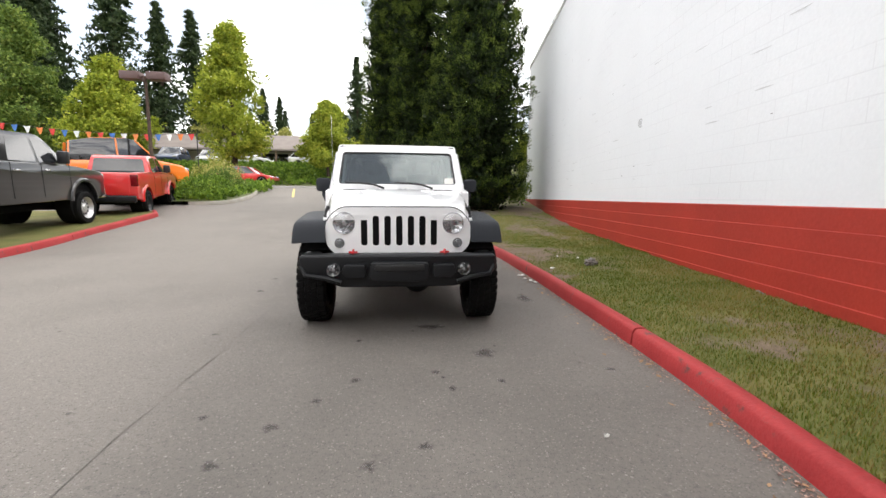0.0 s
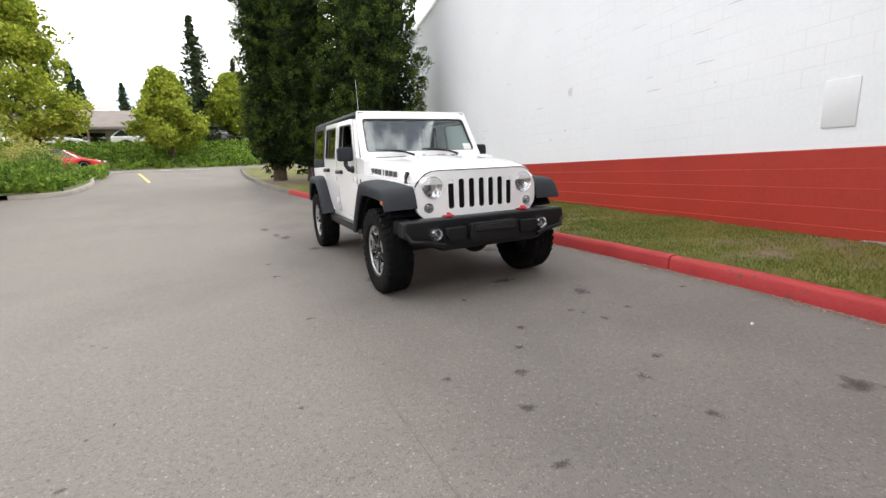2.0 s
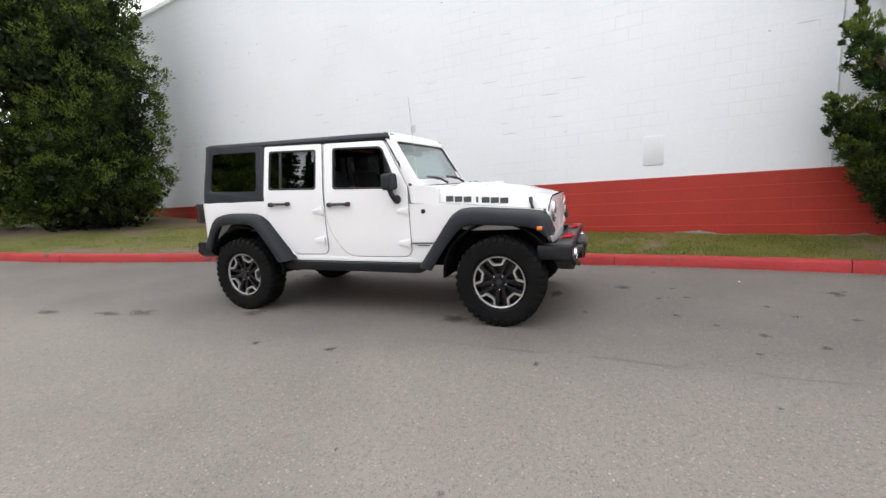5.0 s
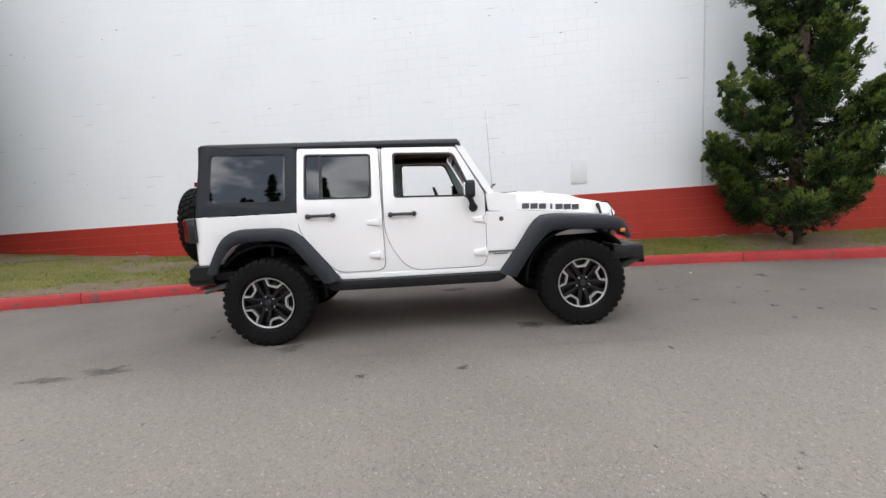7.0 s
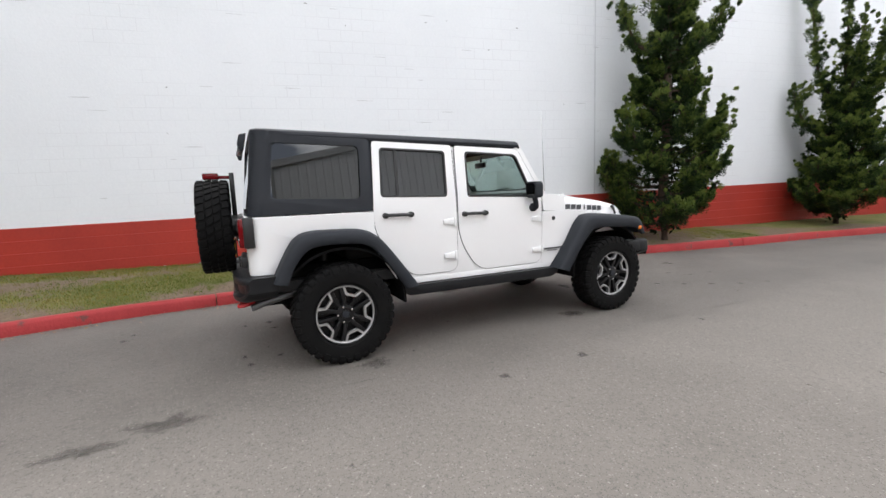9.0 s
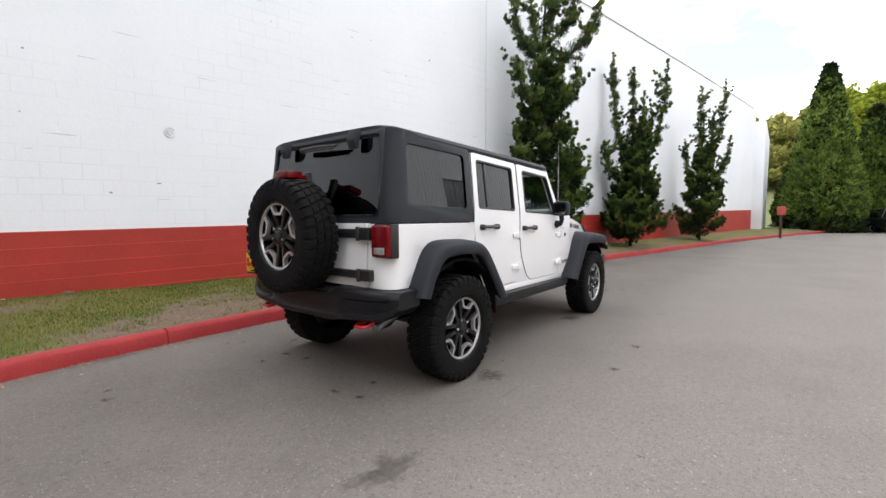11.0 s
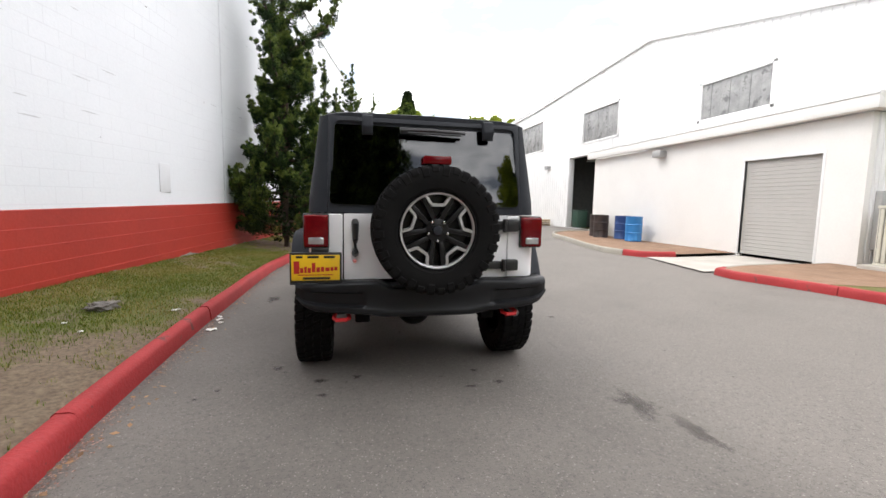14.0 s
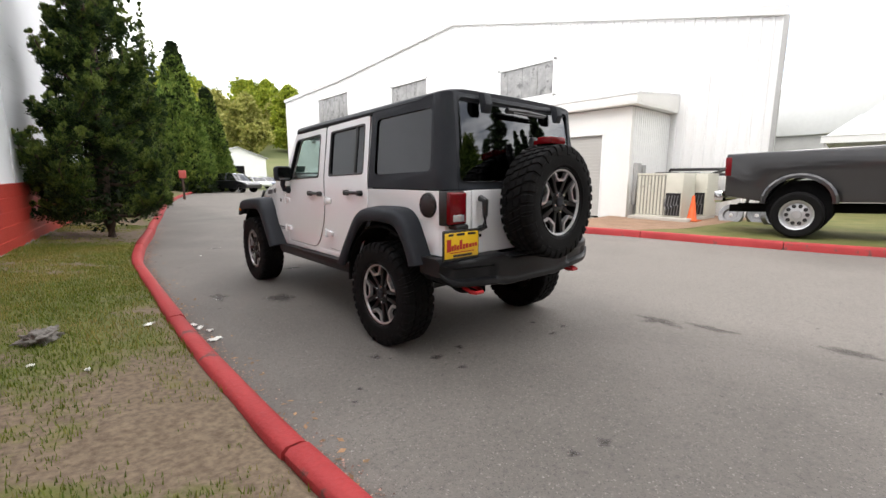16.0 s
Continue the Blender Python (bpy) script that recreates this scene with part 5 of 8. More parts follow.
        bm = bmesh.new()
        prism(bm, rnd([(s * 0.82, 1.29), (s * 0.952, 1.29), (s * 0.952, 1.412), (s * 0.82, 1.412)], 0.03, 5), "y", 1.081, 1.0845)
        part("mirror_glass", bm, M_CHROME, mi, "mirror glass")
        # badge disc and decals
        bm = bmesh.new()
        cyl(bm, (s * 0.785, 0.737, 1.055), (s * 0.812, 0.737, 1.055), 0.024, 0.022, 20, 0.003)
        part("badge", bm, M_BLACK, car, "round black badge")
        let = []
        for k in range(7):
            u0, top = 0.522 - 0.0845 * k, 1.186 - 0.006 * k
            let.append((u0 - 0.052, u0 - 0.032, top - 0.052, top) if k == 3 else (u0 - 0.072, u0, top - 0.052, top))
        for cell in let:
            bars(car, "hood_decal", [cell], lambda u, v, d, s=s: (s * (hood_w(u) + 0.003 + d), u, v), M_GREYINK, "dark grey decal on the hood side")
        bars(car, "fender_decal", [(0.87 - 0.027 * k - 0.022, 0.87 - 0.027 * k, 0.737, 0.755) for k in range(9)] + [(0.69, 0.82, 0.72, 0.729)], lambda u, v, d, s=s: (s * (0.8035 + d - max(0.0, 0.62 - u) * 0.13), u, v), M_GREYINK, "small dark decal")
        # hood latch
        bm = bmesh.new()
        x = 0.665
        tube(bm, [(s * x, -0.28, 1.02), (s * (x + 0.012), -0.272, 1.06), (s * (x + 0.002), -0.262, 1.10), (s * (x - 0.02), -0.255, 1.14)], [0.02, 0.014, 0.016, 0.02], 8)
        box(bm, s * (x - 0.01), s * (x + 0.025), -0.30, -0.25, 1.0, 1.03, 0.006)
        part("hood_latch", bm, M_BLACK, car, "black rubber hood latch")
        # tail lamps
        bm = bmesh.new()
        box(bm, s * 0.672, s * 0.826, 3.57, 3.672, 1.0, 1.212, 0.014, 3)
        tl = part("tail_lamp", bm, M_REDLENS, car, "red tail lamp")
        bm = bmesh.new()
        box(bm, s * 0.70, s * 0.798, 3.66, 3.677, 1.02, 1.066, 0.005)
        part("reverse_lens", bm, M_CLEARLENS, tl, "clear reversing lens")
        bm = bmesh.new()
        box(bm, s * 0.668, s * 0.832, 3.565, 3.64, 0.992, 1.22, 0.008)
        part("lamp_bezel", bm, M_BLACK, tl)

    # hood, grille, cowl
    rings = []
    for i in range(25):
        y = 0.58 - 1.03 * i / 24
        w, ze = hood_w(y), 1.132 - (0.58 - y) * 0.102
        zc = lerp_table([(-0.45, 1.08), (-0.435, 1.112), (-0.40, 1.135), (-0.3, 1.168), (-0.1, 1.208), (0.2, 1.25), (0.58, 1.285)], y)
        bl = 0.028 * max(0.0, min(1, (0.56 - y) / 0.08)) * max(0, min(1, (y + 0.28) / 0.2))
        half = [(w, ze), (w, ze + 0.5 * (zc - ze)), (w * 0.985, zc - 0.042), (w * 0.955, zc - 0.016), (w * 0.88, zc - 0.005), (w * 0.6, zc), (w * 0.53, zc + 0.001), (w * 0.47, zc + bl), (0, zc + bl + 0.004)]
        rings.append([(-x, y, z) for x, z in half] + [(x, y, z) for x, z in half[-2::-1]])
    bm = bmesh.new()
    loft(bm, rings)
    hood = part("hood", bm, M_PAINT, car, "white hood with a raised centre", smooth=40)
    for s in (-1, 1):
        bm = bmesh.new()
        prism(bm, rnd([(s * 0.24, 0.28), (s * 0.37, 0.2), (s * 0.37, 0.26), (s * 0.26, 0.38)], 0.01), "z", 1.262, 1.295, 0.008)
        part("hood_vent", bm, M_PAINT, hood, "hood vent")
    for x in (-0.16, 0.02, 0.08):
        bm = bmesh.new()
        box(bm, x - 0.012, x + 0.012, 0.44, 0.47, 1.285, 1.31, 0.004)
        part("washer_nozzle", bm, M_BLACK, hood)
    bm = bmesh.new()
    box(bm, -0.735, 0.735, 0.565, 0.86, 1.18, 1.292, 0.015)
    part("cowl", bm, M_PAINT, car)
    bm = bmesh.new()
    box(bm, -0.62, 0.62, 0.62, 0.76, 1.29, 1.302, 0.004)
    part("cowl_grille", bm, M_BLACK, car, "black cowl grille")
    g_out = rnd([(-0.565, 0.712), (0.565, 0.712), (0.65, 0.80), (0.665, 1.0), (0.53, 1.142), (-0.53, 1.142), (-0.665, 1.0), (-0.65, 0.80)], [0.06, 0.06, 0.05, 0.1, 0.08, 0.08, 0.1, 0.05], 5)
    holes = [rnd([(c - 0.0285, 0.80), (c + 0.0285, 0.80), (c + 0.0285, 1.066), (c - 0.0285, 1.066)], 0.026, 5) for c in [-0.312 + 0.104 * k for k in range(7)]]
    def ring(cx, cz, r, n=24):
        return [(cx + r * math.cos(2 * math.pi * k / n), cz + r * math.sin(2 * math.pi * k / n)) for k in range(n)]
    for s in (-1, 1):
        holes += [ring(s * 0.488, 1.0, 0.098), ring(s * 0.532, 0.82, 0.046)]
    gm = lambda u, v, d: (u, -0.468 + 0.12 * u * u + d + 0.03 * max(0, v - 1.05) * 4 * max(0, v - 1.05), v)
    bm = bmesh.new()
    panel(bm, g_out, holes, gm, 0.03, ucuts=(-0.6, -0.45, -0.3, -0.15, 0, 0.15, 0.3, 0.45, 0.6), vcuts=(1.09, 1.115), bev=0.008)
    grille = part("grille", bm, M_PAINT, car, "white seven-slot grille")
    bm = bmesh.new()
    edge = [p for p in grown(g_out, 0.004) if p[1] > 0.985]
    edge.sort(key=lambda p: p[0])
    tube(bm, [(u, gm(u, v, 0.0)[1] + 0.008, v) for u, v in edge], 0.006, 6)
    part("shut_line", bm, M_DARK, grille, "dark gap under the hood")
    bm = bmesh.new()
    box(bm, -0.4, 0.4, -0.385, -0.36, 0.74, 1.1)
    for k in range(12):
        box(bm, -0.36, 0.36, -0.405, -0.386, 0.79 + 0.024 * k, 0.80 + 0.024 * k)
    part("radiator_mesh", bm, M_DARK, grille, "dark radiator behind the slots")
    # Black sheets just behind the face stand for the shade inside the slots.
    for h in holes[:7]:
        bm = bmesh.new()
        panel(bm, h, [], lambda u, v, d: gm(u, v, d + 0.009), 0.004, bev=0)
        part("slot", bm, M_DARK, grille, "black sheet closing a grille slot")
    bars(grille, "grille_badge", [(-0.075 + 0.04 * k, -0.045 + 0.04 * k, 1.098, 1.118) for k in range(4)], lambda u, v, d: (u, gm(u, v, 0)[1] - 0.002 - d, v), M_PAINT, "small pale badge")
    for s in (-1, 1):
        lamp_round(car, "headlight", s * 0.488, -0.442, 1.0, 0.095, M_REFLECT, "round chrome headlight")
        lamp_round(car, "turn_signal", s * 0.532, -0.436, 0.82, 0.043, M_CLEARLENS, "round clear turn signal")

    # windscreen
    def ws(u, v, d):
        k = (v - 1.30) / 0.53
        return (u, 0.785 + 0.32 * k - d * 0 + d * 0.86 - 0.03 * (1 - (u / 0.75) ** 2), v - d * 0.5)
    bm = bmesh.new()
    wh = rnd([(-0.690, 1.362), (0.690, 1.362), (0.655, 1.748), (-0.655, 1.748)], 0.045, 6)
    panel(bm, rnd([(-0.757, 1.29), (0.757, 1.29), (0.705, 1.835), (-0.705, 1.835)], 0.035, 5), [wh], ws, 0.06, ucuts=(-0.6, -0.4, -0.2, 0, 0.2, 0.4, 0.6), bev=0.008)
    wf = part("windscreen_frame", bm, M_PAINT, car, "white upright windscreen frame")
    bm = bmesh.new()
    panel(bm, [(u * 0.995, 1.555 + (v - 1.555) * 0.99) for u, v in wh], [], lambda u, v, d: ws(u, v, d + 0.02), 0.005, ucuts=(-0.6, -0.4, -0.2, 0, 0.2, 0.4, 0.6), bev=0)
    part("windscreen_glass", bm, M_GLASS, wf, "clear windscreen")
    bm = bmesh.new()
    panel(bm, [(u * 1.004, 1.555 + (v - 1.555) * 1.012) for u, v in wh], [[(u * 0.975, 1.555 + (v - 1.555) * 0.955) for u, v in wh]], lambda u, v, d: ws(u, v, d + 0.008), 0.012, ucuts=(-0.6, -0.4, -0.2, 0, 0.2, 0.4, 0.6), bev=0)
    part("windscreen_seal", bm, M_BLACK, wf)
    bars(wf, "window_sticker", [(0.55, 0.66, 1.375, 1.445)], lambda u, v, d: ws(u, v, 0.014 - d), M_PAPER, "white paper sticker behind the glass")
    for x0, x1 in ((-0.16, -0.56), (0.40, 0.0)):
        bm = bmesh.new()
        tube(bm, [(x0, 0.71, 1.315), (x0 * 0.6 + x1 * 0.4, 0.75, 1.37), (x1, 0.765, 1.385)], [0.014, 0.009, 0.006], 8)
        tube(bm, [(x0 * 0.75 + x1 * 0.25, 0.765, 1.352), (x1 - 0.05, 0.755, 1.385)], 0.009, 6)
        part("wiper", bm, M_BLACK, wf, "black wiper")
    bm = bmesh.new()
    tube(bm, [(-0.745, 0.80, 1.27), (-0.748, 0.815, 1.6), (-0.752, 0.84, 2.12)], [0.003, 0.0025, 0.0018], 6)
    cyl(bm, (-0.745, 0.80, 1.25), (-0.745, 0.80, 1.31), 0.014, 0.009, 10)
    part("antenna", bm, M_CHROME, car, "thin whip antenna")

    # hardtop shell and roof
    YR, RC = 3.60, 0.10
    def shell(w_at, lean):
        """Maps the unrolled length round the back (0 at the middle of the rear) and the height."""
        def f(u, v, d):
            w, yr = w_at(v) - d, YR - lean(v) - d
            s = 1 if u > 0 else -1
            a = abs(u)
            flat, arc = w - RC, RC * math.pi / 2
            if a <= flat:
                return (u, yr, v)
            if a <= flat + arc:
                t = (a - flat) / RC
                return (s * (flat + RC * math.sin(t)), yr - RC * (1 - math.cos(t)), v)
            return (s * w, yr - RC - (a - flat - arc), v)
        return f
    wt = lambda v: lerp_table(SIDE_X, v)
    ln = lambda v: max(0.0, v - 1.2) * 0.1
    sm = shell(wt, ln)
    def u_of_y(y, v=1.5):
        return wt(v) - RC + RC * math.pi / 2 + (YR - ln(v) - RC - y)
    L = lambda v: u_of_y(2.648, v)
    top_v, bot_v = 1.872, 1.225
    hs = [rnd([(-0.655, 1.285), (0.655, 1.285), (0.632, 1.838), (-0.632, 1.838)], 0.05, 6)]
    for s in (-1, 1):
        q = [(s * u_of_y(y, v), v) for y, v in ((3.455, 1.352), (2.742, 1.328), (2.722, 1.76), (3.41, 1.778))]
        hs.append(rnd(q, 0.05, 6))
    bm = bmesh.new()
    panel(bm, [(-0.682, bot_v), (0.682, bot_v), (0.672, top_v), (-0.672, top_v)], [hs[0]], sm, 0.035, bev=0.003)
    for s in (-1, 1):
        o2 = [(s * 0.6822, bot_v), (s * L(bot_v), bot_v), (s * L(1.845), 1.842), (s * (L(top_v) - 0.75), 1.866), (s * 0.6722, top_v)]
        panel(bm, o2, [hs[1] if s < 0 else hs[2]], sm, 0.035, ucuts=[s * (0.69 + 0.016 * k) for k in range(0, 14)], bev=0.003)
    ht = part("hardtop_shell", bm, M_HARDTOP, car, "dark grey hardtop shell", smooth=40)
    for s, h in ((-1, hs[1]), (1, hs[2])):
        cu, cv = sum(p[0] for p in h) / len(h), sum(p[1] for p in h) / len(h)
        bm = bmesh.new()
        panel(bm, [(cu + (u - cu) * 1.01, cv + (v - cv) * 1.01) for u, v in h], [], lambda u, v, d: sm(u, v, d + 0.012), 0.005, bev=0)
        part("quarter_glass", bm, M_TINT, ht, "dark tinted quarter window")
    bm = bmesh.new()
    panel(bm, [(u * 1.02, 1.56 + (v - 1.56) * 1.02) for u, v in hs[0]], [], lambda u, v, d: sm(u, v, d - 0.012 + 0.055 * (v - 1.285)), 0.006, bev=0.002)
    rg = part("rear_glass", bm, M_TINT, ht, "dark rear window with raised edge")
    for s in (-1, 1):
        bm = bmesh.new()
        prism(bm, rnd([(3.545, 1.885), (3.60, 1.872), (3.62, 1.80), (3.60, 1.745), (3.575, 1.745), (3.555, 1.84)], 0.01), "x", s * 0.418 - 0.035, s * 0.418 + 0.035, 0.01)
        part("glass_hinge", bm, M_TRIM, ht, "black rear glass hinge")
    bm = bmesh.new()
    tube(bm, [(0.2, 3.588, 1.785), (0.0, 3.60, 1.79), (-0.25, 3.60, 1.783)], [0.022, 0.016, 0.01], 8)
    tube(bm, [(0.15, 3.607, 1.77), (-0.22, 3.607, 1.768)], 0.008, 6)
    part("rear_wiper", bm, M_BLACK, rg, "black rear wiper")
    rings = []
    for y, zr, w in ((1.085, 1.816, 0.71), (1.11, 1.832, 0.722), (1.5, 1.843, 0.728), (2.0, 1.853, 0.731), (2.6, 1.866, 0.734), (3.2, 1.88, 0.734), (3.44, 1.886, 0.728), (3.5, 1.886, 0.708), (3.525, 1.882, 0.68)):
        zs, zc = zr - 0.045, zr + lerp_table([(1.1, 0.004), (1.5, 0.012), (3.5, 0.02), (3.56, 0.012)], y)
        half = [(w - 0.06, zs - 0.02), (w, zs - 0.015), (w + 0.006, zs + 0.005), (w - 0.008, zs + 0.03), (w - 0.04, zs + 0.046), (w * 0.8, zc - 0.004), (w * 0.5, zc), (0, zc + 0.003)]
        rings.append([(-x, y, z) for x, z in half] + [(x, y, z) for x, z in half[-2::-1]])
    bm = bmesh.new()
    loft(bm, rings)
    roof = part("roof", bm, M_HARDTOP, car, "dark grey removable roof panels", smooth=45)
    bm = bmesh.new()
    for y in (1.845, 2.62):
        box(bm, -0.6, 0.6, y - 0.006, y + 0.006, 1.8, lerp_table([(1.5, 1.853), (2.6, 1.875)], y), 0.002)
    part("roof_seam", bm, M_BLACK, roof)

    # tub, tailgate
    smb = shell(lambda v: 0.806, lambda v: -0.02)
    Lb = 0.806 - RC + RC * math.pi / 2 + (YR + 0.02 - RC - 2.648)
    side_low = lambda s: [(s * (Lb + 0.005), 1.218), (s * (Lb + 0.01), 1.03), (s * (Lb + 0.3), 0.62), (s * (Lb + 0.18), 0.62), (s * (Lb - 0.03), 0.95), (s * (Lb - 0.15), 1.0), (s * (Lb - 0.5), 1.0), (s * (Lb - 0.64), 0.93), (s * (Lb - 0.78), 0.775)]
    for s in (-1, 1):
        bm = bmesh.new()
        panel(bm, side_low(s) + [(s * 0.582, 0.775), (s * 0.582, 1.218)], [], smb, 0.03, ucuts=[s * (0.69 + 0.018 * k) for k in range(0, 12)], bev=0.006)
        part("rear_quarter", bm, M_PAINT, car, "white rear quarter panel", smooth=40)
    bm = bmesh.new()
    panel(bm, rnd([(-0.574, 0.778), (0.574, 0.778), (0.574, 1.222), (-0.574, 1.222)], 0.012), [], lambda u, v, d: (u, 3.622 - d, v), 0.05, bev=0.008)
    gate = part("tailgate", bm, M_PAINT, car, "white side-hinged tailgate")
    for z0, z1 in ((1.108, 1.196), (0.828, 0.908)):
        bm = bmesh.new()
        box(bm, -0.535, -0.10, 3.622, 3.66, z0 + 0.012, z1 - 0.012, 0.01)
        box(bm, -0.652, -0.545, 3.622, 3.672, z0, z1, 0.012)
        cyl(bm, (-0.54, 3.668, z0 - 0.004), (-0.54, 3.668, z1 + 0.004), 0.016, seg=10, bev=0.004)
        part("gate_hinge", bm, M_BLACK, gate, "black tailgate hinge")
    bm = bmesh.new()
    tube(bm, [(0.5, 3.625, 1.165), (0.5, 3.672, 1.15), (0.5, 3.675, 1.05), (0.5, 3.672, 0.97), (0.5, 3.625, 0.955)], [0.026, 0.024, 0.018, 0.022, 0.024], 8)
    part("gate_handle", bm, M_BLACK, gate, "black tailgate handle")
    bm = bmesh.new()
    cyl(bm, (0.503, 3.62, 0.905), (0.503, 3.632, 0.905), 0.013, seg=14)
    part("gate_lock", bm, M_CHROME, gate)
    # fuel cap on the left quarter
    bm = bmesh.new()
    cyl(bm, (0.80, 3.43, 1.12), (0.822, 3.43, 1.12), 0.088, 0.083, 32, 0.005)
    for k in range(10):
        a = k * math.pi / 5
        cyl(bm, (0.82, 3.43 + 0.07 * math.cos(a), 1.12 + 0.07 * math.sin(a)), (0.828, 3.43 + 0.07 * math.cos(a), 1.12 + 0.07 * math.sin(a)), 0.007, seg=6)
    part("fuel_cap", bm, M_BLACK, car, "round black fuel door")
    # plate and bracket
    bm = bmesh.new()
    box(bm, 0.588, 0.912, 3.69, 3.705, 0.772, 0.972, 0.008)
    box(bm, 0.67, 0.78, 3.6, 3.69, 0.965, 1.0, 0.01)
    plate = part("plate_frame", bm, M_BLACK, car, "black plate bracket with lamp")
    bm = bmesh.new()
    box(bm, 0.60, 0.90, 3.703, 3.709, 0.79, 0.955, 0.003)
    part("plate", bm, M_YELLOW, plate, "yellow dealer plate with red script shapes")
    script = [(0.85, 0.885, 0.835, 0.915), (0.826, 0.846, 0.84, 0.872), (0.806, 0.820, 0.84, 0.88), (0.780, 0.800, 0.84, 0.872), (0.752, 0.774, 0.845, 0.905), (0.724, 0.746, 0.845, 0.876), (0.698, 0.718, 0.848, 0.878), (0.664, 0.690, 0.85, 0.874), (0.640, 0.658, 0.852, 0.876), (0.615, 0.634, 0.854, 0.878), (0.64, 0.86, 0.824, 0.829)]
    bars(plate, "plate_script", script, lambda u, v, d: (u, 3.7095 + d, v), M_REDINK, "red script shapes")
    for u0, u1, v0, v1 in [(0.66, 0.83, 0.797, 0.812), (0.63, 0.70, 0.935, 0.95), (0.73, 0.80, 0.935, 0.95), (0.83, 0.87, 0.935, 0.95)]:
        bars(plate, "plate_small_text", [(u0, u1, v0, v1)], lambda u, v, d: (u, 3.7095 + d, v), M_BLACK, "small black bar")

    # bumpers
    bm = bmesh.new()
    prism(bm, rnd([(-0.845, 0.74), (0.845, 0.74), (0.862, 0.60), (0.72, 0.545), (0.5, 0.452), (-0.5, 0.452), (-0.72, 0.545), (-0.862, 0.60)], 0.03), "y", -0.625, -0.47, 0.022, 3)
    for s in (-1, 1):
        prism(bm, [(s * 0.845, 0.735), (s * 0.86, 0.61), (s * 0.70, 0.60), (s * 0.70, 0.735)], "y", -0.60, -0.33, 0.02, 2)
        prism(bm, rnd([(s * 0.29, 0.66), (s * 0.47, 0.66), (s * 0.49, 0.60), (s * 0.45, 0.55), (s * 0.29, 0.55)], 0.02), "y", -0.69, -0.6, 0.018, 3)
        tube(bm, [(s * 0.84, -0.60, 0.66), (s * 0.80, -0.635, 0.57), (s * 0.62, -0.655, 0.545), (s * 0.5, -0.66, 0.51)], 0.02, 8)
    prism(bm, rnd([(-0.245, 0.682), (0.245, 0.682), (0.26, 0.55), (0.22, 0.515), (-0.22, 0.515), (-0.26, 0.55)], 0.025), "y", -0.70, -0.6, 0.02, 3)
    fb = part("front_bumper", bm, M_BUMPER, car, "black steel front bumper")
    bm = bmesh.new()
    prism(bm, rnd([(-0.21, 0.665), (0.21, 0.665), (0.21, 0.612), (-0.21, 0.612)], 0.012), "y", -0.712, -0.69, 0.008)
    part("bumper_recess", bm, M_BLACK, fb)
    for s in (-1, 1):
        lamp_round(fb, "fog_lamp", s * 0.565, -0.636, 0.612, 0.056, M_REFLECT, "round chrome fog lamp")
        bm = bmesh.new()
        tube(bm, [(s * 0.40 - 0.028, -0.5, 0.743), (s * 0.40 - 0.028, -0.585, 0.757), (s * 0.40, -0.612, 0.76), (s * 0.40 + 0.028, -0.585, 0.757), (s * 0.40 + 0.028, -0.5, 0.743)], 0.0105, 8)
        box(bm, s * 0.40 - 0.008, s * 0.40 + 0.008, -0.60, -0.53, 0.73, 0.782, 0.007)
        part("tow_hook", bm, M_REDHOOK, fb, "red tow hook")
    bm = bmesh.new()
    rings = []
    for i in range(73):
        x = -0.885 + 1.77 * i / 72
        k, q = abs(x) / 0.885, abs(x)
        yb = 3.745 - 0.11 * k ** 5
        zl = lerp_table([(0.0, 0.532), (0.30, 0.532), (0.42, 0.552), (0.76, 0.575), (0.83, 0.60), (0.885, 0.655)], q)
        zt = lerp_table([(0.0, 0.745), (0.28, 0.748), (0.36, 0.782), (0.885, 0.772)], q)
        yf = lerp_table([(0.0, 3.56), (0.68, 3.56), (0.74, 3.47), (0.885, 3.43)], q)
        # the corner pods have a sunk face between a top roll and a lower rim
        sunk = 0.004 + 0.026 * lerp_table([(0.0, 0.0), (0.43, 0.0), (0.47, 1.0), (0.77, 1.0), (0.83, 0.0), (0.885, 0.0)], q)
        rim = 0.012 * lerp_table([(0.0, 0.4), (0.40, 0.4), (0.46, 1.0), (0.885, 1.0)], q)
        h = zt - zl
        rings.append([(x, yf, zl + 0.01), (x, yf, zt), (x, yb - 0.05, zt), (x, yb - 0.022, zt - 0.006), (x, yb - 0.006, zt - 0.02), (x, yb, zt - 0.045), (x, yb - 0.004, zt - 0.3 * h), (x, yb - sunk, zt - 0.38 * h),
                      (x, yb - sunk - 0.004, zl + 0.3 * h), (x, yb - 0.004 + rim, zl + 0.23 * h), (x, yb + rim, zl + 0.15 * h), (x, yb - 0.006 + rim, zl + 0.06 * h), (x, yb - 0.03, zl)])
    loft(bm, rings)
    rb = part("rear_bumper", bm, M_BUMPER, car, "black steel rear bumper")
    bm = bmesh.new()
    box(bm, -0.26, 0.26, 3.6, 3.752, 0.742, 0.752, 0.005)
    part("bumper_step", bm, M_BUMPER, rb)
    for s in (-1, 1):
        bm = bmesh.new()
        x = s * 0.59
        tube(bm, [(x - 0.04, 3.60, 0.545), (x - 0.05, 3.68, 0.528), (x - 0.03, 3.715, 0.524), (x + 0.03, 3.715, 0.524), (x + 0.05, 3.68, 0.528), (x + 0.04, 3.60, 0.545)], 0.014, 8)
        part("tow_hook", bm, M_REDHOOK, rb, "red tow hook")

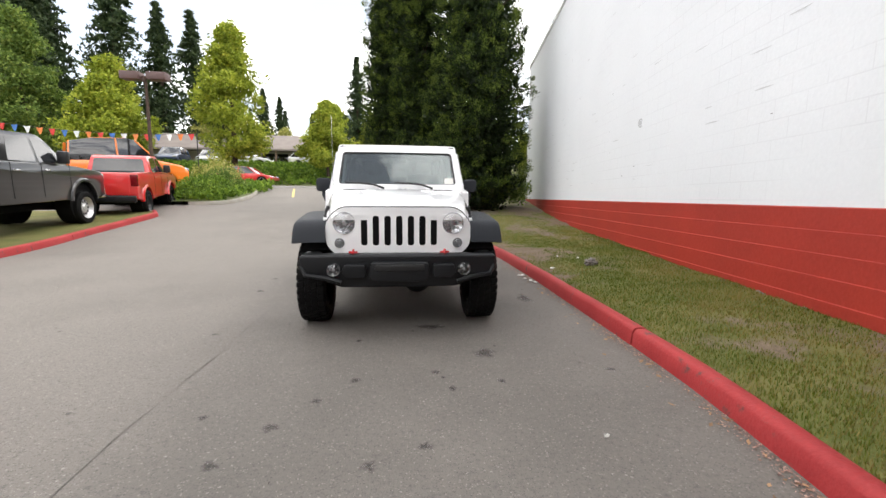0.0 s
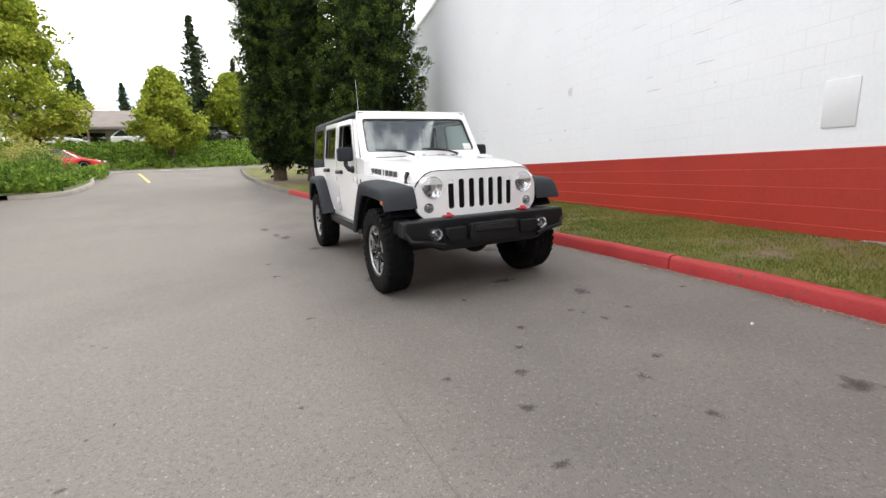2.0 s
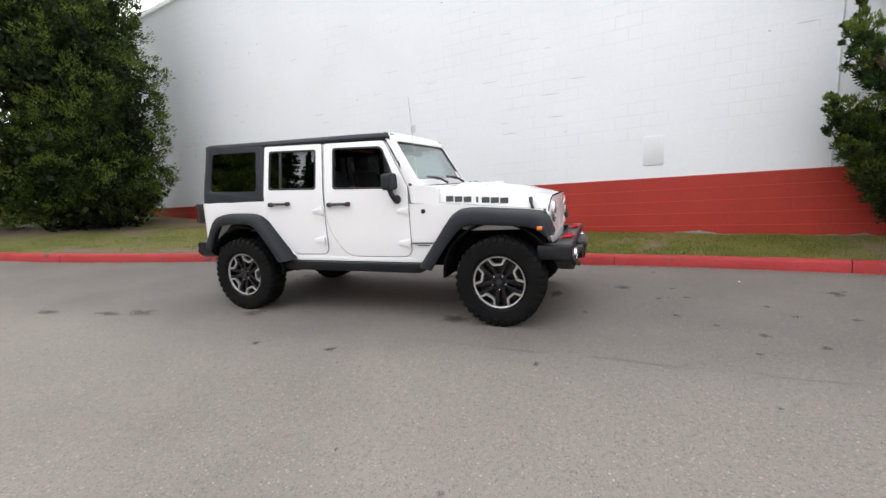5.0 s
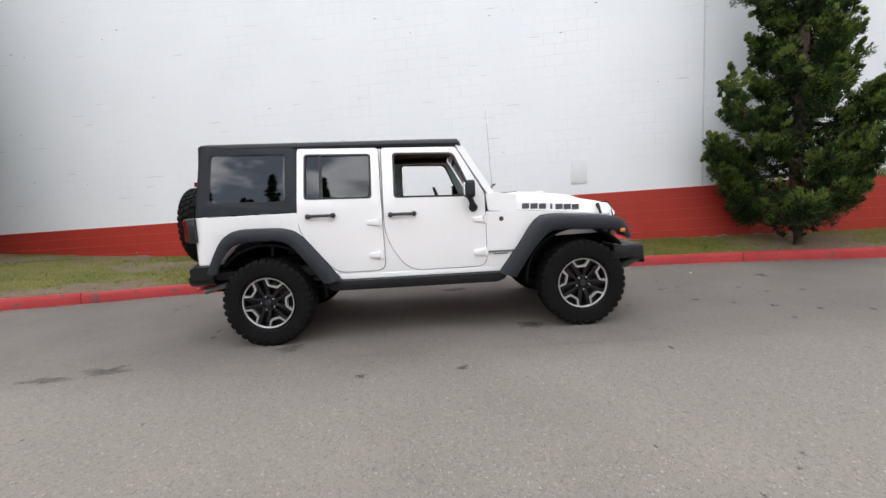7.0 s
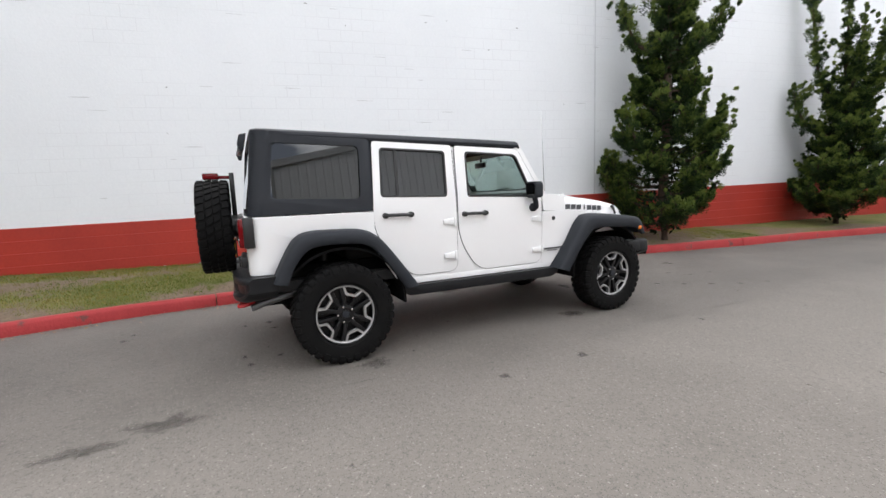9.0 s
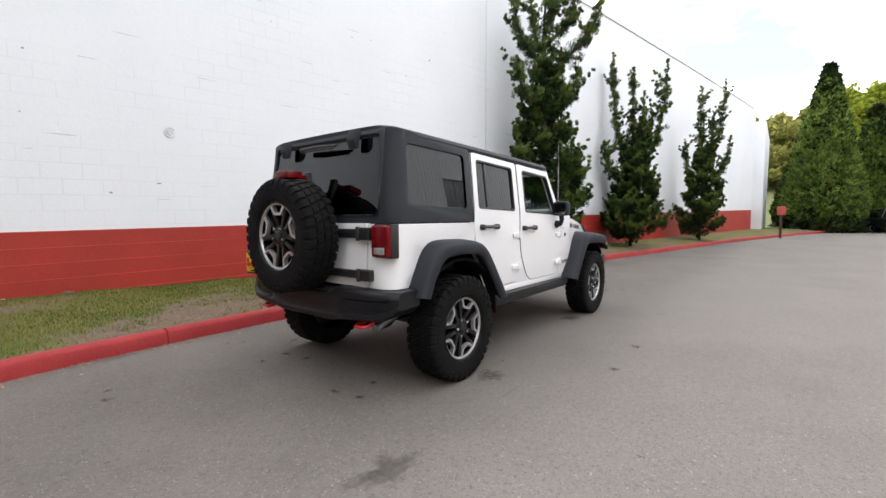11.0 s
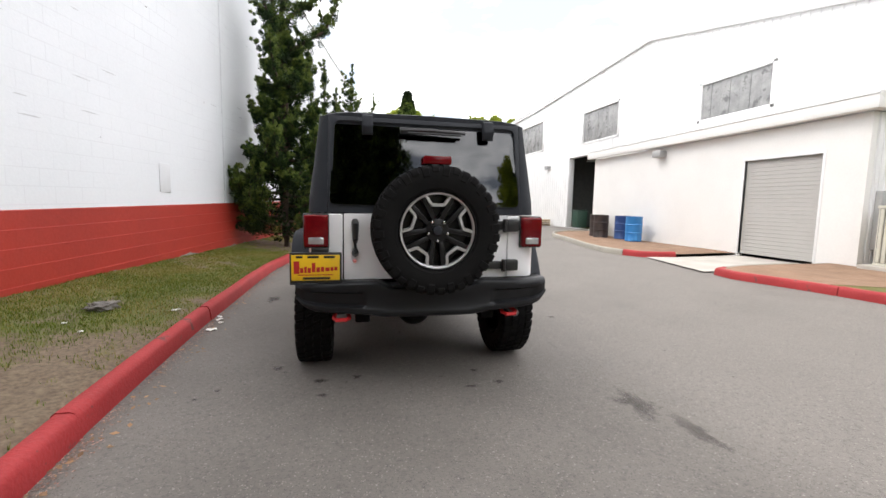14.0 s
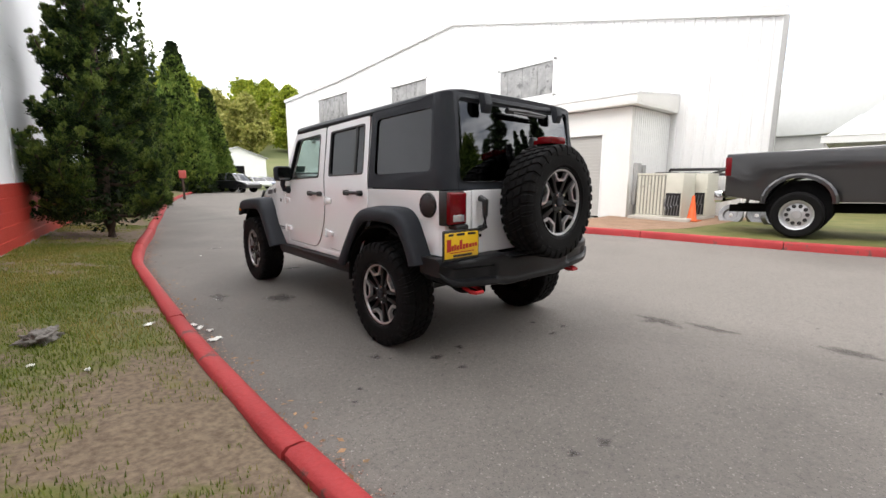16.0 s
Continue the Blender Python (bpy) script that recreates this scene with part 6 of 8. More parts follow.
    # wheels and spare
    for y in (0.0, 2.947):
        for s in (-1, 1):
            add_wheel(car, pose(s * 0.805, y, 0.408, (17 if y else 40) * s, 0, 0 if s < 0 else 180))
    sp = add_wheel(car, pose(0.0, 3.845, 1.13, 0, 0, -90) @ pose(0, 0, 0, 180, 0, 0), "spare_wheel")
    sp.matrix_local = Matrix.Translation((0.0, 3.838, 1.13)) @ Matrix.Rotation(radians(-90), 4, "Z") @ Matrix.Rotation(radians(180), 4, "X")
    bm = bmesh.new()
    cyl(bm, (0, 3.62, 1.13), (0, 3.80, 1.13), 0.1, seg=20)
    box(bm, -0.03, 0.03, 3.66, 3.70, 1.2, 1.6, 0.01)
    part("spare_carrier", bm, M_BLACK, car, "black spare wheel carrier")
    bm = bmesh.new()
    box(bm, -0.088, 0.088, 3.78, 3.905, 1.54, 1.592, 0.01, 2)
    box(bm, -0.02, 0.02, 3.7, 3.8, 1.545, 1.575, 0.005)
    part("high_brake_lamp", bm, M_REDLENS, car, "red high brake lamp")

    # underbody
    bm = bmesh.new()
    for s in (-1, 1):
        box(bm, s * 0.40, s * 0.50, -0.40, 3.6, 0.47, 0.59, 0.01)
    box(bm, -0.62, 0.62, 0.75, 2.4, 0.52, 0.6, 0.01)
    box(bm, -0.6, 0.6, 2.4, 3.58, 0.62, 0.8, 0.01)
    box(bm, -0.3, 0.3, 1.4, 2.2, 0.36, 0.5, 0.03)
    box(bm, -0.58, 0.58, -0.34, 0.7, 0.6, 0.9, 0.02)
    part("chassis", bm, M_DARK, car, "black chassis frame and skid plate")
    for y in (0.0, 2.947):
        bm = bmesh.new()
        cyl(bm, (-0.74, y, 0.41), (0.74, y, 0.41), 0.045, seg=14)
        bmesh.ops.create_uvsphere(bm, u_segments=16, v_segments=10, radius=0.15, matrix=Matrix.Translation((0.18 if y == 0 else 0, y, 0.41)))
        for s in (-1, 1):
            cyl(bm, (s * 0.5, y + 0.12, 0.42), (s * 0.46, y + 0.06, 0.9), 0.035, seg=12)
        part("axle", bm, M_BLACK, car, "black axle with differential")
    bm = bmesh.new()
    tube(bm, [(-0.45, 2.2, 0.5), (-0.5, 2.6, 0.55), (-0.62, 3.3, 0.58), (-0.65, 3.54, 0.53), (-0.66, 3.63, 0.505)], 0.028, 10)
    part("exhaust", bm, M_HUB, car, "steel exhaust tail pipe")

    # interior
    bm = bmesh.new()
    box(bm, -0.74, 0.74, 0.9, 3.5, 0.62, 0.7)
    part("cabin_floor", bm, M_SEAT, car)
    bm = bmesh.new()
    prism(bm, rnd([(0.86, 0.75), (0.86, 1.30), (1.0, 1.33), (1.16, 1.27), (1.2, 1.1), (1.1, 0.8)], 0.04), "x", -0.72, 0.72, 0.02)
    part("dashboard", bm, M_BLACK, car, "black dashboard")
    for s in (-1, 1):
        seat(car, s * 0.37, 1.42, 0.25, "front_seat")
    seat(car, 0, 2.35, 0.6, "rear_seat")
    bm = bmesh.new()
    ringp = [Vector((0.37 + 0.185 * math.cos(k * math.pi / 12), 1.27, 1.23)) + Vector((0, 0.06, 0.175)) * math.sin(k * math.pi / 12) for k in range(24)]
    tube(bm, ringp, 0.016, 8, True)
    cyl(bm, (0.37, 1.14, 1.2), (0.37, 1.27, 1.23), 0.05, 0.06, 12)
    for k in (0, 8, 16):
        tube(bm, [(0.37, 1.265, 1.23), ringp[k + 1]], 0.014, 6)
    part("steering_wheel", bm, M_BLACK, car, "black steering wheel")
    bm = bmesh.new()
    for s in (-1, 1):
        tube(bm, [(s * 0.66, 1.95, 0.7), (s * 0.655, 1.95, 1.6), (s * 0.6, 1.93, 1.76), (s * 0.58, 1.14, 1.74)], 0.032, 8)
        tube(bm, [(s * 0.6, 1.93, 1.76), (s * 0.6, 3.1, 1.74), (s * 0.64, 3.3, 1.2)], 0.032, 8)
    tube(bm, [(-0.6, 1.93, 1.76), (0.6, 1.93, 1.76)], 0.032, 8)
    part("roll_bar", bm, M_BLACK, car, "padded black roll bar")
    bm = bmesh.new()
    box(bm, -0.11, 0.11, 1.1, 1.125, 1.62, 1.68, 0.012)
    cyl(bm, (0, 1.11, 1.67), (0, 1.09, 1.74), 0.01, seg=8)
    part("rear_view_mirror", bm, M_BLACK, car, "interior mirror")
    return car


def hood_w(y):
    return lerp_table([(-0.45, 0.60), (-0.3, 0.635), (0.1, 0.695), (0.58, 0.745)], y)


off_road_car()


# ---- stains, seam and litter on the asphalt ----
M_OIL = surf("oil_stain", (0.055, 0.05, 0.046), (0.085, 0.078, 0.07), 0.6, scale=9, fine=120, bump=0.4, bump_scale=180, world_pos=True)
M_OIL_F = surf("old_stain", (0.085, 0.077, 0.068), (0.12, 0.109, 0.096), 0.75, scale=9, fine=120, bump=0.5, bump_scale=180, world_pos=True)
M_CRACK = surf("seam_filler", (0.10, 0.091, 0.08), (0.16, 0.145, 0.128), 0.8, scale=6, fine=100, bump=0.5, bump_scale=150, world_pos=True)


def soften(m):
    """Lets a stain's rim break up into the asphalt by the mesh's own softness and a fine noise."""
    n, l = m.node_tree.nodes, m.node_tree.links
    at = n.new("ShaderNodeAttribute")
    at.attribute_name = "soft"
    geo = n.new("ShaderNodeNewGeometry")
    nz = n.new("ShaderNodeTexNoise")
    nz.inputs["Scale"].default_value, nz.inputs["Detail"].default_value = 26, 7
    l.new(geo.outputs["Position"], nz.inputs["Vector"])
    ad = n.new("ShaderNodeMath")
    ad.operation = "MULTIPLY_ADD"
    ad.inputs[1].default_value = 1.0
    l.new(at.outputs["Fac"], ad.inputs[0])
    l.new(nz.outputs["Fac"], ad.inputs[2])
    mr = n.new("ShaderNodeMapRange")
    mr.inputs["From Min"].default_value, mr.inputs["From Max"].default_value, mr.inputs["To Max"].default_value = 0.6, 1.35, 0.7
    l.new(ad.outputs[0], mr.inputs["Value"])
    l.new(mr.outputs["Result"], n["Principled BSDF"].inputs["Alpha"])


soften(M_OIL)
soften(M_OIL_F)


def blot(bm, x, y, rx, ry, seed, z=0.004):
    soft = bm.verts.layers.float.get("soft") or bm.verts.layers.float.new("soft")
    rx, ry = rx * 1.25, ry * 1.25
    n = 22
    vs = []
    for k in range(n):
        a = 2 * math.pi * k / n
        f = 0.72 + 0.55 * noise.noise((math.cos(a) * 1.6 + seed * 3.1, math.sin(a) * 1.6, seed))
        px, py = x + rx * f * math.cos(a), y + ry * f * math.sin(a)
        vs.append(bm.verts.new((px, py, rise(py) + z)))
    c = bm.verts.new((x, y, rise(y) + z))
    c[soft] = 1.0
    for k in range(n):
        bm.faces.new((c, vs[k], vs[(k + 1) % n]))


BIG = [(1.55, 0.63, 0.13, 0.22), (1.02, 1.1, 0.22, 0.2), (0.71, -3.03, 0.14, 0.1), (0.7, -1.08, 0.12, 0.13), (0.31, -0.37, 0.2, 0.12), (-0.77, 0.48, 0.14, 0.2)]
OLD = [(-1.29, 4.17, 0.15, 0.26), (-1.42, 4.55, 0.09, 0.22), (-1.57, 5.44, 0.1, 0.28), (-1.0, 2.75, 0.15, 0.2)]
DROPS = [(0.13, -2.3), (-0.5, -1.76), (-0.33, -0.71), (-0.14, -2.43), (-0.69, -2.05), (-0.88, -2.36), (-1.1, -1.91), (-0.29, -1.49), (0.36, -1.67),
         (0.71, -1.59), (1.56, -1.46), (-1.02, -2.76), (-0.16, -2.83), (-1.62, -0.43), (-1.73, 1.24), (0.8, -3.13), (-0.4, 3.43), (-0.52, 3.67),
         (-0.3, 3.71), (0.5, 3.41), (0.73, 3.69), (0.81, 4.79), (1.0, 4.73), (1.09, 3.15), (0.76, 3.44), (0.28, -1.41), (-1.76, 2.0)]
for k, (x, y, a, b) in enumerate(BIG):
    bm = bmesh.new()
    blot(bm, x, y, a, b, k)
    single("oil_stain", bm, M_OIL, "dark oil stain on the asphalt", "stain", "oil stains", kind="structure")
for k, (x, y, a, b) in enumerate(OLD):
    bm = bmesh.new()
    blot(bm, x, y, a, b, k + 20)
    single("old_stain", bm, M_OIL_F, "faded grey stain on the asphalt", "stain", "old stains", kind="structure")
bm = bmesh.new()
rs = random.Random(12)
for k, (x, y) in enumerate(DROPS):
    blot(bm, x, y, rs.uniform(0.035, 0.075), rs.uniform(0.035, 0.065), k + 40)
for k in range(110):
    y = rs.uniform(-5, 9)
    blot(bm, rs.uniform(-6, 1.8), y, rs.uniform(0.008, 0.03), rs.uniform(0.008, 0.03), k + 90)
single("oil_drops", bm, M_OIL, "small dark oil drops scattered over the lane", "stain", kind="stuff")
bm = bmesh.new()
seam = smooth_line([(-1.47, -6.5, 0), (-1.46, -2.6, 0), (-1.41, -0.8, 0), (-1.33, 1.3, 0), (-1.3, 3.1, 0), (-1.26, 4.6, 0), (-1.3, 7, 0), (-1.8, 10, 0), (-2.6, 14, 0)], 0.12)
rows = []
for p in seam:
    w = max(0.0004, 0.0025 + 0.009 * noise.noise((p.y * 2.2, 0, 5)))
    o = 0.035 * noise.noise((p.y * 1.7, 2, 9))
    rows.append([bm.verts.new((p.x + o - w, p.y, rise(p.y) + 0.003)), bm.verts.new((p.x + o + w, p.y, rise(p.y) + 0.003))])
for a, b in zip(rows, rows[1:]):
    bm.faces.new((a[0], a[1], b[1], b[0]))
single("lane_seam", bm, M_CRACK, "long dark paving seam along the lane", "seam", kind="structure")
M_LINE = surf("worn_yellow_line", (0.62, 0.50, 0.16), (0.45, 0.38, 0.16), 0.8, scale=4, fine=60, world_pos=True)
for y0, y1, x0, x1 in ((17.8, 23.4, -5.1, -6.3),):
    bm = bmesh.new()
    n = 12
    rows = []
    for i in range(n + 1):
        y, x = y0 + (y1 - y0) * i / n, x0 + (x1 - x0) * i / n
        rows.append([bm.verts.new((x - 0.06, y, rise(y) + 0.02)), bm.verts.new((x + 0.06, y, rise(y) + 0.02))])
    for a, b in zip(rows, rows[1:]):
        bm.faces.new((a[0], a[1], b[1], b[0]))
    single("lane_line", bm, M_LINE, "worn yellow lane line up the slope", "road marking", kind="structure")
bm = bmesh.new()
box(bm, -9.5, -3.0, 24.6, 24.9, 1.4, rise(24.75) + 0.03)
single("stop_line", bm, surf("worn_white_line", (0.62, 0.62, 0.6), (0.5, 0.5, 0.48), 0.8, scale=4, fine=60), "worn white line at the street", "road marking", kind="structure")

bm = bmesh.new()
for k in range(420):
    y = rs.uniform(-9, 8.5)
    x = kerb_x(y) - abs(rs.gauss(0, 0.11)) - 0.01
    a, s = rs.uniform(0, 6.28), rs.uniform(0.008, 0.028)
    c = Vector((x, y, rise(y) + 0.006))
    d, e = Vector((math.cos(a), math.sin(a), rs.uniform(-0.1, 0.35))) * s, Vector((-math.sin(a), math.cos(a), rs.uniform(-0.1, 0.3))) * s * 0.55
    bm.faces.new([bm.verts.new(c + q) for q in (d, e, -d, -e)])
single("dead_leaves", bm, surf("dead_leaf", (0.22, 0.12, 0.06), (0.35, 0.22, 0.12), 0.9, isl=0.5), "dead leaves and chips in the gutter", "litter", kind="stuff")


def paper(x, y, z, s, a, seed):
    """A crumpled scrap of paper."""
    bm = bmesh.new()
    n = 5
    g = [[bm.verts.new(((i / n - 0.5) * s * 0.75, (j / n - 0.5) * s * 0.45, 0.01 + 0.016 * noise.noise((i * 0.9, j * 0.9, seed)))) for i in range(n + 1)] for j in range(n + 1)]
    for j in range(n):
        for i in range(n):
            bm.faces.new((g[j][i], g[j][i + 1], g[j + 1][i + 1], g[j + 1][i]))
    r = bmesh.ops.extrude_face_region(bm, geom=bm.faces[:])
    for e in r["geom"]:
        if isinstance(e, bmesh.types.BMVert):
            e.co.z += 0.003
    return single("paper_scrap", bm, M_PAPER, "crumpled white paper scrap by the kerb", "litter", "paper scraps", m=pose(x, y, z, 0, 0, a))


for k, (x, y, s, a) in enumerate(((1.9, 2.0, 0.13, 20), (1.93, 1.62, 0.1, 70), (1.88, 1.75, 0.07, 10), (1.96, 1.5, 0.09, 120))):
    paper(x, y, 0.004, s, a, k)
for k, (x, y, s, a) in enumerate(((2.3, 1.75, 0.1, 40), (2.7, 2.6, 0.05, 80), (2.95, 2.35, 0.05, 10))):
    paper(x, y, lawn_z(min(1, (x - kerb_x(y) - 0.14) / 1.9), x, y) + 0.01, s, a, k + 9)
paper(1.1, -2.31, 0.004, 0.035, 30, 30)
bm = bmesh.new()
bmesh.ops.create_icosphere(bm, subdivisions=4, radius=1)
for v in bm.verts:
    k = 0.85 + 0.5 * noise.noise(v.co * 1.8) + 0.45 * noise.noise(v.co * 4.5) + 0.3 * noise.noise(Vector((v.co.x * 3, v.co.y * 14, v.co.z * 14)))
    v.co = Vector((v.co.x * 0.15 * k, v.co.y * 0.085 * k, v.co.z * 0.06 * k))
single("wood_chunk", bm, surf("weathered_wood", (0.11, 0.1, 0.09), (0.24, 0.22, 0.2), 0.95, scale=20, fine=120, bump=1, bump_scale=60), "grey weathered root chunk lying on the lawn", "wood", m=pose(2.93, 1.83, lawn_z(0.42, 2.93, 1.83) + 0.03, 0, 0, 60))

# wall details: seam, chips and a ring mark
bm = bmesh.new()
ys = -3.9
box(bm, wall_x(ys) - 0.012, wall_x(ys) + 0.01, ys - 0.012, ys + 0.012, band_top(ys), 7.85, 0.003)
single("wall_joint", bm, surf("joint_filler", (0.68, 0.70, 0.73), None, 0.8), "vertical filled joint in the wall", "joint", kind="structure")
M_CHIP = surf("bare_chip", (0.48, 0.47, 0.46), (0.60, 0.58, 0.56), 0.9, scale=20, fine=120)
M_SCUFF = surf("scuffed_paint", (0.52, 0.53, 0.55), (0.62, 0.63, 0.65), 0.8, scale=10, fine=120)


def wall_marks(name, mat, count, ya, yb, zf, size, label, out, seed):
    bm = bmesh.new()
    rq = random.Random(seed)
    for k in range(count):
        y = rq.uniform(ya, yb)
        z = zf(rq, y)
        w, h = size(rq)
        x = wall_x(y) - out
        n = 9
        vs = []
        for i in range(n):
            a = 2 * math.pi * i / n
            f = 0.7 + 0.5 * rq.random()
            dy = w * f * math.cos(a)
            vs.append(bm.verts.new((x + WALL_B * dy, y + dy, z + h * f * math.sin(a))))
        bm.faces.new(vs)
    return single(name, bm, mat, label, "wall mark", kind="stuff")


wall_marks("base_chips", M_CHIP, 150, -5, 12, lambda r, y: 0.27 + rise(y) + abs(r.gauss(0, 0.02)) - 0.01, lambda r: (r.uniform(0.008, 0.03), r.uniform(0.004, 0.012)), "pale flaked spots along the wall foot", 0.007, 5)
wall_marks("wall_scuffs", M_SCUFF, 70, -8, 12, lambda r, y: r.choice([1.58 + 0.2032 * r.randint(0, 24)]) - 0.0155 * y, lambda r: (r.uniform(0.04, 0.22), r.uniform(0.003, 0.009)), "thin scuffed lines in the white paint", 0.004, 6)
wall_marks("wall_nicks", surf("dark_nick", (0.25, 0.25, 0.26), (0.33, 0.33, 0.34), 0.8), 26, -6, 12, lambda r, y: r.uniform(1.5, 5.5), lambda r: (r.uniform(0.008, 0.03), r.uniform(0.005, 0.014)), "small dark nicks in the white wall", 0.005, 7)
bm = bmesh.new()
lathe(bm, [(0.055, 0.0), (0.06, 0.006), (0.075, 0.006), (0.08, 0.0)], 24, Matrix.Translation((wall_x(3.05) - 0.002, 3.05, 2.5)) @ Matrix.Rotation(radians(-90), 4, "Y"))
cyl(bm, (wall_x(3.05), 3.05, 2.5), (wall_x(3.05) - 0.01, 3.05, 2.5), 0.04, seg=16)
single("wall_patch", bm, M_SCUFF, "round scuffed patch with a ring on the wall", "wall mark", kind="structure")


# ---- vehicles ----
def small_wheel(parent, x, y, z, r, w, s, mat, holes=5):
    wh = new("wheel")
    wh.parent = parent
    wh.matrix_local = Matrix.Translation((x, y, z))
    turn = Matrix.Rotation(radians(90 * s), 4, "Y")
    bm = bmesh.new()
    h = w / 2
    lathe(bm, [(r * 0.62, h * 0.85), (r * 0.7, h), (r * 0.9, h), (r * 0.985, h * 0.75), (r, 0.0), (r * 0.985, -h * 0.75), (r * 0.9, -h), (r * 0.6, -h)], 36, turn)
    part("tyre", bm, M_RUBBER, wh, "black tyre")
    bm = bmesh.new()
    lathe(bm, [(0.0, h * 0.55), (r * 0.16, h * 0.55), (r * 0.2, h * 0.4), (r * 0.5, h * 0.25), (r * 0.58, h * 0.8), (r * 0.64, h * 0.95), (r * 0.63, h * 0.6), (r * 0.6, -h)], 36, turn)
    part("rim", bm, mat, wh, "bright wheel rim")
    bm = bmesh.new()
    for k in range(holes):
        a = 2 * math.pi * k / holes
        c = Vector((0, r * 0.38 * math.cos(a), r * 0.38 * math.sin(a)))
        cyl(bm, c + Vector((s * h * 0.28, 0, 0)), c + Vector((s * h * 0.36, 0, 0)), r * (0.085 if holes > 6 else 0.13), seg=10)
    part("rim_holes", bm, M_BLACK, wh)
    return wh


def arch_line(yc, r, zb, n=9):
    """Points of a wheel arch from front to back, along a body's lower edge."""
    return [(yc - r * math.cos(math.pi * k / n), zb + (r * 0.92) * math.sin(math.pi * k / n)) for k in range(n + 1)]


def pickup(name, label, m, paint, wb=3.55, dually=False, chrome=True, tail=1.18, group="", lift=0.0):
    """A crew-cab pickup: front towards -y, front axle at the origin."""
    t = thing(name, label, "pickup truck", group, m)
    e = wb + tail
    zb = 0.50
    low = [(-0.92, zb + 0.05)] + arch_line(0, 0.50, zb) + arch_line(wb, 0.50, zb) + [(e, 0.62), (e, 1.42), (2.62, 1.42), (2.60, 1.36), (0.42, 1.30), (-0.2, 1.24), (-0.82, 1.17), (-0.93, 1.0)]
    bm = bmesh.new()
    prism(bm, low, "x", -0.98, 0.98, 0.035, 2)
    part("body", bm, paint, t, "painted lower body")
    bm = bmesh.new()
    cab = rnd([(0.42, 1.27), (1.02, 1.86), (1.22, 1.95), (2.2, 1.95), (2.42, 1.88), (2.58, 1.30)], [0.02, 0.1, 0.1, 0.1, 0.1, 0.02], 4)
    t2 = bmesh.new()
    prism(t2, cab, "x", -0.93, 0.93, 0.03, 2)
    for v in t2.verts:
        v.co.x *= 1 - 0.17 * max(0, (v.co.z - 1.3) / 0.65)
    join(bm, t2)
    part("cab", bm, paint, t, "crew cab")
    xw = lambda z: 0.93 * (1 - 0.17 * max(0, (z - 1.3) / 0.65))
    for s in (-1, 1):
        for q in ([(0.62, 1.36), (1.08, 1.82), (1.42, 1.87), (1.42, 1.36)], [(1.5, 1.36), (1.5, 1.87), (2.14, 1.86), (2.3, 1.38)]):
            bm = bmesh.new()
            panel(bm, rnd(q, 0.04), [], lambda u, v, d, s=s: (s * (xw(v) + 0.004 - d), u, v), 0.012, bev=0)
            part("side_window", bm, M_CARGLASS, t, "dark side window")
        for y in (1.46, 2.36, 0.5):
            bm = bmesh.new()
            box(bm, s * 0.972, s * 0.986, y - 0.006, y + 0.006, 0.62, 1.34)
            part("door_gap", bm, M_BLACK, t)
        for y in (1.3, 2.22):
            bm = bmesh.new()
            box(bm, s * 0.975, s * 1.005, y - 0.1, y + 0.1, 1.17, 1.2, 0.01)
            part("door_handle", bm, M_CHROME if chrome else paint, t, "door handle")
        bm = bmesh.new()
        box(bm, s * 0.93, s * 1.16, 0.72, 0.86, 1.33, 1.62, 0.04)
        part("mirror", bm, M_BLACK, t, "tall black mirror")
        for yc in (0.0, wb):
            bm = bmesh.new()
            wid = 1.12 if (dually and yc) else 1.01
            ao, ai = arch_line(yc, 0.58, zb - 0.02, 14), arch_line(yc, 0.49, zb - 0.02, 14)
            loft(bm, [[(s * 0.9, a[0], a[1] + 0.01), (s * (wid - 0.03), a[0], a[1]), (s * wid, a[0] * 0.6 + b[0] * 0.4, a[1] * 0.6 + b[1] * 0.4), (s * wid, b[0], b[1]), (s * 0.9, b[0], b[1])] for a, b in zip(ao, ai)])
            part("wheel_flare", bm, paint, t, "bulged wheel flare")
            bm = bmesh.new()
            cyl(bm, (s * 0.55, yc, 0.52), (s * 0.9, yc, 0.52), 0.5, seg=24)
            part("arch_liner", bm, M_DARK, t)
            small_wheel(t, s * ((1.0 if dually and yc else 0.88)), yc, 0.41, 0.41, 0.26, s, M_ALU if chrome else M_RIMBLK, 10 if dually else 5)
        bm = bmesh.new()
        box(bm, s * 0.80, s * 0.992, e - 0.10, e + 0.015, 1.0, 1.36, 0.02)
        part("tail_lamp", bm, M_REDLENS, t, "red tail lamp")
        bm = bmesh.new()
        box(bm, s * 0.60, s * 0.975, -0.955, -0.8, 0.92, 1.12, 0.03)
        part("headlight", bm, M_CLEARLENS, t, "clear headlight")
    for q, nm in (([(-0.8, 1.34), (0.8, 1.34), (0.72, 1.86), (-0.72, 1.86)], "windscreen"), ([(-0.76, 1.4), (0.76, 1.4), (0.7, 1.84), (-0.7, 1.84)], "rear_window")):
        bm = bmesh.new()
        if nm == "windscreen":
            fm = lambda u, v, d: (u, 0.425 + (v - 1.27) * 1.02 - 0.012 + d, v + 0.012)
        else:
            fm = lambda u, v, d: (u, 2.585 - (v - 1.3) * 0.28 + 0.012 - d, v)
        panel(bm, rnd(q, 0.05), [], fm, 0.01, bev=0)
        part(nm, bm, M_CARGLASS, t, "dark window")
    # Near-black slab over the solid body, standing for the bed's shaded hollow.
    bm = bmesh.new()
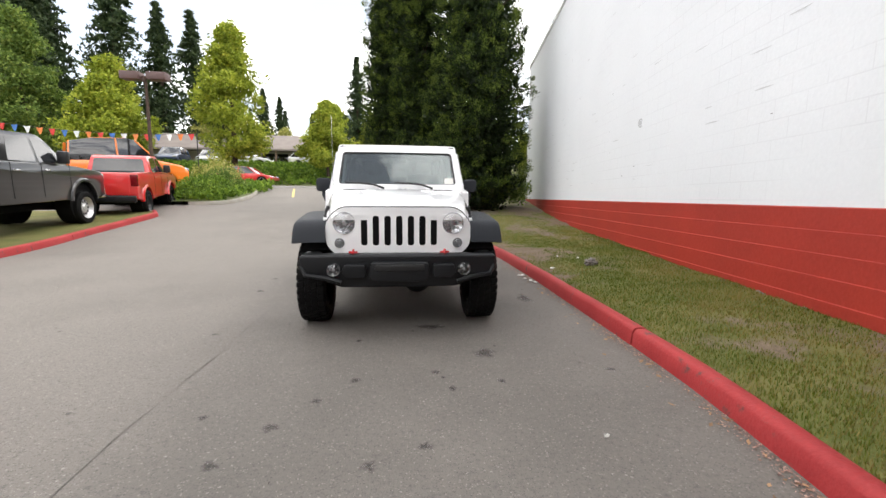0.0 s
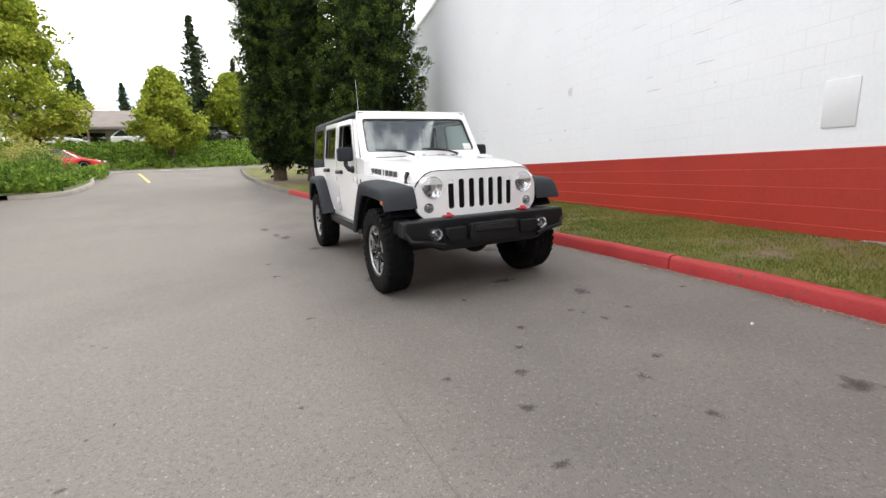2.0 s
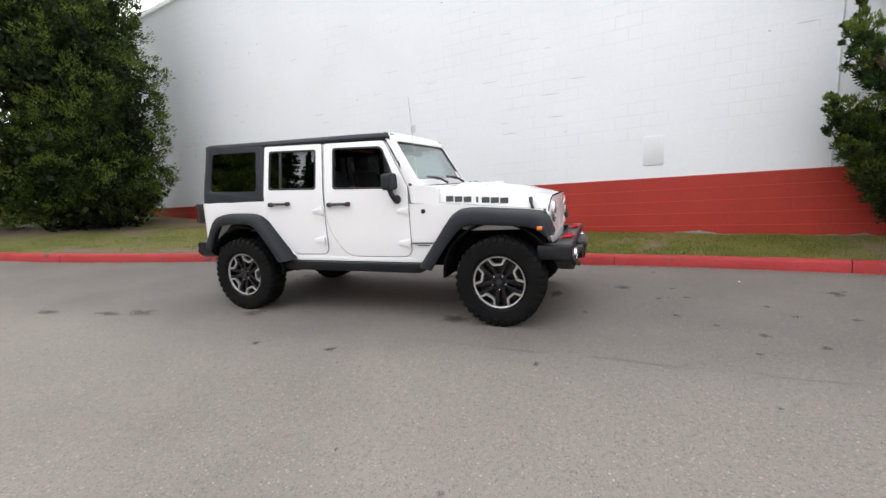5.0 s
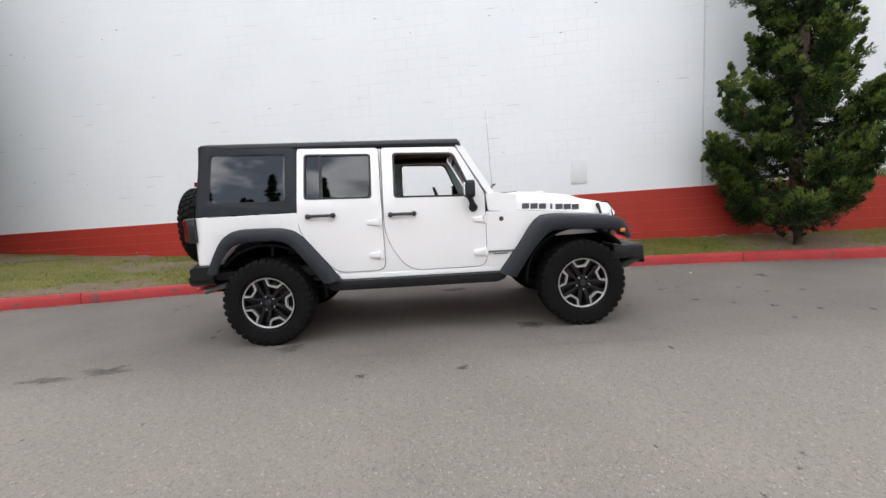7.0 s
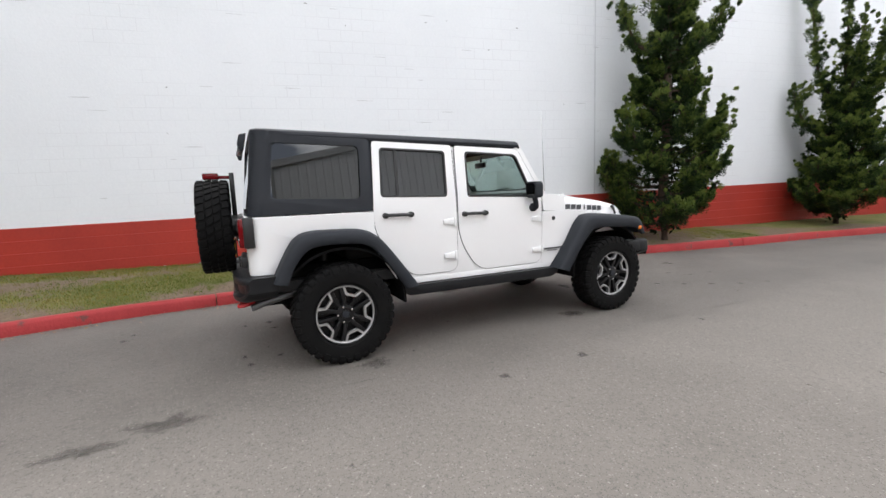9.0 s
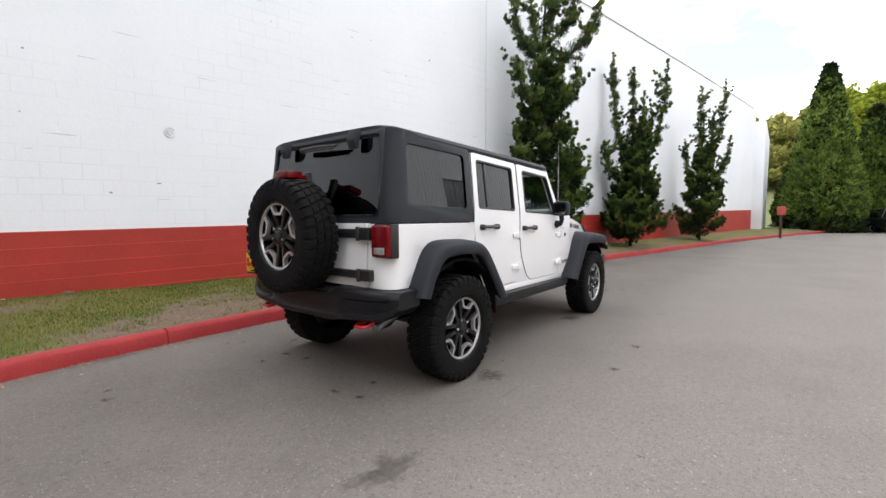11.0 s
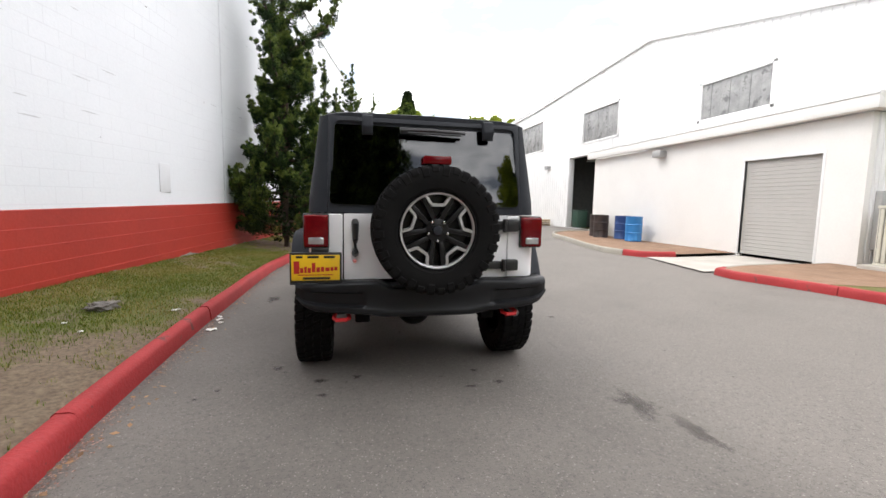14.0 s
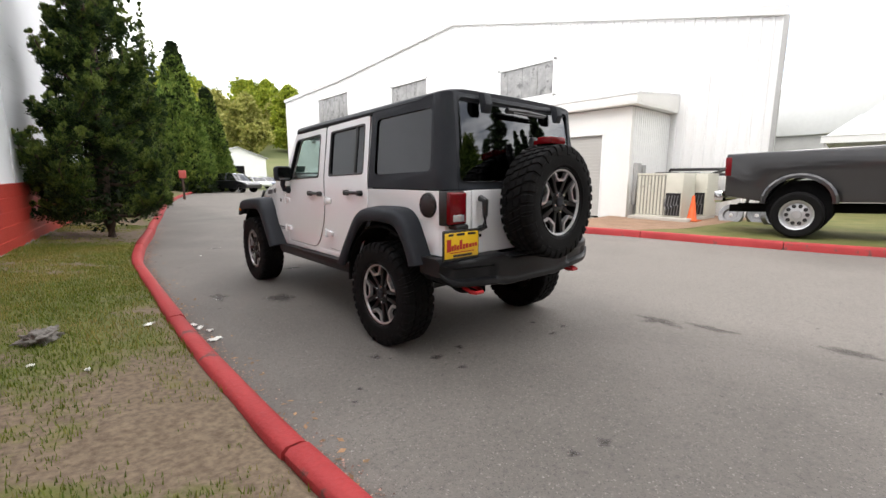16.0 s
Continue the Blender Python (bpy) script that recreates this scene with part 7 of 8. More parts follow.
    box(bm, -0.8, 0.8, 2.7, e - 0.06, 1.3, 1.424, 0.01)
    part("bed_opening", bm, M_DARK, t, "dark truck bed")
    bm = bmesh.new()
    box(bm, -0.76, 0.76, e - 0.005, e + 0.02, 0.72, 1.40, 0.015)
    tg = part("tailgate", bm, paint, t, "tailgate")
    bm = bmesh.new()
    box(bm, -0.12, 0.12, e + 0.015, e + 0.035, 1.1, 1.2, 0.008)
    part("gate_handle", bm, M_BLACK, tg)
    bm = bmesh.new()
    box(bm, -0.95, 0.95, e + 0.02, e + 0.2, 0.50, 0.72, 0.04, 3)
    part("rear_bumper", bm, M_CHROME if chrome else M_BUMPER, t, "rear bumper")
    bm = bmesh.new()
    box(bm, -0.96, 0.96, -1.06, -0.85, 0.48, 0.76, 0.05, 3)
    part("front_bumper", bm, M_CHROME if chrome else M_BUMPER, t, "front bumper")
    bm = bmesh.new()
    box(bm, -0.56, 0.56, -0.955, -0.85, 0.80, 1.13, 0.03)
    part("grille", bm, M_CHROME if chrome else M_BLACK, t, "grille")
    bm = bmesh.new()
    for s in (-1, 1):
        box(bm, s * 0.35, s * 0.47, -0.7, e, 0.42, 0.56, 0.01)
    for y in (0, wb):
        cyl(bm, (-0.8, y, 0.41), (0.8, y, 0.41), 0.06, seg=10)
    tube(bm, [(0.6, wb - 0.6, 0.42), (0.75, wb + 0.5, 0.46), (0.9, wb + 0.75, 0.42)], 0.04, 8)
    part("chassis", bm, M_DARK, t)
    for o in t.children:
        if o.type == "MESH" and o.name.split(".")[0] not in ("chassis", "arch_liner"):
            o.location.z = lift
    return t


def car(name, label, m, paint, h=1.45, length=4.4, suv=False, cat="car", group=""):
    """A parked car: front towards -y, middle at the origin."""
    t = thing(name, label, cat, group, m)
    k = length / 4.4
    a, b = -1.3 * k, 1.28 * k
    zb, bt = 0.28 + (0.08 if suv else 0), h * 0.62
    low = [(-2.15 * k, zb + 0.06)] + arch_line(a, 0.36, zb) + arch_line(b, 0.36, zb) + [(2.14 * k, zb + 0.1), (2.18 * k, bt * 0.9), (2.1 * k, bt), (-0.9 * k, bt), (-1.9 * k, bt * 0.83), (-2.17 * k, bt * 0.66)]
    bm = bmesh.new()
    prism(bm, low, "x", -0.88, 0.88, 0.06, 3)
    part("body", bm, paint, t, "painted body")
    top = [(-0.95 * k, bt - 0.03), (-0.25 * k, h - 0.06), (0.1 * k, h), (1.2 * k, h - 0.02), ((1.95 if suv else 1.6) * k, h - 0.12), (2.08 * k, bt - 0.03)]
    def cabin(inset, grow):
        t2 = bmesh.new()
        prism(t2, rnd([(u, v + grow) for u, v in top], 0.06), "x", -0.82, 0.82, 0.05, 2)
        for v in t2.verts:
            v.co.x *= (1 - 0.22 * max(0, (v.co.z - bt) / (h - bt)) + inset)
        return t2
    bm = bmesh.new()
    join(bm, cabin(0, 0))
    part("glasshouse", bm, M_CARGLASS, t, "dark windows")
    bm = bmesh.new()
    prism(bm, rnd([(-0.2 * k, h - 0.07), (0.1 * k, h + 0.008), (1.2 * k, h - 0.008), (1.6 * k, h - 0.09)], 0.03), "x", -0.63, 0.63, 0.02)
    for s in (-1, 1):
        for (p, q) in ((top[0], top[1]), ((0.45 * k, bt), (0.42 * k, h - 0.03)), (top[5], top[4])):
            xa, xb = 0.835, 0.655
            tube(bm, [(s * xa, p[0], p[1]), (s * xb, q[0], q[1])], 0.03, 6)
    part("roof", bm, paint, t, "roof and pillars")
    for s in (-1, 1):
        for y in (a, b):
            small_wheel(t, s * 0.76, y, 0.32, 0.32, 0.2, s, M_ALU)
            bm = bmesh.new()
            cyl(bm, (s * 0.5, y, 0.36), (s * 0.83, y, 0.36), 0.35, seg=20)
            part("arch_liner", bm, M_DARK, t)
        bm = bmesh.new()
        box(bm, s * 0.6, s * 0.86, 2.08 * k, 2.19 * k, bt * 0.7, bt * 0.9, 0.03)
        part("tail_lamp", bm, M_REDLENS, t, "red tail lamp")
        bm = bmesh.new()
        box(bm, s * 0.55, s * 0.85, -2.17 * k, -2.0 * k, bt * 0.64, bt * 0.76, 0.03)
        part("headlight", bm, M_CLEARLENS, t, "clear headlight")
    return t


M_CARGLASS = surf("dark_car_glass", (0.012, 0.014, 0.016), (0.018, 0.02, 0.022), 0.05, coat=1.0, rvar=0.02)
def paint(name, c, metal=0.0):
    return surf(name, c, tuple(v * 0.92 for v in c), 0.3, metal, scale=3, fine=60, coat=1.0)


P_GREY = paint("dark_grey_metallic", (0.042, 0.041, 0.042), 0.6)
P_RED = paint("red_car_paint", (0.58, 0.02, 0.02))
P_ORANGE = paint("orange_car_paint", (0.85, 0.20, 0.02))
P_SILVER = paint("silver_car_paint", (0.58, 0.59, 0.61), 0.5)
P_WHITE = paint("white_far_paint", (0.78, 0.78, 0.78))
P_BLACK = paint("black_car_paint", (0.012, 0.012, 0.014))
P_BLUE = paint("blue_car_paint", (0.03, 0.05, 0.10))
GT = "pickups parked on the grass strip"
pickup("pickup_truck", "dark grey dual-rear-wheel pickup parked on the grass", pose(-9.4, 8.32, 0.3, -1.9, 0, 184.5) @ Matrix.Diagonal((1.04, 1.03, 1.09, 1)), P_GREY, 4.35, True, True, 1.2, GT, 0.13)
pickup("pickup_truck", "red crew-cab pickup parked on the grass", pose(-10.1, 14.3, 0.6, -3.5, 0, 194), P_RED, 3.3, False, False, 1.05, GT)
car("orange_off_roader", "orange boxy off-road car parked behind the pickups", pose(-13.0, 18.6, 0.93, -3, 0, 180 - 50) @ Matrix.Diagonal((1.2, 1.1, 1.45, 1)), P_ORANGE, 1.85, 4.4, True)
car("red_sedan", "red sedan parked on the street below the bank", pose(-10.6, 28.3, 1.55, 0, 0, 90), P_RED, 1.3, 4.0)
far_y = 38.0
for k, (x, p, h) in enumerate(((-19.5, P_BLUE, 1.65), (-13.2, P_WHITE, 1.4), (-16.2, P_SILVER, 1.45), (-7.4, P_WHITE, 1.4), (-24, P_SILVER, 1.6), (-2.4, P_BLACK, 1.5))):
    car("parked_car", "parked car before the low brown building", pose(x, far_y - 1.5, terrain(x, far_y - 1.5), 0, 0, 90 if k % 2 else 10), p, h, 4.3, h > 1.55, group="cars by the brown building")
car("black_suv", "black sport utility car parked at the lane's end", pose(-9.3, -37.5, 0.0, 0, 0, 205), P_BLACK, 1.75, 4.6, True)
car("parked_car", "silver car parked by the white garage", pose(-15.2, -50, 0.0, 0, 0, 185), P_SILVER, 1.45, 4.3)
car("parked_car", "dark car parked by the white garage", pose(-17.4, -53, 0.0, 0, 0, 185), P_BLUE, 1.5, 4.3)


# ---- yard things by the lean-to ----
def barrel(x, y, mat, label):
    t = thing("oil_drum", label, "drum", "drums by the lean-to", Matrix.Translation((x, y, 0.11)))
    bm = bmesh.new()
    p = [(0.0, 0.0), (0.285, 0.0), (0.29, 0.02), (0.283, 0.03)]
    for zc in (0.3, 0.58):
        p += [(0.283, zc - 0.03), (0.296, zc - 0.012), (0.296, zc + 0.012), (0.283, zc + 0.03)]
    p += [(0.283, 0.84), (0.293, 0.86), (0.29, 0.88), (0.275, 0.88), (0.27, 0.865), (0.0, 0.862)]
    lathe(bm, p, 32)
    part("shell", bm, mat, t, "ribbed steel shell")
    bm = bmesh.new()
    cyl(bm, (0.17, 0, 0.86), (0.17, 0, 0.885), 0.035, seg=12, bev=0.004)
    part("bung", bm, M_SIDING_D, t, "bung")


M_PALLET = surf("pallet_wood", (0.42, 0.32, 0.2), (0.5, 0.4, 0.27), 0.85, scale=4, fine=60)
M_DRUM_B = surf("blue_drum", (0.02, 0.16, 0.42), (0.03, 0.2, 0.48), 0.4, scale=4, fine=50)
M_DRUM_D = surf("navy_drum", (0.015, 0.05, 0.16), (0.02, 0.06, 0.2), 0.45, scale=4, fine=50)
M_DRUM_K = surf("black_drum", (0.015, 0.014, 0.013), (0.05, 0.03, 0.025), 0.5, scale=4, fine=50)
for x, y, mt, lb in ((-9.55, -9.7, M_DRUM_K, "black steel drum"), (-9.3, -9.0, M_DRUM_K, "worn black steel drum"), (-9.65, -8.1, M_DRUM_D, "dark blue steel drum"), (-9.45, -7.15, M_DRUM_B, "bright blue steel drum")):
    barrel(x, y, mt, lb + " standing on the bark bed")


def outdoor_unit(x, y, w, d, h, label):
    t = thing("outdoor_unit", label, "air conditioner", "outdoor units", Matrix.Translation((x, y, 0.22)))
    bm = bmesh.new()
    box(bm, 0, w, 0, d, 0, h, 0.015)
    part("cabinet", bm, M_ACBEIGE, t, "beige steel cabinet")
    for i in range(8):
        bm = bmesh.new()
        y0 = 0.05 + i * d * 0.6 / 8
        box(bm, w, w + 0.03, y0, y0 + d * 0.6 / 8 * 0.68, 0.06, h - 0.07, 0.008, 1)
        part("slat", bm, M_ACBEIGE, t)
    bm = bmesh.new()
    box(bm, w, w + 0.006, 0.03, 0.05 + d * 0.6, 0.05, h - 0.06)
    part("coil", bm, surf("coil_fins", (0.2, 0.2, 0.17), (0.27, 0.265, 0.23), 0.6), t, "grey coil fins behind the slats")
    for y0, z0, z1 in ((0.0, 0.0, 0.05), (0.0, h - 0.06, h)):
        bm = bmesh.new()
        box(bm, w, w + 0.035, y0, d * 0.63, z0, z1, 0.006, 1)
        part("frame_rail", bm, M_ACBEIGE, t)
    bm = bmesh.new()
    box(bm, w, w + 0.012, d * 0.66, d * 0.97, 0.05, h * 0.55)
    part("open_compartment", bm, M_BLACK, t, "open compartment")
    for i in range(5):
        bm = bmesh.new()
        y0 = d * (0.68 + 0.06 * i)
        tube(bm, [(w + 0.03, y0, 0.06), (w + 0.07, y0 + 0.03, 0.2 + 0.04 * i), (w + 0.05, y0 - 0.02, 0.34), (w + 0.02, y0, h * 0.5)], 0.018, 6)
        part("pipe", bm, M_HUB, t, "dark bent pipe")
    bm = bmesh.new()
    lathe(bm, [(0.0, 0.02), (0.3, 0.03), (0.33, 0.0)], 24, Matrix.Translation((w / 2, d / 2, h)))
    part("fan_guard", bm, M_BLACK, t, "round fan guard")
    return t


M_ACBEIGE = surf("beige_enamel", (0.60, 0.585, 0.50), (0.53, 0.52, 0.44), 0.5, scale=3, fine=40, spots=(0.3, 0.27, 0.2), spot_scale=4, spot_at=0.66)
bm = bmesh.new()
box(bm, -11.9, -9.75, -0.3, 1.35, 0.08, 0.22, 0.02)
single("unit_slab", bm, M_CONCRETE, "concrete pad under the outdoor units", "slab", kind="structure")
outdoor_unit(-10.85, -0.15, 0.9, 1.25, 1.22, "beige outdoor air conditioner with vertical slats")
outdoor_unit(-11.9, 0.05, 0.9, 1.3, 1.22, "second beige outdoor air conditioner")
t = thing("traffic_cone", "orange traffic cone standing on the bark", "cone", m=Matrix.Translation((-10.15, 1.32, 0.14)))
bm = bmesh.new()
lathe(bm, [(0.135, 0.03), (0.12, 0.06), (0.03, 0.68), (0.02, 0.7), (0.0, 0.7)], 24)
part("cone_body", bm, surf("orange_cone", (0.80, 0.13, 0.02), (0.7, 0.1, 0.02), 0.5, scale=5, fine=40), t, "faded orange cone")
bm = bmesh.new()
box(bm, -0.18, 0.18, -0.18, 0.18, 0.0, 0.035, 0.012)
part("base", bm, surf("cone_base", (0.62, 0.11, 0.02), (0.55, 0.1, 0.02), 0.6), t)
t = thing("pipe_rack", "black steel rack leaning by the building", "rack", m=Matrix.Translation((-12.3, 0.1, 0.12)))
for p in ([(0, -0.3, 1.45), (0, 2.2, 1.45)], [(0, -0.3, 1.3), (0, 2.2, 1.3)], [(0, 2.2, 1.45), (0.1, 1.8, 0.0)], [(0, -0.3, 1.45), (0.1, -0.3, 0.0)], [(0.2, 1.0, 1.3), (0.9, 2.0, 1.6)]):
    bm = bmesh.new()
    tube(bm, p, 0.045, 8)
    part("rail", bm, M_BLACK, t)
for k, (x, y, s) in enumerate(((-11.0, 2.0, 0.3), (-11.4, 2.5, 0.25), (-10.9, 2.9, 0.22))):
    t = thing("coupler_wheel", "grey steel hub lying beside the units", "hub", "steel hubs", pose(x, y, 0.3, 0, 70, 30 * k))
    bm = bmesh.new()
    lathe(bm, [(0.05, 0.0), (s * 0.5, 0.0), (s * 0.6, 0.05), (s * 0.95, 0.06), (s, 0.03), (s, -0.06), (s * 0.5, -0.06)], 24)
    part("disc", bm, M_HUB, t)
t = thing("rubbish_bin", "dark green wheeled bin inside the gate", "bin", m=Matrix.Translation((-12.4, -16.1, 0.05)))
bm = bmesh.new()
prism(bm, [(-0.28, 0.05), (0.28, 0.05), (0.34, 1.0), (-0.34, 1.0)], "x", -0.3, 0.3, 0.03)
part("bin_body", bm, surf("green_plastic", (0.02, 0.06, 0.04), None, 0.5), t)
bm = bmesh.new()
box(bm, -0.36, 0.36, -0.36, 0.36, 1.0, 1.07, 0.03)
part("lid", bm, surf("green_lid", (0.02, 0.05, 0.035), None, 0.5), t)
for k, (x, y) in enumerate(((-11.6, -21.2), (-11.9, -20.4))):
    t = thing("pallet_stack", "weathered wooden pallets on the ground", "pallet", "pallets", pose(x, y, 0.0, 0, 0, 12 * k))
    for j in range(3):
        for i in range(5):
            bm = bmesh.new()
            box(bm, -0.55, 0.55, -0.5 + 0.22 * i, -0.38 + 0.22 * i, 0.12 + 0.14 * j, 0.14 + 0.14 * j, 0.004, 1)
            part("board", bm, M_PALLET, t)
        for i in (-0.5, 0, 0.45):
            bm = bmesh.new()
            box(bm, i, i + 0.06, -0.5, 0.5, 0.02 + 0.14 * j, 0.12 + 0.14 * j, 0.004, 1)
            part("bearer", bm, M_PALLET, t)
for k in range(4):
    bm = bmesh.new()
    bmesh.ops.create_icosphere(bm, subdivisions=3, radius=0.32)
    for v in bm.verts:
        v.co *= 1 + 0.3 * noise.noise(v.co * 3 + Vector((k * 5, 0, 0)))
        v.co.z = max(-0.2, v.co.z * 0.8)
    single("rubbish_bag", bm, surf("bag_plastic", (0.6, 0.6, 0.58) if k % 2 == 0 else (0.03, 0.03, 0.035), None, 0.35), "filled rubbish bag on the ground", "bag", "rubbish bags", m=pose(-11.2 - 0.1 * k, -22.6 - 0.6 * k, 0.2, 0, 0, 50 * k))
t = thing("sign_post", "brown post with a small red sign at the lane", "sign", m=Matrix.Translation((-2.75, -25.0, 0.15)))
bm = bmesh.new()
box(bm, -0.06, 0.06, -0.06, 0.06, -0.2, 1.5, 0.01)
part("post", bm, M_BARK, t, "brown timber post")
bm = bmesh.new()
box(bm, -0.2, 0.2, 0.06, 0.08, 1.15, 1.62, 0.01)
part("sign_plate", bm, surf("red_sign", (0.45, 0.08, 0.06), None, 0.5), t, "small red sign")

# white garage, far hall and tent
t = thing("garage", "small white gabled garage at the lane's end", "garage", m=Matrix.Translation((-18, -67, 0)))
bm = bmesh.new()
prism(bm, [(-4.2, -0.3), (4.2, -0.3), (4.2, 4.4), (0, 6.0), (-4.2, 4.4)], "y", -12, 0)
part("wall", bm, M_SIDING, t, "white walls")
bm = bmesh.new()
for s in (-1, 1):
    prism(bm, [(0, 6.02), (s * 4.5, 4.33), (s * 4.5, 4.45), (0, 6.15)], "y", -12.3, 0.3)
part("roof", bm, M_SIDING_D, t, "grey roof")
# Near-black slab on the closed wall, standing for the unlit doorway.
bm = bmesh.new()
box(bm, -0.8, 2.4, 0.0, 0.05, 0.0, 3.2)
part("door_opening", bm, M_DARK, t, "dark open doorway")
t = thing("far_hall", "long pale hall behind the tent", "building", m=Matrix.Translation((-42, 2, 0)))
bm = bmesh.new()
box(bm, -14, 5, -16, 40, 4.3, 7.6, 0.03)
part("upper_wall", bm, surf("pale_hall_siding", (0.56, 0.57, 0.56), (0.5, 0.51, 0.5), 0.6, scale=0.4, fine=4), t, "pale upper wall")
bm = bmesh.new()
box(bm, -14, 4.7, -16, 40, -0.3, 4.3)
part("lower_wall", bm, M_SIDING_D, t, "grey lower wall")
t = thing("canopy_tent", "white peaked canopy tent in the lot", "tent", m=pose(-22.5, 6.8, 0.0, 0, 0, 6))
bm = bmesh.new()
n = 10
g = []
for j in range(n + 1):
    row = []
    for i in range(n + 1):
        u, v = i / n * 2 - 1, j / n * 2 - 1
        q = max(abs(u), abs(v))
        row.append(bm.verts.new((u * 4.6, v * 4.6, 2.75 + 4.4 * (1 - q) ** 1.12)))
    g.append(row)
for j in range(n):
    for i in range(n):
        bm.faces.new((g[j][i], g[j][i + 1], g[j + 1][i + 1], g[j + 1][i]))
r = bmesh.ops.extrude_face_region(bm, geom=bm.faces[:])
for e in r["geom"]:
    if isinstance(e, bmesh.types.BMVert):
        e.co.z -= 0.03
part("canopy", bm, surf("white_canvas", (0.82, 0.82, 0.81), (0.76, 0.76, 0.75), 0.7, scale=1, fine=20), t, "white peaked canvas", smooth=60)
for sx in (-1, 1):
    bm = bmesh.new()
    box(bm, sx * 4.58 - 0.01, sx * 4.58 + 0.01, -4.6, 4.6, 2.5, 2.76)
    part("valance", bm, P_WHITE, t, "hanging white edge")
    for sy in (-1, 1):
        bm = bmesh.new()
        cyl(bm, (sx * 4.5, sy * 4.5, 0), (sx * 4.5, sy * 4.5, 2.75), 0.04, seg=10)
        part("pole", bm, M_ALU, t, "metal pole")

# ---- street side ----
M_BROWN = surf("brown_boards", (0.16, 0.10, 0.07), (0.24, 0.16, 0.11), 0.8, scale=2, fine=20, world_pos=True)
M_SHINGLE = surf("grey_brown_shingles", (0.16, 0.135, 0.12), (0.22, 0.19, 0.17), 0.9, scale=1, fine=8, bump=0.5, bump_scale=6, world_pos=True)
M_CREAM = surf("cream_wall", (0.45, 0.42, 0.36), (0.38, 0.35, 0.3), 0.8, scale=1, fine=10, world_pos=True)
t = thing("low_building", "long low building with a brown shingle roof above the bank", "building", m=Matrix.Translation((-18, 43, 3.2)))
bm = bmesh.new()
box(bm, -26, 26, 0, 9, -0.5, 2.2)
part("wall", bm, M_CREAM, t, "cream wall")
bm = bmesh.new()
prism(bm, [(-2.0, 1.85), (-2.0, 2.05), (4.5, 4.1), (11, 2.05), (11, 1.85)], "x", -27, 27, 0.02)
part("roof", bm, M_SHINGLE, t, "grey-brown shingle roof")
for k in range(11):
    bm = bmesh.new()
    x = -24 + k * 4.7
    if k % 3 == 1:
        box(bm, x, x + 2.2, -0.6, -0.02, -0.3, 2.0, 0.02)
        part("brick_bay", bm, M_BROWN, t, "brown boarded bay")
    else:
        box(bm, x, x + 2.6, -0.05, -0.01, 0.5, 1.7, 0.01)
        part("window", bm, M_CARGLASS, t, "dark window")
for k in range(9):
    bm = bmesh.new()
    cyl(bm, (-25 + 6.2 * k, -1.7, -0.4), (-25 + 6.2 * k, -1.7, 1.9), 0.09, seg=8)
    part("porch_post", bm, M_BROWN, t)
t = thing("gate_house", "small brown house beyond the street", "house", m=Matrix.Translation((3.2, 42, 3.0)))
bm = bmesh.new()
box(bm, -4, 6, 0, 6, -0.5, 2.3)
part("wall", bm, M_BROWN, t)
bm = bmesh.new()
prism(bm, [(-1.2, 2.2), (-1.2, 2.35), (3, 3.7), (7.2, 2.35), (7.2, 2.2)], "x", -5, 7)
part("roof", bm, M_SHINGLE, t)
for x in (-3, 0, 3):
    bm = bmesh.new()
    box(bm, x, x + 1.6, -0.05, -0.01, 0.3, 1.7, 0.01)
    part("window", bm, M_CARGLASS, t, "dark window with light frame")


def lamp_post(x, y, z, h, label, heads):
    t = thing("street_lamp", label, "street lamp", "street lamps", Matrix.Translation((x, y, z)))
    bm = bmesh.new()
    tube(bm, [(0, 0, -0.3), (0, 0, h)], [0.09, 0.06], 10)
    part("pole", bm, M_BARK, t, "brown pole")
    for s in heads:
        bm = bmesh.new()
        box(bm, s * 0.15, s * 0.95, -0.28, 0.28, h - 0.15, h + 0.18, 0.03)
        tube(bm, [(0, 0, h), (s * 0.2, 0, h)], 0.04, 6)
        part("lamp_head", bm, surf("brown_lamp", (0.10, 0.055, 0.05), None, 0.5), t, "brown box lamp head")


lamp_post(-11.1, 17.0, 0.85, 5.35, "brown pole with two box lamp heads", (-1, 1))
lamp_post(1.2, 28.6, 1.5, 5.6, "thin pole at the street", (1,))

rng = np.random.default_rng(77)
n = 5200
bx, by = rng.uniform(-34, 3.5, n), rng.uniform(29.3, 34.8, n)
cs = [(x, y, terrain(x, y) + rng.uniform(0.0, 0.3)) for x, y in zip(bx, by)]
v, f = leaf_cloud(rng, cs, [0.25] * n, 9, 0.2, 0.4, 0.7, 1.5)
tagged(new("ivy_bank", raw("ivy_bank", v.tolist(), f.tolist(), M_IVY)), "bright green ivy covering the street bank", "ivy", kind="stuff")
n = 1600
bx, by = rng.uniform(-15, -7.4, n), rng.uniform(14.6, 23, n)
cs = [(x, y, rise(y) + 0.15 + rng.uniform(0.0, 0.35)) for x, y in zip(bx, by)]
v, f = leaf_cloud(rng, cs, [0.25] * n, 12, 0.16, 0.4, 0.7, 1.5)
tagged(new("bed_groundcover", raw("bed_groundcover", v.tolist(), f.tolist(), M_IVY)), "green ground cover in the planted bed", "ground cover", kind="stuff")


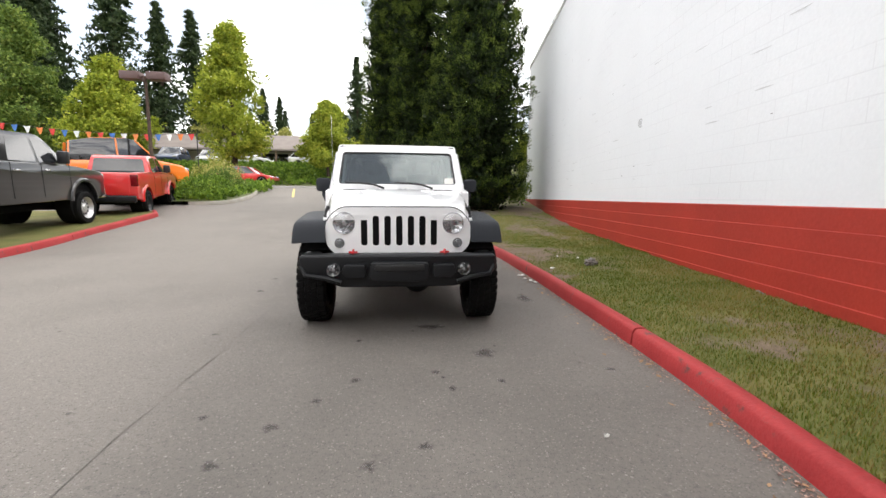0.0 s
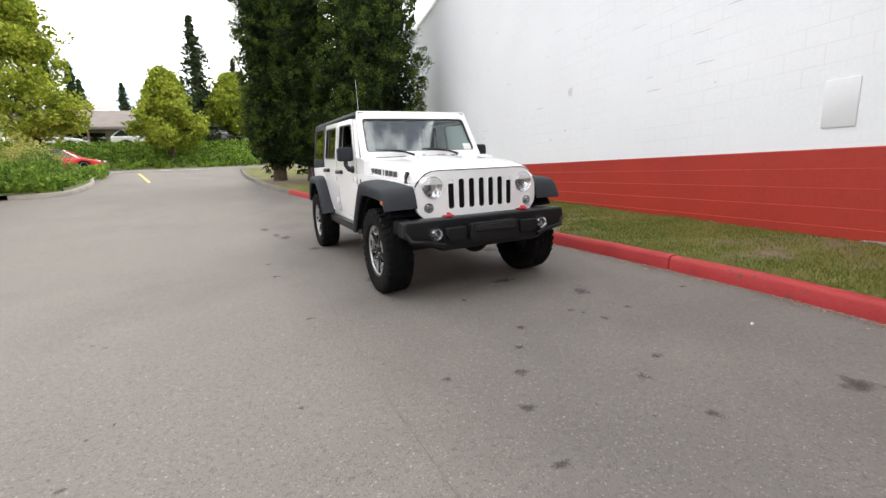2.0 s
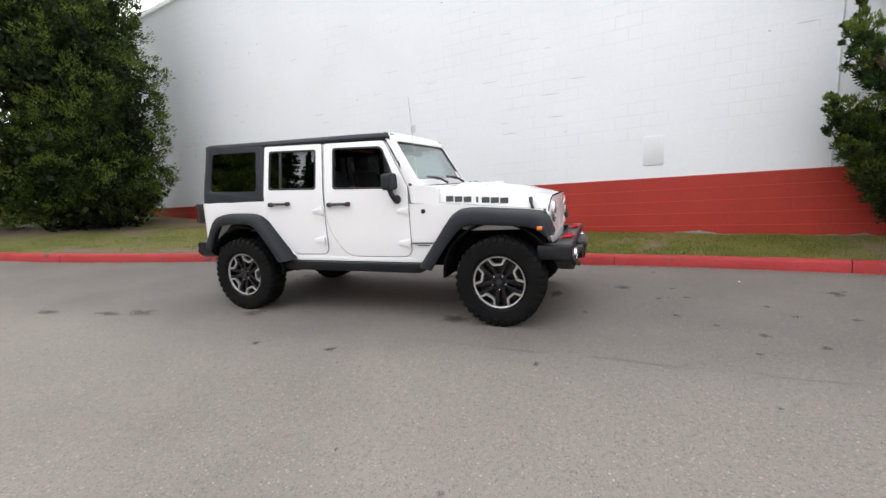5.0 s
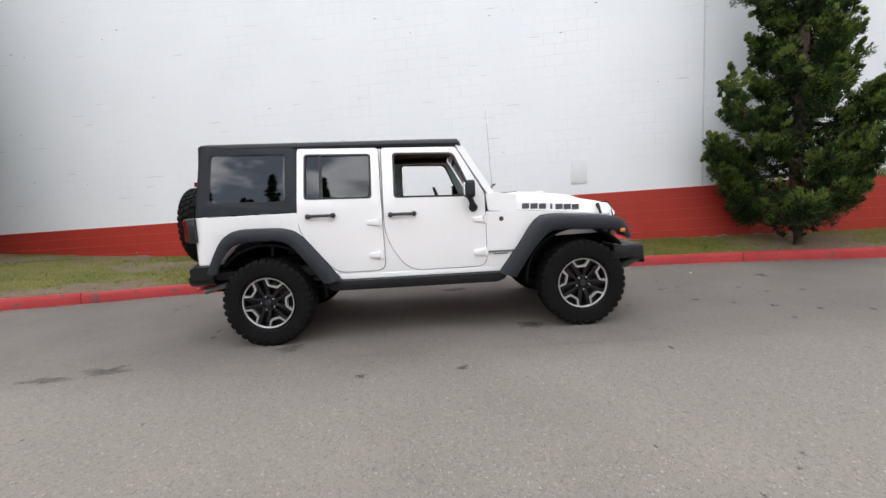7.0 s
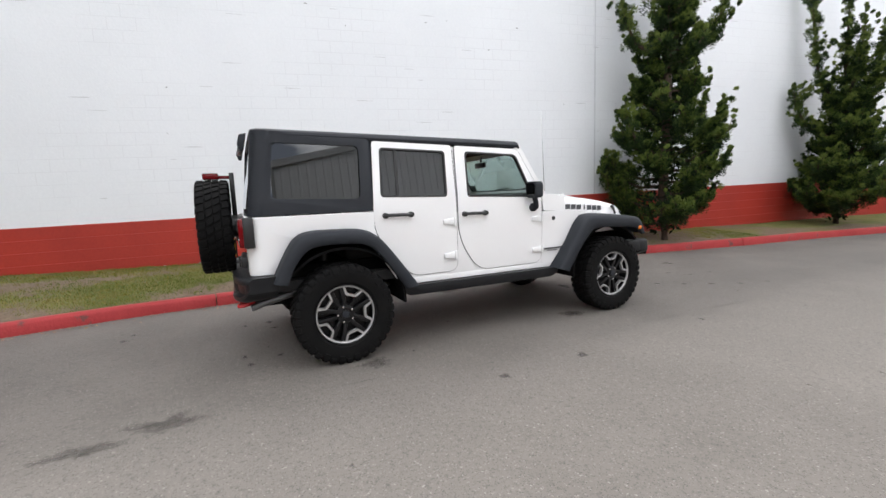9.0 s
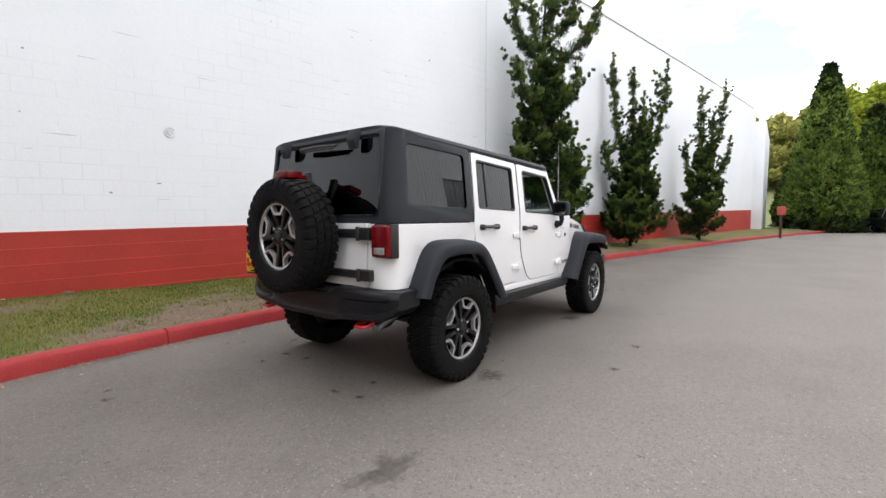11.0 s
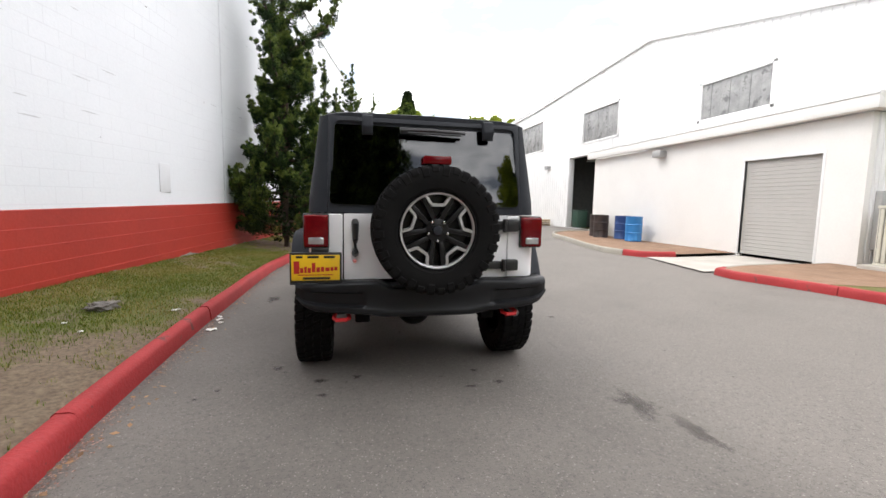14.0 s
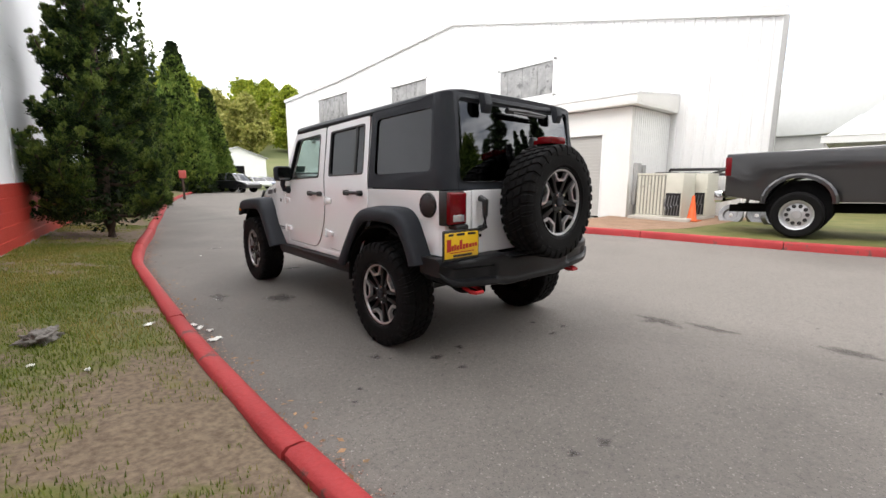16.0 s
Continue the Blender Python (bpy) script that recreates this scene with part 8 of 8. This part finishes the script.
# coloured pennants strung along the street
pen = thing("pennant_string", "string of red, blue and white plastic pennants", "pennants", m=Matrix.Translation((0, 0, 0)))
pa, pb = Vector((-21.5, 22.0, 4.75)), Vector((-11.6, 22.9, 4.45))
bm = bmesh.new()
tube(bm, [pa.lerp(pb, k / 10) - Vector((0, 0, 0.25 * (1 - (k / 5 - 1) ** 2))) for k in range(11)], 0.012, 5)
part("cord", bm, M_BLACK, pen)
PENS = [surf("pennant_" + n, c, None, 0.5, scale=4, fine=30) for n, c in (("red", (0.6, 0.04, 0.03)), ("blue", (0.05, 0.16, 0.45)), ("white", (0.75, 0.75, 0.75)), ("orange", (0.7, 0.2, 0.04)))]
for k in range(17):
    q = pa.lerp(pb, (k + 0.5) / 17)
    q.z -= 0.25 * (1 - ((k + 0.5) / 8.5 - 1) ** 2)
    bm = bmesh.new()
    prism(bm, [(-0.17, 0.0), (0.17, 0.0), (0.05, -0.34), (-0.03, -0.36)], "y", -0.004, 0.004)
    o = part("pennant", bm, PENS[k % 4], pen)
    o.location = q
for q in (pa, pb):
    bm = bmesh.new()
    cyl(bm, (q.x, q.y, terrain(q.x, q.y) - 0.2), (q.x, q.y, q.z + 0.05), 0.035, 0.03, 10)
    part("pole", bm, M_BLACK, pen, "thin dark pole")


# reddish paint flakes and dust in the gutter
rk = random.Random(77)
fv, ff = [], []
for i in range(6500):
    y = rk.uniform(-4.5, 9.0)
    if noise.noise((y * 1.3, 3, 1)) + rk.uniform(-0.45, 0.6) < 0:
        continue
    x = kerb_x(y) - abs(rk.gauss(0, 0.05)) - 0.004
    s, a = rk.uniform(0.003, 0.010), rk.uniform(0, 6.28)
    k = len(fv)
    for j in range(4):
        w = a + 1.57 * j + rk.uniform(-0.4, 0.4)
        fv.append((x + s * math.cos(w) * rk.uniform(0.6, 1.1), y + s * math.sin(w), rise(y) + 0.0045 + rk.uniform(0, 0.006)))
    ff.append((k, k + 1, k + 2, k + 3))
M_FLAKE = surf("red_brown_flakes", (0.24, 0.125, 0.10), (0.33, 0.24, 0.19), 0.9, scale=20, fine=200, isl=0.6)
tagged(new("kerb_dust", raw("kerb_dust", fv, ff, M_FLAKE)), "reddish paint flakes and dust along the kerb foot", "litter", kind="stuff")


# ---- trees ----
def crown_mesh(name, v, f, mat, young=None):
    """A crown of leaves; young: each leaf's paleness, from fresh growth and from light painted into the colour."""
    me = raw(name, v.tolist(), f.tolist(), mat)
    if young is not None:
        me.attributes.new("young", "FLOAT", "FACE").data.foreach_set("value", young)
    return me


def tree_thing(name, label, m, trunk_bm, crown, group="", cat="tree"):
    t = thing(name, label, cat, group, m)
    part("trunk", trunk_bm, M_BARK, t, "rough brown bark")
    for k, me in enumerate(crown if isinstance(crown, tuple) else (crown,)):
        c = new("crown" if k == 0 else "inner_foliage", me)
        c.parent = t
    return t


def column_tree(seed, h, r, mat, per=26, size=0.2, base=1.0, boughs=230, top_pow=0.8, bough=0.55):
    """A dense columnar conifer: short upturned boughs, each a tuft of sprays, dark gaps between."""
    rng = np.random.default_rng(seed)
    cs, rs, ax, young_lit = [], [], [], []
    ins, inr = [], []
    for i in range(boughs):
        u = ((i + rng.uniform(0, 1)) / boughs) ** 1.05
        z = base + (h - base) * u
        env = r * min(1.0, (u * 6 + 0.55)) * (1 - u ** 2.2) ** top_pow + 0.08
        a = i * 2.39996 + rng.normal() * 0.35
        k = env * (1 + 0.18 * noise.noise((math.cos(a) * 1.9, math.sin(a) * 1.9, z * 0.6 + seed)) + 0.09 * rng.normal())
        q = np.array([math.cos(a), math.sin(a), 0])
        sz = bough * (0.55 + 0.5 * env / r) * rng.uniform(0.65, 1.3)
        tip = q * k + np.array([0, 0, z])
        up = q * 0.75 + np.array([0, 0, 0.8])
        side = np.array([-q[1], q[0], 0])
        for j in range(8):
            w = rng.uniform(-1, 1)
            d = rng.uniform(-0.55, 0.35)
            c = tip + side * w * sz * 0.5 + up * d * sz * 0.8 * (1 - abs(w) * 0.4) + rng.normal(size=3) * sz * 0.07
            cs.append(tuple(c))
            rs.append(sz * (0.24 - 0.1 * d) * rng.uniform(0.7, 1.2))
            ax.append(tuple(up + side * w * 0.6))
            # Paler bough tips, darker insides: new growth and painted shading in one tone.
            young_lit.append(0.75 * (d + 0.1))
        for j in range(3):
            ins.append(tuple(tip - q * sz * (0.7 + 0.4 * j) + np.array([0, 0, -0.35 * sz]) + rng.normal(size=3) * 0.1))
            inr.append(sz * 0.62)
    v, f = spray_cloud(rng, cs, rs, ax, per, size, 3.2)
    for i in range(int(55 * r * (h - base))):
        u = rng.uniform(0, 1)
        a, k = rng.uniform(0, 6.283), r * (1 - u ** 2.2) ** top_pow * math.sqrt(rng.uniform(0.05, 0.62))
        ins.append((k * math.cos(a), k * math.sin(a), base + 0.1 + (h - base - 0.4) * u))
        inr.append(0.3)
    # Inner leaves carry the shade of the bough gaps in their dark colour.
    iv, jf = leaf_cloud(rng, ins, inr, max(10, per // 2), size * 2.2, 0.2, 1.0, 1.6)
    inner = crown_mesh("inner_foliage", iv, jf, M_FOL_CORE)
    bm = bmesh.new()
    tube(bm, [(0, 0, -0.3), (0.03, 0, 0.4), (0, 0.03, 2), (0, 0, h * 0.6), (0, 0, h * 0.93)], [0.3, 0.24, 0.2, 0.12, 0.03], 12)
    for i in range(26):
        a, z = rng.uniform(0, 6.28), rng.uniform(0.9, h * 0.6)
        q = Vector((math.cos(a), math.sin(a), 0))
        tube(bm, [q * 0.05 + Vector((0, 0, z)), q * r * 0.5 + Vector((0, 0, z + 0.1)), q * r * 0.8 + Vector((0, 0, z + 0.4))], [0.05, 0.035, 0.012], 6)
    return bm, (crown_mesh("crown", v, f, mat, np.repeat(young_lit, per)), inner)


def round_tree(seed, h, r, trunk_h, mat, clumps=420, per=34, size=0.22, conic=0.5):
    """A broadleaf tree with an uneven crown and gaps."""
    rng = np.random.default_rng(seed)
    cs, rs = [], []
    bm = bmesh.new()
    tube(bm, [(0, 0, -0.3), (0, 0, trunk_h), (0.05, 0, h * 0.55), (0, 0, h * 0.9)], [0.05 * h * 0.5, 0.02 * h, 0.012 * h, 0.01], 10)
    for i in range(60):
        u = rng.uniform(0, 1) ** 0.9
        z = trunk_h + (h - trunk_h) * u
        env = r * ((1 - u) ** conic) * min(1, 0.55 + u * 3) * rng.uniform(0.7, 1.1)
        a = rng.uniform(0, 2 * math.pi)
        q = Vector((math.cos(a), math.sin(a), 0))
        b0, b1 = Vector((0, 0, max(trunk_h * 0.8, z - env * 0.5))), q * env + Vector((0, 0, z + 0.1 * env))
        tube(bm, [b0, (b0 + b1) / 2 + Vector((0, 0, 0.12 * env)), b1], [0.03, 0.02, 0.006], 5)
        for j in range(max(1, clumps // 60)):
            t = rng.uniform(0.35, 1.05)
            p = b0.lerp(b1, t) + Vector(rng.normal(size=3)) * 0.25 * (0.4 + r / 6)
            cs.append(tuple(p))
            rs.append(rng.uniform(0.25, 0.6) * (0.5 + r / 5))
    v, f = leaf_cloud(rng, cs, rs, per, size, 0.0, 0.8, 1.7)
    return bm, crown_mesh("crown", v, f, mat)


def fir_tree(seed, h, r, mat, whorls=34, size=0.5):
    """A tall spire of drooping whorls with ragged gaps."""
    rng = np.random.default_rng(seed)
    cs, rs = [], []
    bm = bmesh.new()
    tube(bm, [(0, 0, -0.5), (0, 0, h * 0.5), (0, 0, h)], [0.018 * h + 0.05, 0.012 * h, 0.01], 8)
    for w in range(whorls):
        u = 0.12 + 0.88 * w / whorls
        z = h * u
        env = r * (1 - u) ** 0.85 + 0.15
        for b in range(7):
            a = rng.uniform(0, 2 * math.pi)
            ln = env * rng.uniform(0.55, 1.1)
            for k in range(4):
                t = (k + 0.7) / 4
                cs.append((ln * t * math.cos(a), ln * t * math.sin(a), z - 0.25 * ln * t * t + rng.normal() * 0.1))
                rs.append(0.18 * env * (1.25 - t * 0.6) + 0.12)
    v, f = leaf_cloud(rng, cs, rs, 12, size, -0.1, 0.45, 2.2)
    return bm, crown_mesh("crown", v, f, mat)


def juniper(seed, h, spread, limbs, arms):
    """A twisted upright juniper: separate rising limbs thick with tufts, upswept pointed tips, gaps between."""
    rng = np.random.default_rng(seed)
    cs, rs, ax, young_lit = [], [], [], []
    ins, inr = [], []
    bm = bmesh.new()
    tube(bm, [(0, 0, -0.3), (0.02, 0, 0.3), (0.05, 0.04, 0.9), (-0.05, 0.1, h * 0.4), (0.05, 0, h * 0.75), (0, 0, h * 0.97)], [0.16, 0.12, 0.1, 0.08, 0.05, 0.015], 10)

    def clothe(pts, n, r0, r1):
        m = len(pts) - 1
        for k in range(n):
            t = k / (n - 1)
            g = min(m - 1, int(t * m))
            d = (pts[g + 1] - pts[g]).normalized()
            p = pts[g].lerp(pts[g + 1], t * m - g)
            rr = r0 + (r1 - r0) * t ** 1.4
            for j in range(3 if rr > 0.09 else 2):
                o = Vector(rng.normal(size=3)) * rr * 0.55
                cs.append(tuple(p + o))
                rs.append(rr * rng.uniform(0.55, 0.95))
                ax.append(tuple(d * 0.9 + Vector((0, 0, 0.5)) + o.normalized() * 0.6))
                # Tuft tops lit and undersides shaded by colour; limb tips also newer growth.
                young_lit.append(0.7 * (o.z / rr) + 0.25 * (t - 0.5))

    for i in range(limbs):
        u = ((i + 0.5 * rng.uniform(0, 1)) / limbs) ** 1.15
        z0 = 0.3 + h * 0.66 * u
        a = i * 2.399 + rng.normal() * 0.35
        env = spread * ((1 - u) ** 0.85 * 0.9 + 0.12) * min(1.0, 0.75 + u * 3) * rng.uniform(0.65, 1.08) + 0.12
        lift = env * rng.uniform(0.3, 0.6) * (1 + 1.1 * u)
        q = Vector((math.cos(a), math.sin(a), 0))
        s = Vector((-q.y, q.x, 0))
        b = rng.normal() * 0.12 * env
        pts = [Vector((0, 0, z0)), q * env * 0.35 + s * b + Vector((0, 0, z0 - 0.02)), q * env * 0.72 + s * b * 1.3 + Vector((0, 0, z0 + lift * 0.28)),
               q * env * 0.92 + s * b + Vector((0, 0, z0 + lift * 0.62)), q * env + Vector((0, 0, z0 + lift))]
        tube(bm, pts, [0.04, 0.03, 0.02, 0.012, 0.004], 5)
        fat = 0.12 + 0.05 * env
        clothe(pts[1:], 9 if env > 0.6 else 6, fat, 0.045)
        for sd in (-1, 1):
            for w in range(2 if env > 0.75 else 1):
                t0 = rng.uniform(0.35, 0.8)
                p0 = pts[1].lerp(pts[3], t0)
                ln = env * rng.uniform(0.25, 0.5)
                e = p0 + s * sd * ln * 0.8 + q * ln * 0.5 + Vector((0, 0, ln * rng.uniform(0.35, 0.9)))
                mid = (p0 + e) / 2 + Vector((0, 0, -0.08 * ln))
                tube(bm, [p0, mid, e], [0.015, 0.01, 0.003], 4)
                clothe([p0, mid, e], 5, fat * 0.85, 0.045)
        ins.append(tuple(pts[1] * 0.6 + pts[0] * 0.4))
        inr.append(0.22)
    for dx, dy, zt, zs in arms:
        e, p0 = Vector((dx, dy, zt)), Vector((0, 0, zs))
        m1 = p0.lerp(e, 0.45) + Vector((dx, dy, 0)) * 0.28 + Vector((0, 0, -0.1 * (zt - zs)))
        m2 = p0.lerp(e, 0.75) + Vector((dx, dy, 0)) * 0.2 + Vector((0, 0, -0.07 * (zt - zs)))
        tube(bm, [p0, m1, m2, e], [0.05, 0.035, 0.02, 0.004], 6)
        n = int((e - p0).length * 9) + 3
        clothe([p0, m1, m2, e], n, 0.17, 0.05)
        for j in range(int((e - p0).length * 3.2)):
            q0 = m1.lerp(e, rng.uniform(0, 0.85)) if j % 2 else p0.lerp(m1, rng.uniform(0.4, 1))
            a = rng.uniform(0, 6.283)
            ln = rng.uniform(0.25, 0.5)
            q1 = q0 + Vector((math.cos(a) * ln, math.sin(a) * ln, ln * rng.uniform(0.5, 1.2)))
            clothe([q0, (q0 + q1) / 2 - Vector((0, 0, 0.04)), q1], 5, 0.11, 0.04)
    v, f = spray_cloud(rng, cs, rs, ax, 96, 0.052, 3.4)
    # Dark leaves round the limb roots, coloured as the juniper's inner shade.
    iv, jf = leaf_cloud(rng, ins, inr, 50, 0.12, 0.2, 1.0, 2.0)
    return bm, (crown_mesh("crown", v, f, M_FOL_JUN, np.repeat(young_lit, 96)), crown_mesh("inner_foliage", iv, jf, M_FOL_CORE))


def cone_tree(seed, h, r, mat, n=5200, size=0.24):
    """A smooth pointed cone of short upturned sprays, as old clipped conifers grow."""
    rng = np.random.default_rng(seed)
    cs, rs, ax = [], [], []
    for i in range(n):
        u = 1 - math.sqrt(1 - rng.uniform(0, 0.995))
        a = rng.uniform(0, 6.283)
        env = r * (min(1, 0.7 + u * 2.4)) * (1 - u ** 1.35) + 0.08
        k = env * (1 + 0.1 * noise.noise((math.cos(a) * 2.2, math.sin(a) * 2.2, u * 7 + seed)) - 0.1 * abs(rng.normal()))
        q = np.array([math.cos(a), math.sin(a), 0])
        cs.append((k * q[0], k * q[1], 0.2 + h * u))
        rs.append(rng.uniform(0.12, 0.3))
        ax.append((q[0] * 0.5, q[1] * 0.5, 1.0))
    v, f = spray_cloud(rng, cs, rs, ax, 11, size, 2.2)
    ci, ri = [], []
    for i in range(500):
        u = rng.uniform(0, 0.97)
        a = rng.uniform(0, 6.283)
        env = 0.75 * r * (1 - u ** 1.35)
        ci.append((env * math.cos(a), env * math.sin(a), 0.2 + h * u))
        ri.append(0.5 * (1 - u) + 0.15)
    # Core leaves behind the sprays, with the crown's shade in their colour.
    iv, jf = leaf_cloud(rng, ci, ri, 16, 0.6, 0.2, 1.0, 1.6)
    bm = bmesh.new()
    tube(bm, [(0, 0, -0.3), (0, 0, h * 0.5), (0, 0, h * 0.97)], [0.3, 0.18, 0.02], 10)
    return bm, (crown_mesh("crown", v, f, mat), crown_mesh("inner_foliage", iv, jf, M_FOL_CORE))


def shrub(name, label, seed, x, y, z, r, h, mat, n=60, per=60, size=0.11, group=""):
    rng = np.random.default_rng(seed)
    cs, rs = [], []
    for i in range(n):
        a, u = rng.uniform(0, 6.28), rng.uniform(0, 1)
        k = r * math.sqrt(rng.uniform(0, 1)) * 0.85
        cs.append((k * math.cos(a), k * math.sin(a), 0.1 + h * u * (1 - (k / r) ** 2 * 0.6) * 0.85))
        rs.append(0.22 * r * rng.uniform(0.7, 1.3) + 0.05)
    v, f = leaf_cloud(rng, cs, rs, per, size, 0.4, 0.9, 2.0)
    bm = bmesh.new()
    for i in range(7):
        a = i * 0.9
        tube(bm, [(0, 0, -0.1), (0.4 * r * math.cos(a), 0.4 * r * math.sin(a), h * 0.6)], [0.02, 0.008], 5)
    t = thing(name, label, "shrub", group, Matrix.Translation((x, y, z)))
    part("stems", bm, M_BARK, t)
    c = new("foliage", crown_mesh("foliage", v, f, mat))
    c.parent = t
    return t


G1 = "columnar conifers beside the lane"
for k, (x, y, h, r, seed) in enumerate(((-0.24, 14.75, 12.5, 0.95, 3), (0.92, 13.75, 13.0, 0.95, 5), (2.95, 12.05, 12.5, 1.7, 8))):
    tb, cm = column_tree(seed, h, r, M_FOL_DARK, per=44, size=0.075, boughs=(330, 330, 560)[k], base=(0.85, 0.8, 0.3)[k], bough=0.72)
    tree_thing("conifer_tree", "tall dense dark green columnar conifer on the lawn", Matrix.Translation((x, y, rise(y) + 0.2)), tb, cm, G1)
G2 = "junipers along the white wall"
J1 = [(0.37, 1.04, 6.6, 4.7), (-1.31, -0.4, 6.7, 4.6), (0.29, 0.24, 6.7, 5.0), (-0.16, -0.08, 7.6, 5.6), (-0.61, -0.48, 7.0, 5.3), (0.12, 1.24, 4.75, 3.6), (0.08, 1.2, 2.9, 1.6), (-0.49, -1.0, 5.2, 3.6), (-0.49, -1.08, 2.9, 1.7), (0.16, -0.72, 5.6, 4.2)]
J2 = [(0.6, 0.55, 6.6, 2.4), (0.1, -0.1, 6.2, 3.0), (-0.95, -0.3, 6.3, 2.2), (0.75, 0.85, 3.6, 2.0), (-0.4, -0.7, 4.9, 2.8), (-0.35, 0.2, 5.2, 3.0)]
J3 = [(-0.75, 0.0, 6.8, 3.2), (0.15, 0.1, 6.7, 3.4), (-1.0, -0.2, 4.5, 2.4), (0.7, 0.2, 4.4, 2.2), (-0.3, -0.5, 5.7, 3.2)]
for x, y, h, s, seed, limbs, arms in ((2.1, -4.8, 6.9, 1.3, 21, 50, J1), (1.4, -10.5, 4.4, 1.25, 22, 40, J2), (0.1, -16.8, 5.4, 1.2, 23, 36, J3)):
    tb, cm = juniper(seed, h, s, limbs, arms)
    tree_thing("juniper_tree", "ragged twisted dark green juniper against the wall", Matrix.Translation((x, y, 0.22)), tb, cm, G2)
G3 = "conical conifers at the lane's end"
for x, y, h, r, seed in ((-5.1, -37.8, 12.4, 2.6, 31), (-8.2, -41.5, 9.6, 2.1, 32), (-4.4, -46, 10, 2.5, 33)):
    tb, cm = cone_tree(seed, h, r, M_FOL_MID if seed < 33 else M_FOL_DARK)
    tree_thing("conical_tree", "broad conical green conifer at the lane's end", Matrix.Translation((x, y, 0)), tb, cm, G3)
G4 = "light green street trees"
for x, y, h, r, th, seed, mat in ((-11.9, 29.6, 11.0, 3.3, 2.0, 41, 0), (-19.0, 27.6, 7.9, 3.1, 1.6, 42, 0), (-25.0, 28.6, 11.0, 3.6, 1.8, 46, 1), (-5.3, 30.6, 5.4, 2.4, 1.3, 43, 0), (-1.2, 36.0, 5.2, 2.4, 1.2, 44, 0), (-33, 33, 9, 3.6, 1.8, 45, 1)):
    tb, cm = round_tree(seed, h, r, th, M_FOL_MID if mat else M_FOL_LIGHT, clumps=660, per=62, size=0.2, conic=0.75)
    tree_thing("street_tree", "dark green broadleaf tree by the street" if mat else "light green young broadleaf tree on the bank", Matrix.Translation((x, y, terrain(x, y))), tb, cm, G4)
shrub("laurel_shrub", "rounded green shrub at the wall corner", 51, 4.3, 12.9, 0.85, 1.15, 1.3, M_FOL_MID)
shrub("laurel_shrub", "rounded green shrub under the conifers", 52, 1.9, 13.6, 0.85, 1.0, 1.1, M_FOL_MID)
shrub("bed_shrub", "low green shrub in the planted bed", 53, -8.4, 16.0, 0.9, 1.2, 1.0, M_IVY)
shrub("bed_shrub", "low green shrub in the planted bed", 54, -8.8, 18.4, 1.0, 1.4, 1.3, M_FOL_MID)
shrub("bed_shrub", "yellow-green shrub in the planted bed", 55, -9.6, 20.6, 1.2, 1.3, 2.0, M_FOL_YEL)
shrub("lane_shrub", "low shrub by the service building", 56, -11.3, -25.5, 0.0, 0.9, 0.8, M_IVY)

# far woods: a few firs and broadleaf trees, repeated
fir_models = [fir_tree(61, 23, 5.0, M_FOL_FAR), fir_tree(62, 25, 4.6, M_FOL_FAR), fir_tree(63, 23, 5.4, M_FOL_FAR)]
firs = [tree_thing("fir_tree", "tall dark fir in the distant woods", Matrix.Translation((0, 0, -200)), b, c, "distant firs") for b, c in fir_models]
leafy_models = [round_tree(71, 13, 5.5, 1.5, M_FOL_MID, 500, 30, 0.7), round_tree(72, 14, 6, 1.5, M_FOL_LIGHT, 500, 30, 0.7), round_tree(73, 12, 6, 1.5, M_FOL_YEL, 500, 30, 0.7)]
woods = [tree_thing("wood_tree", "rounded broadleaf tree in the distant woods", Matrix.Translation((0, 0, -200)), b, c, "distant broadleaf trees") for b, c in leafy_models]
rw = random.Random(9)
spots = [(-36.7, 45.7, "fir", 1.0), (-34.5, 42.0, "fir", 0.88), (-38.5, 51, "fir", 0.95), (-29.9, 47.7, "fir", 1.0), (-27.3, 51.5, "fir", 0.86), (-25.6, 56, "fir", 0.9), (-43, 50, "fir", 1.0), (-48, 44, "fir", 1.0),
         (-26.1, 87, "fir", 0.72), (-23.2, 88, "fir", 0.66), (-7, 78, "fir", 0.5), (-4.5, 80, "wood", 0.8), (-10, 76, "wood", 0.75)]
for i in range(40):
    x = -80 + 4.1 * i
    spots.append((x, rw.uniform(70, 92), "fir" if rw.random() < 0.45 else "wood", rw.uniform(0.45, 0.62)))
for i in range(24):
    spots.append((rw.uniform(-80, -16), rw.uniform(54, 64), "wood" if rw.random() < 0.6 else "fir", rw.uniform(0.45, 0.6)))
for i in range(52):
    spots.append((rw.uniform(-60, 35), rw.uniform(-150, -88), "wood", rw.uniform(0.8, 1.3)))
spots += [(-3.4, 36, "fir", 0.44), (-0.6, 41, "fir", 0.36), (1.2, 37.5, "fir", 0.42), (3.0, 44, "fir", 0.5)]
for i in range(22):
    spots.append((-52 - 9 * rw.random(), 4 + 2.7 * i + rw.uniform(-1, 1), "fir" if rw.random() < 0.6 else "wood", rw.uniform(0.62, 0.95)))
first = {}
for x, y, k, s in spots:
    src = rw.choice(firs if k == "fir" else (woods[1:] if y < 0 else woods))
    m = pose(x, y, terrain(x, y) - 0.3, 0, 0, rw.uniform(0, 360))
    if src.name not in first:
        first[src.name] = True
        o = src
        o.matrix_world = m
    else:
        o = copy_thing(src, m)
    o.scale = (s, s, s)
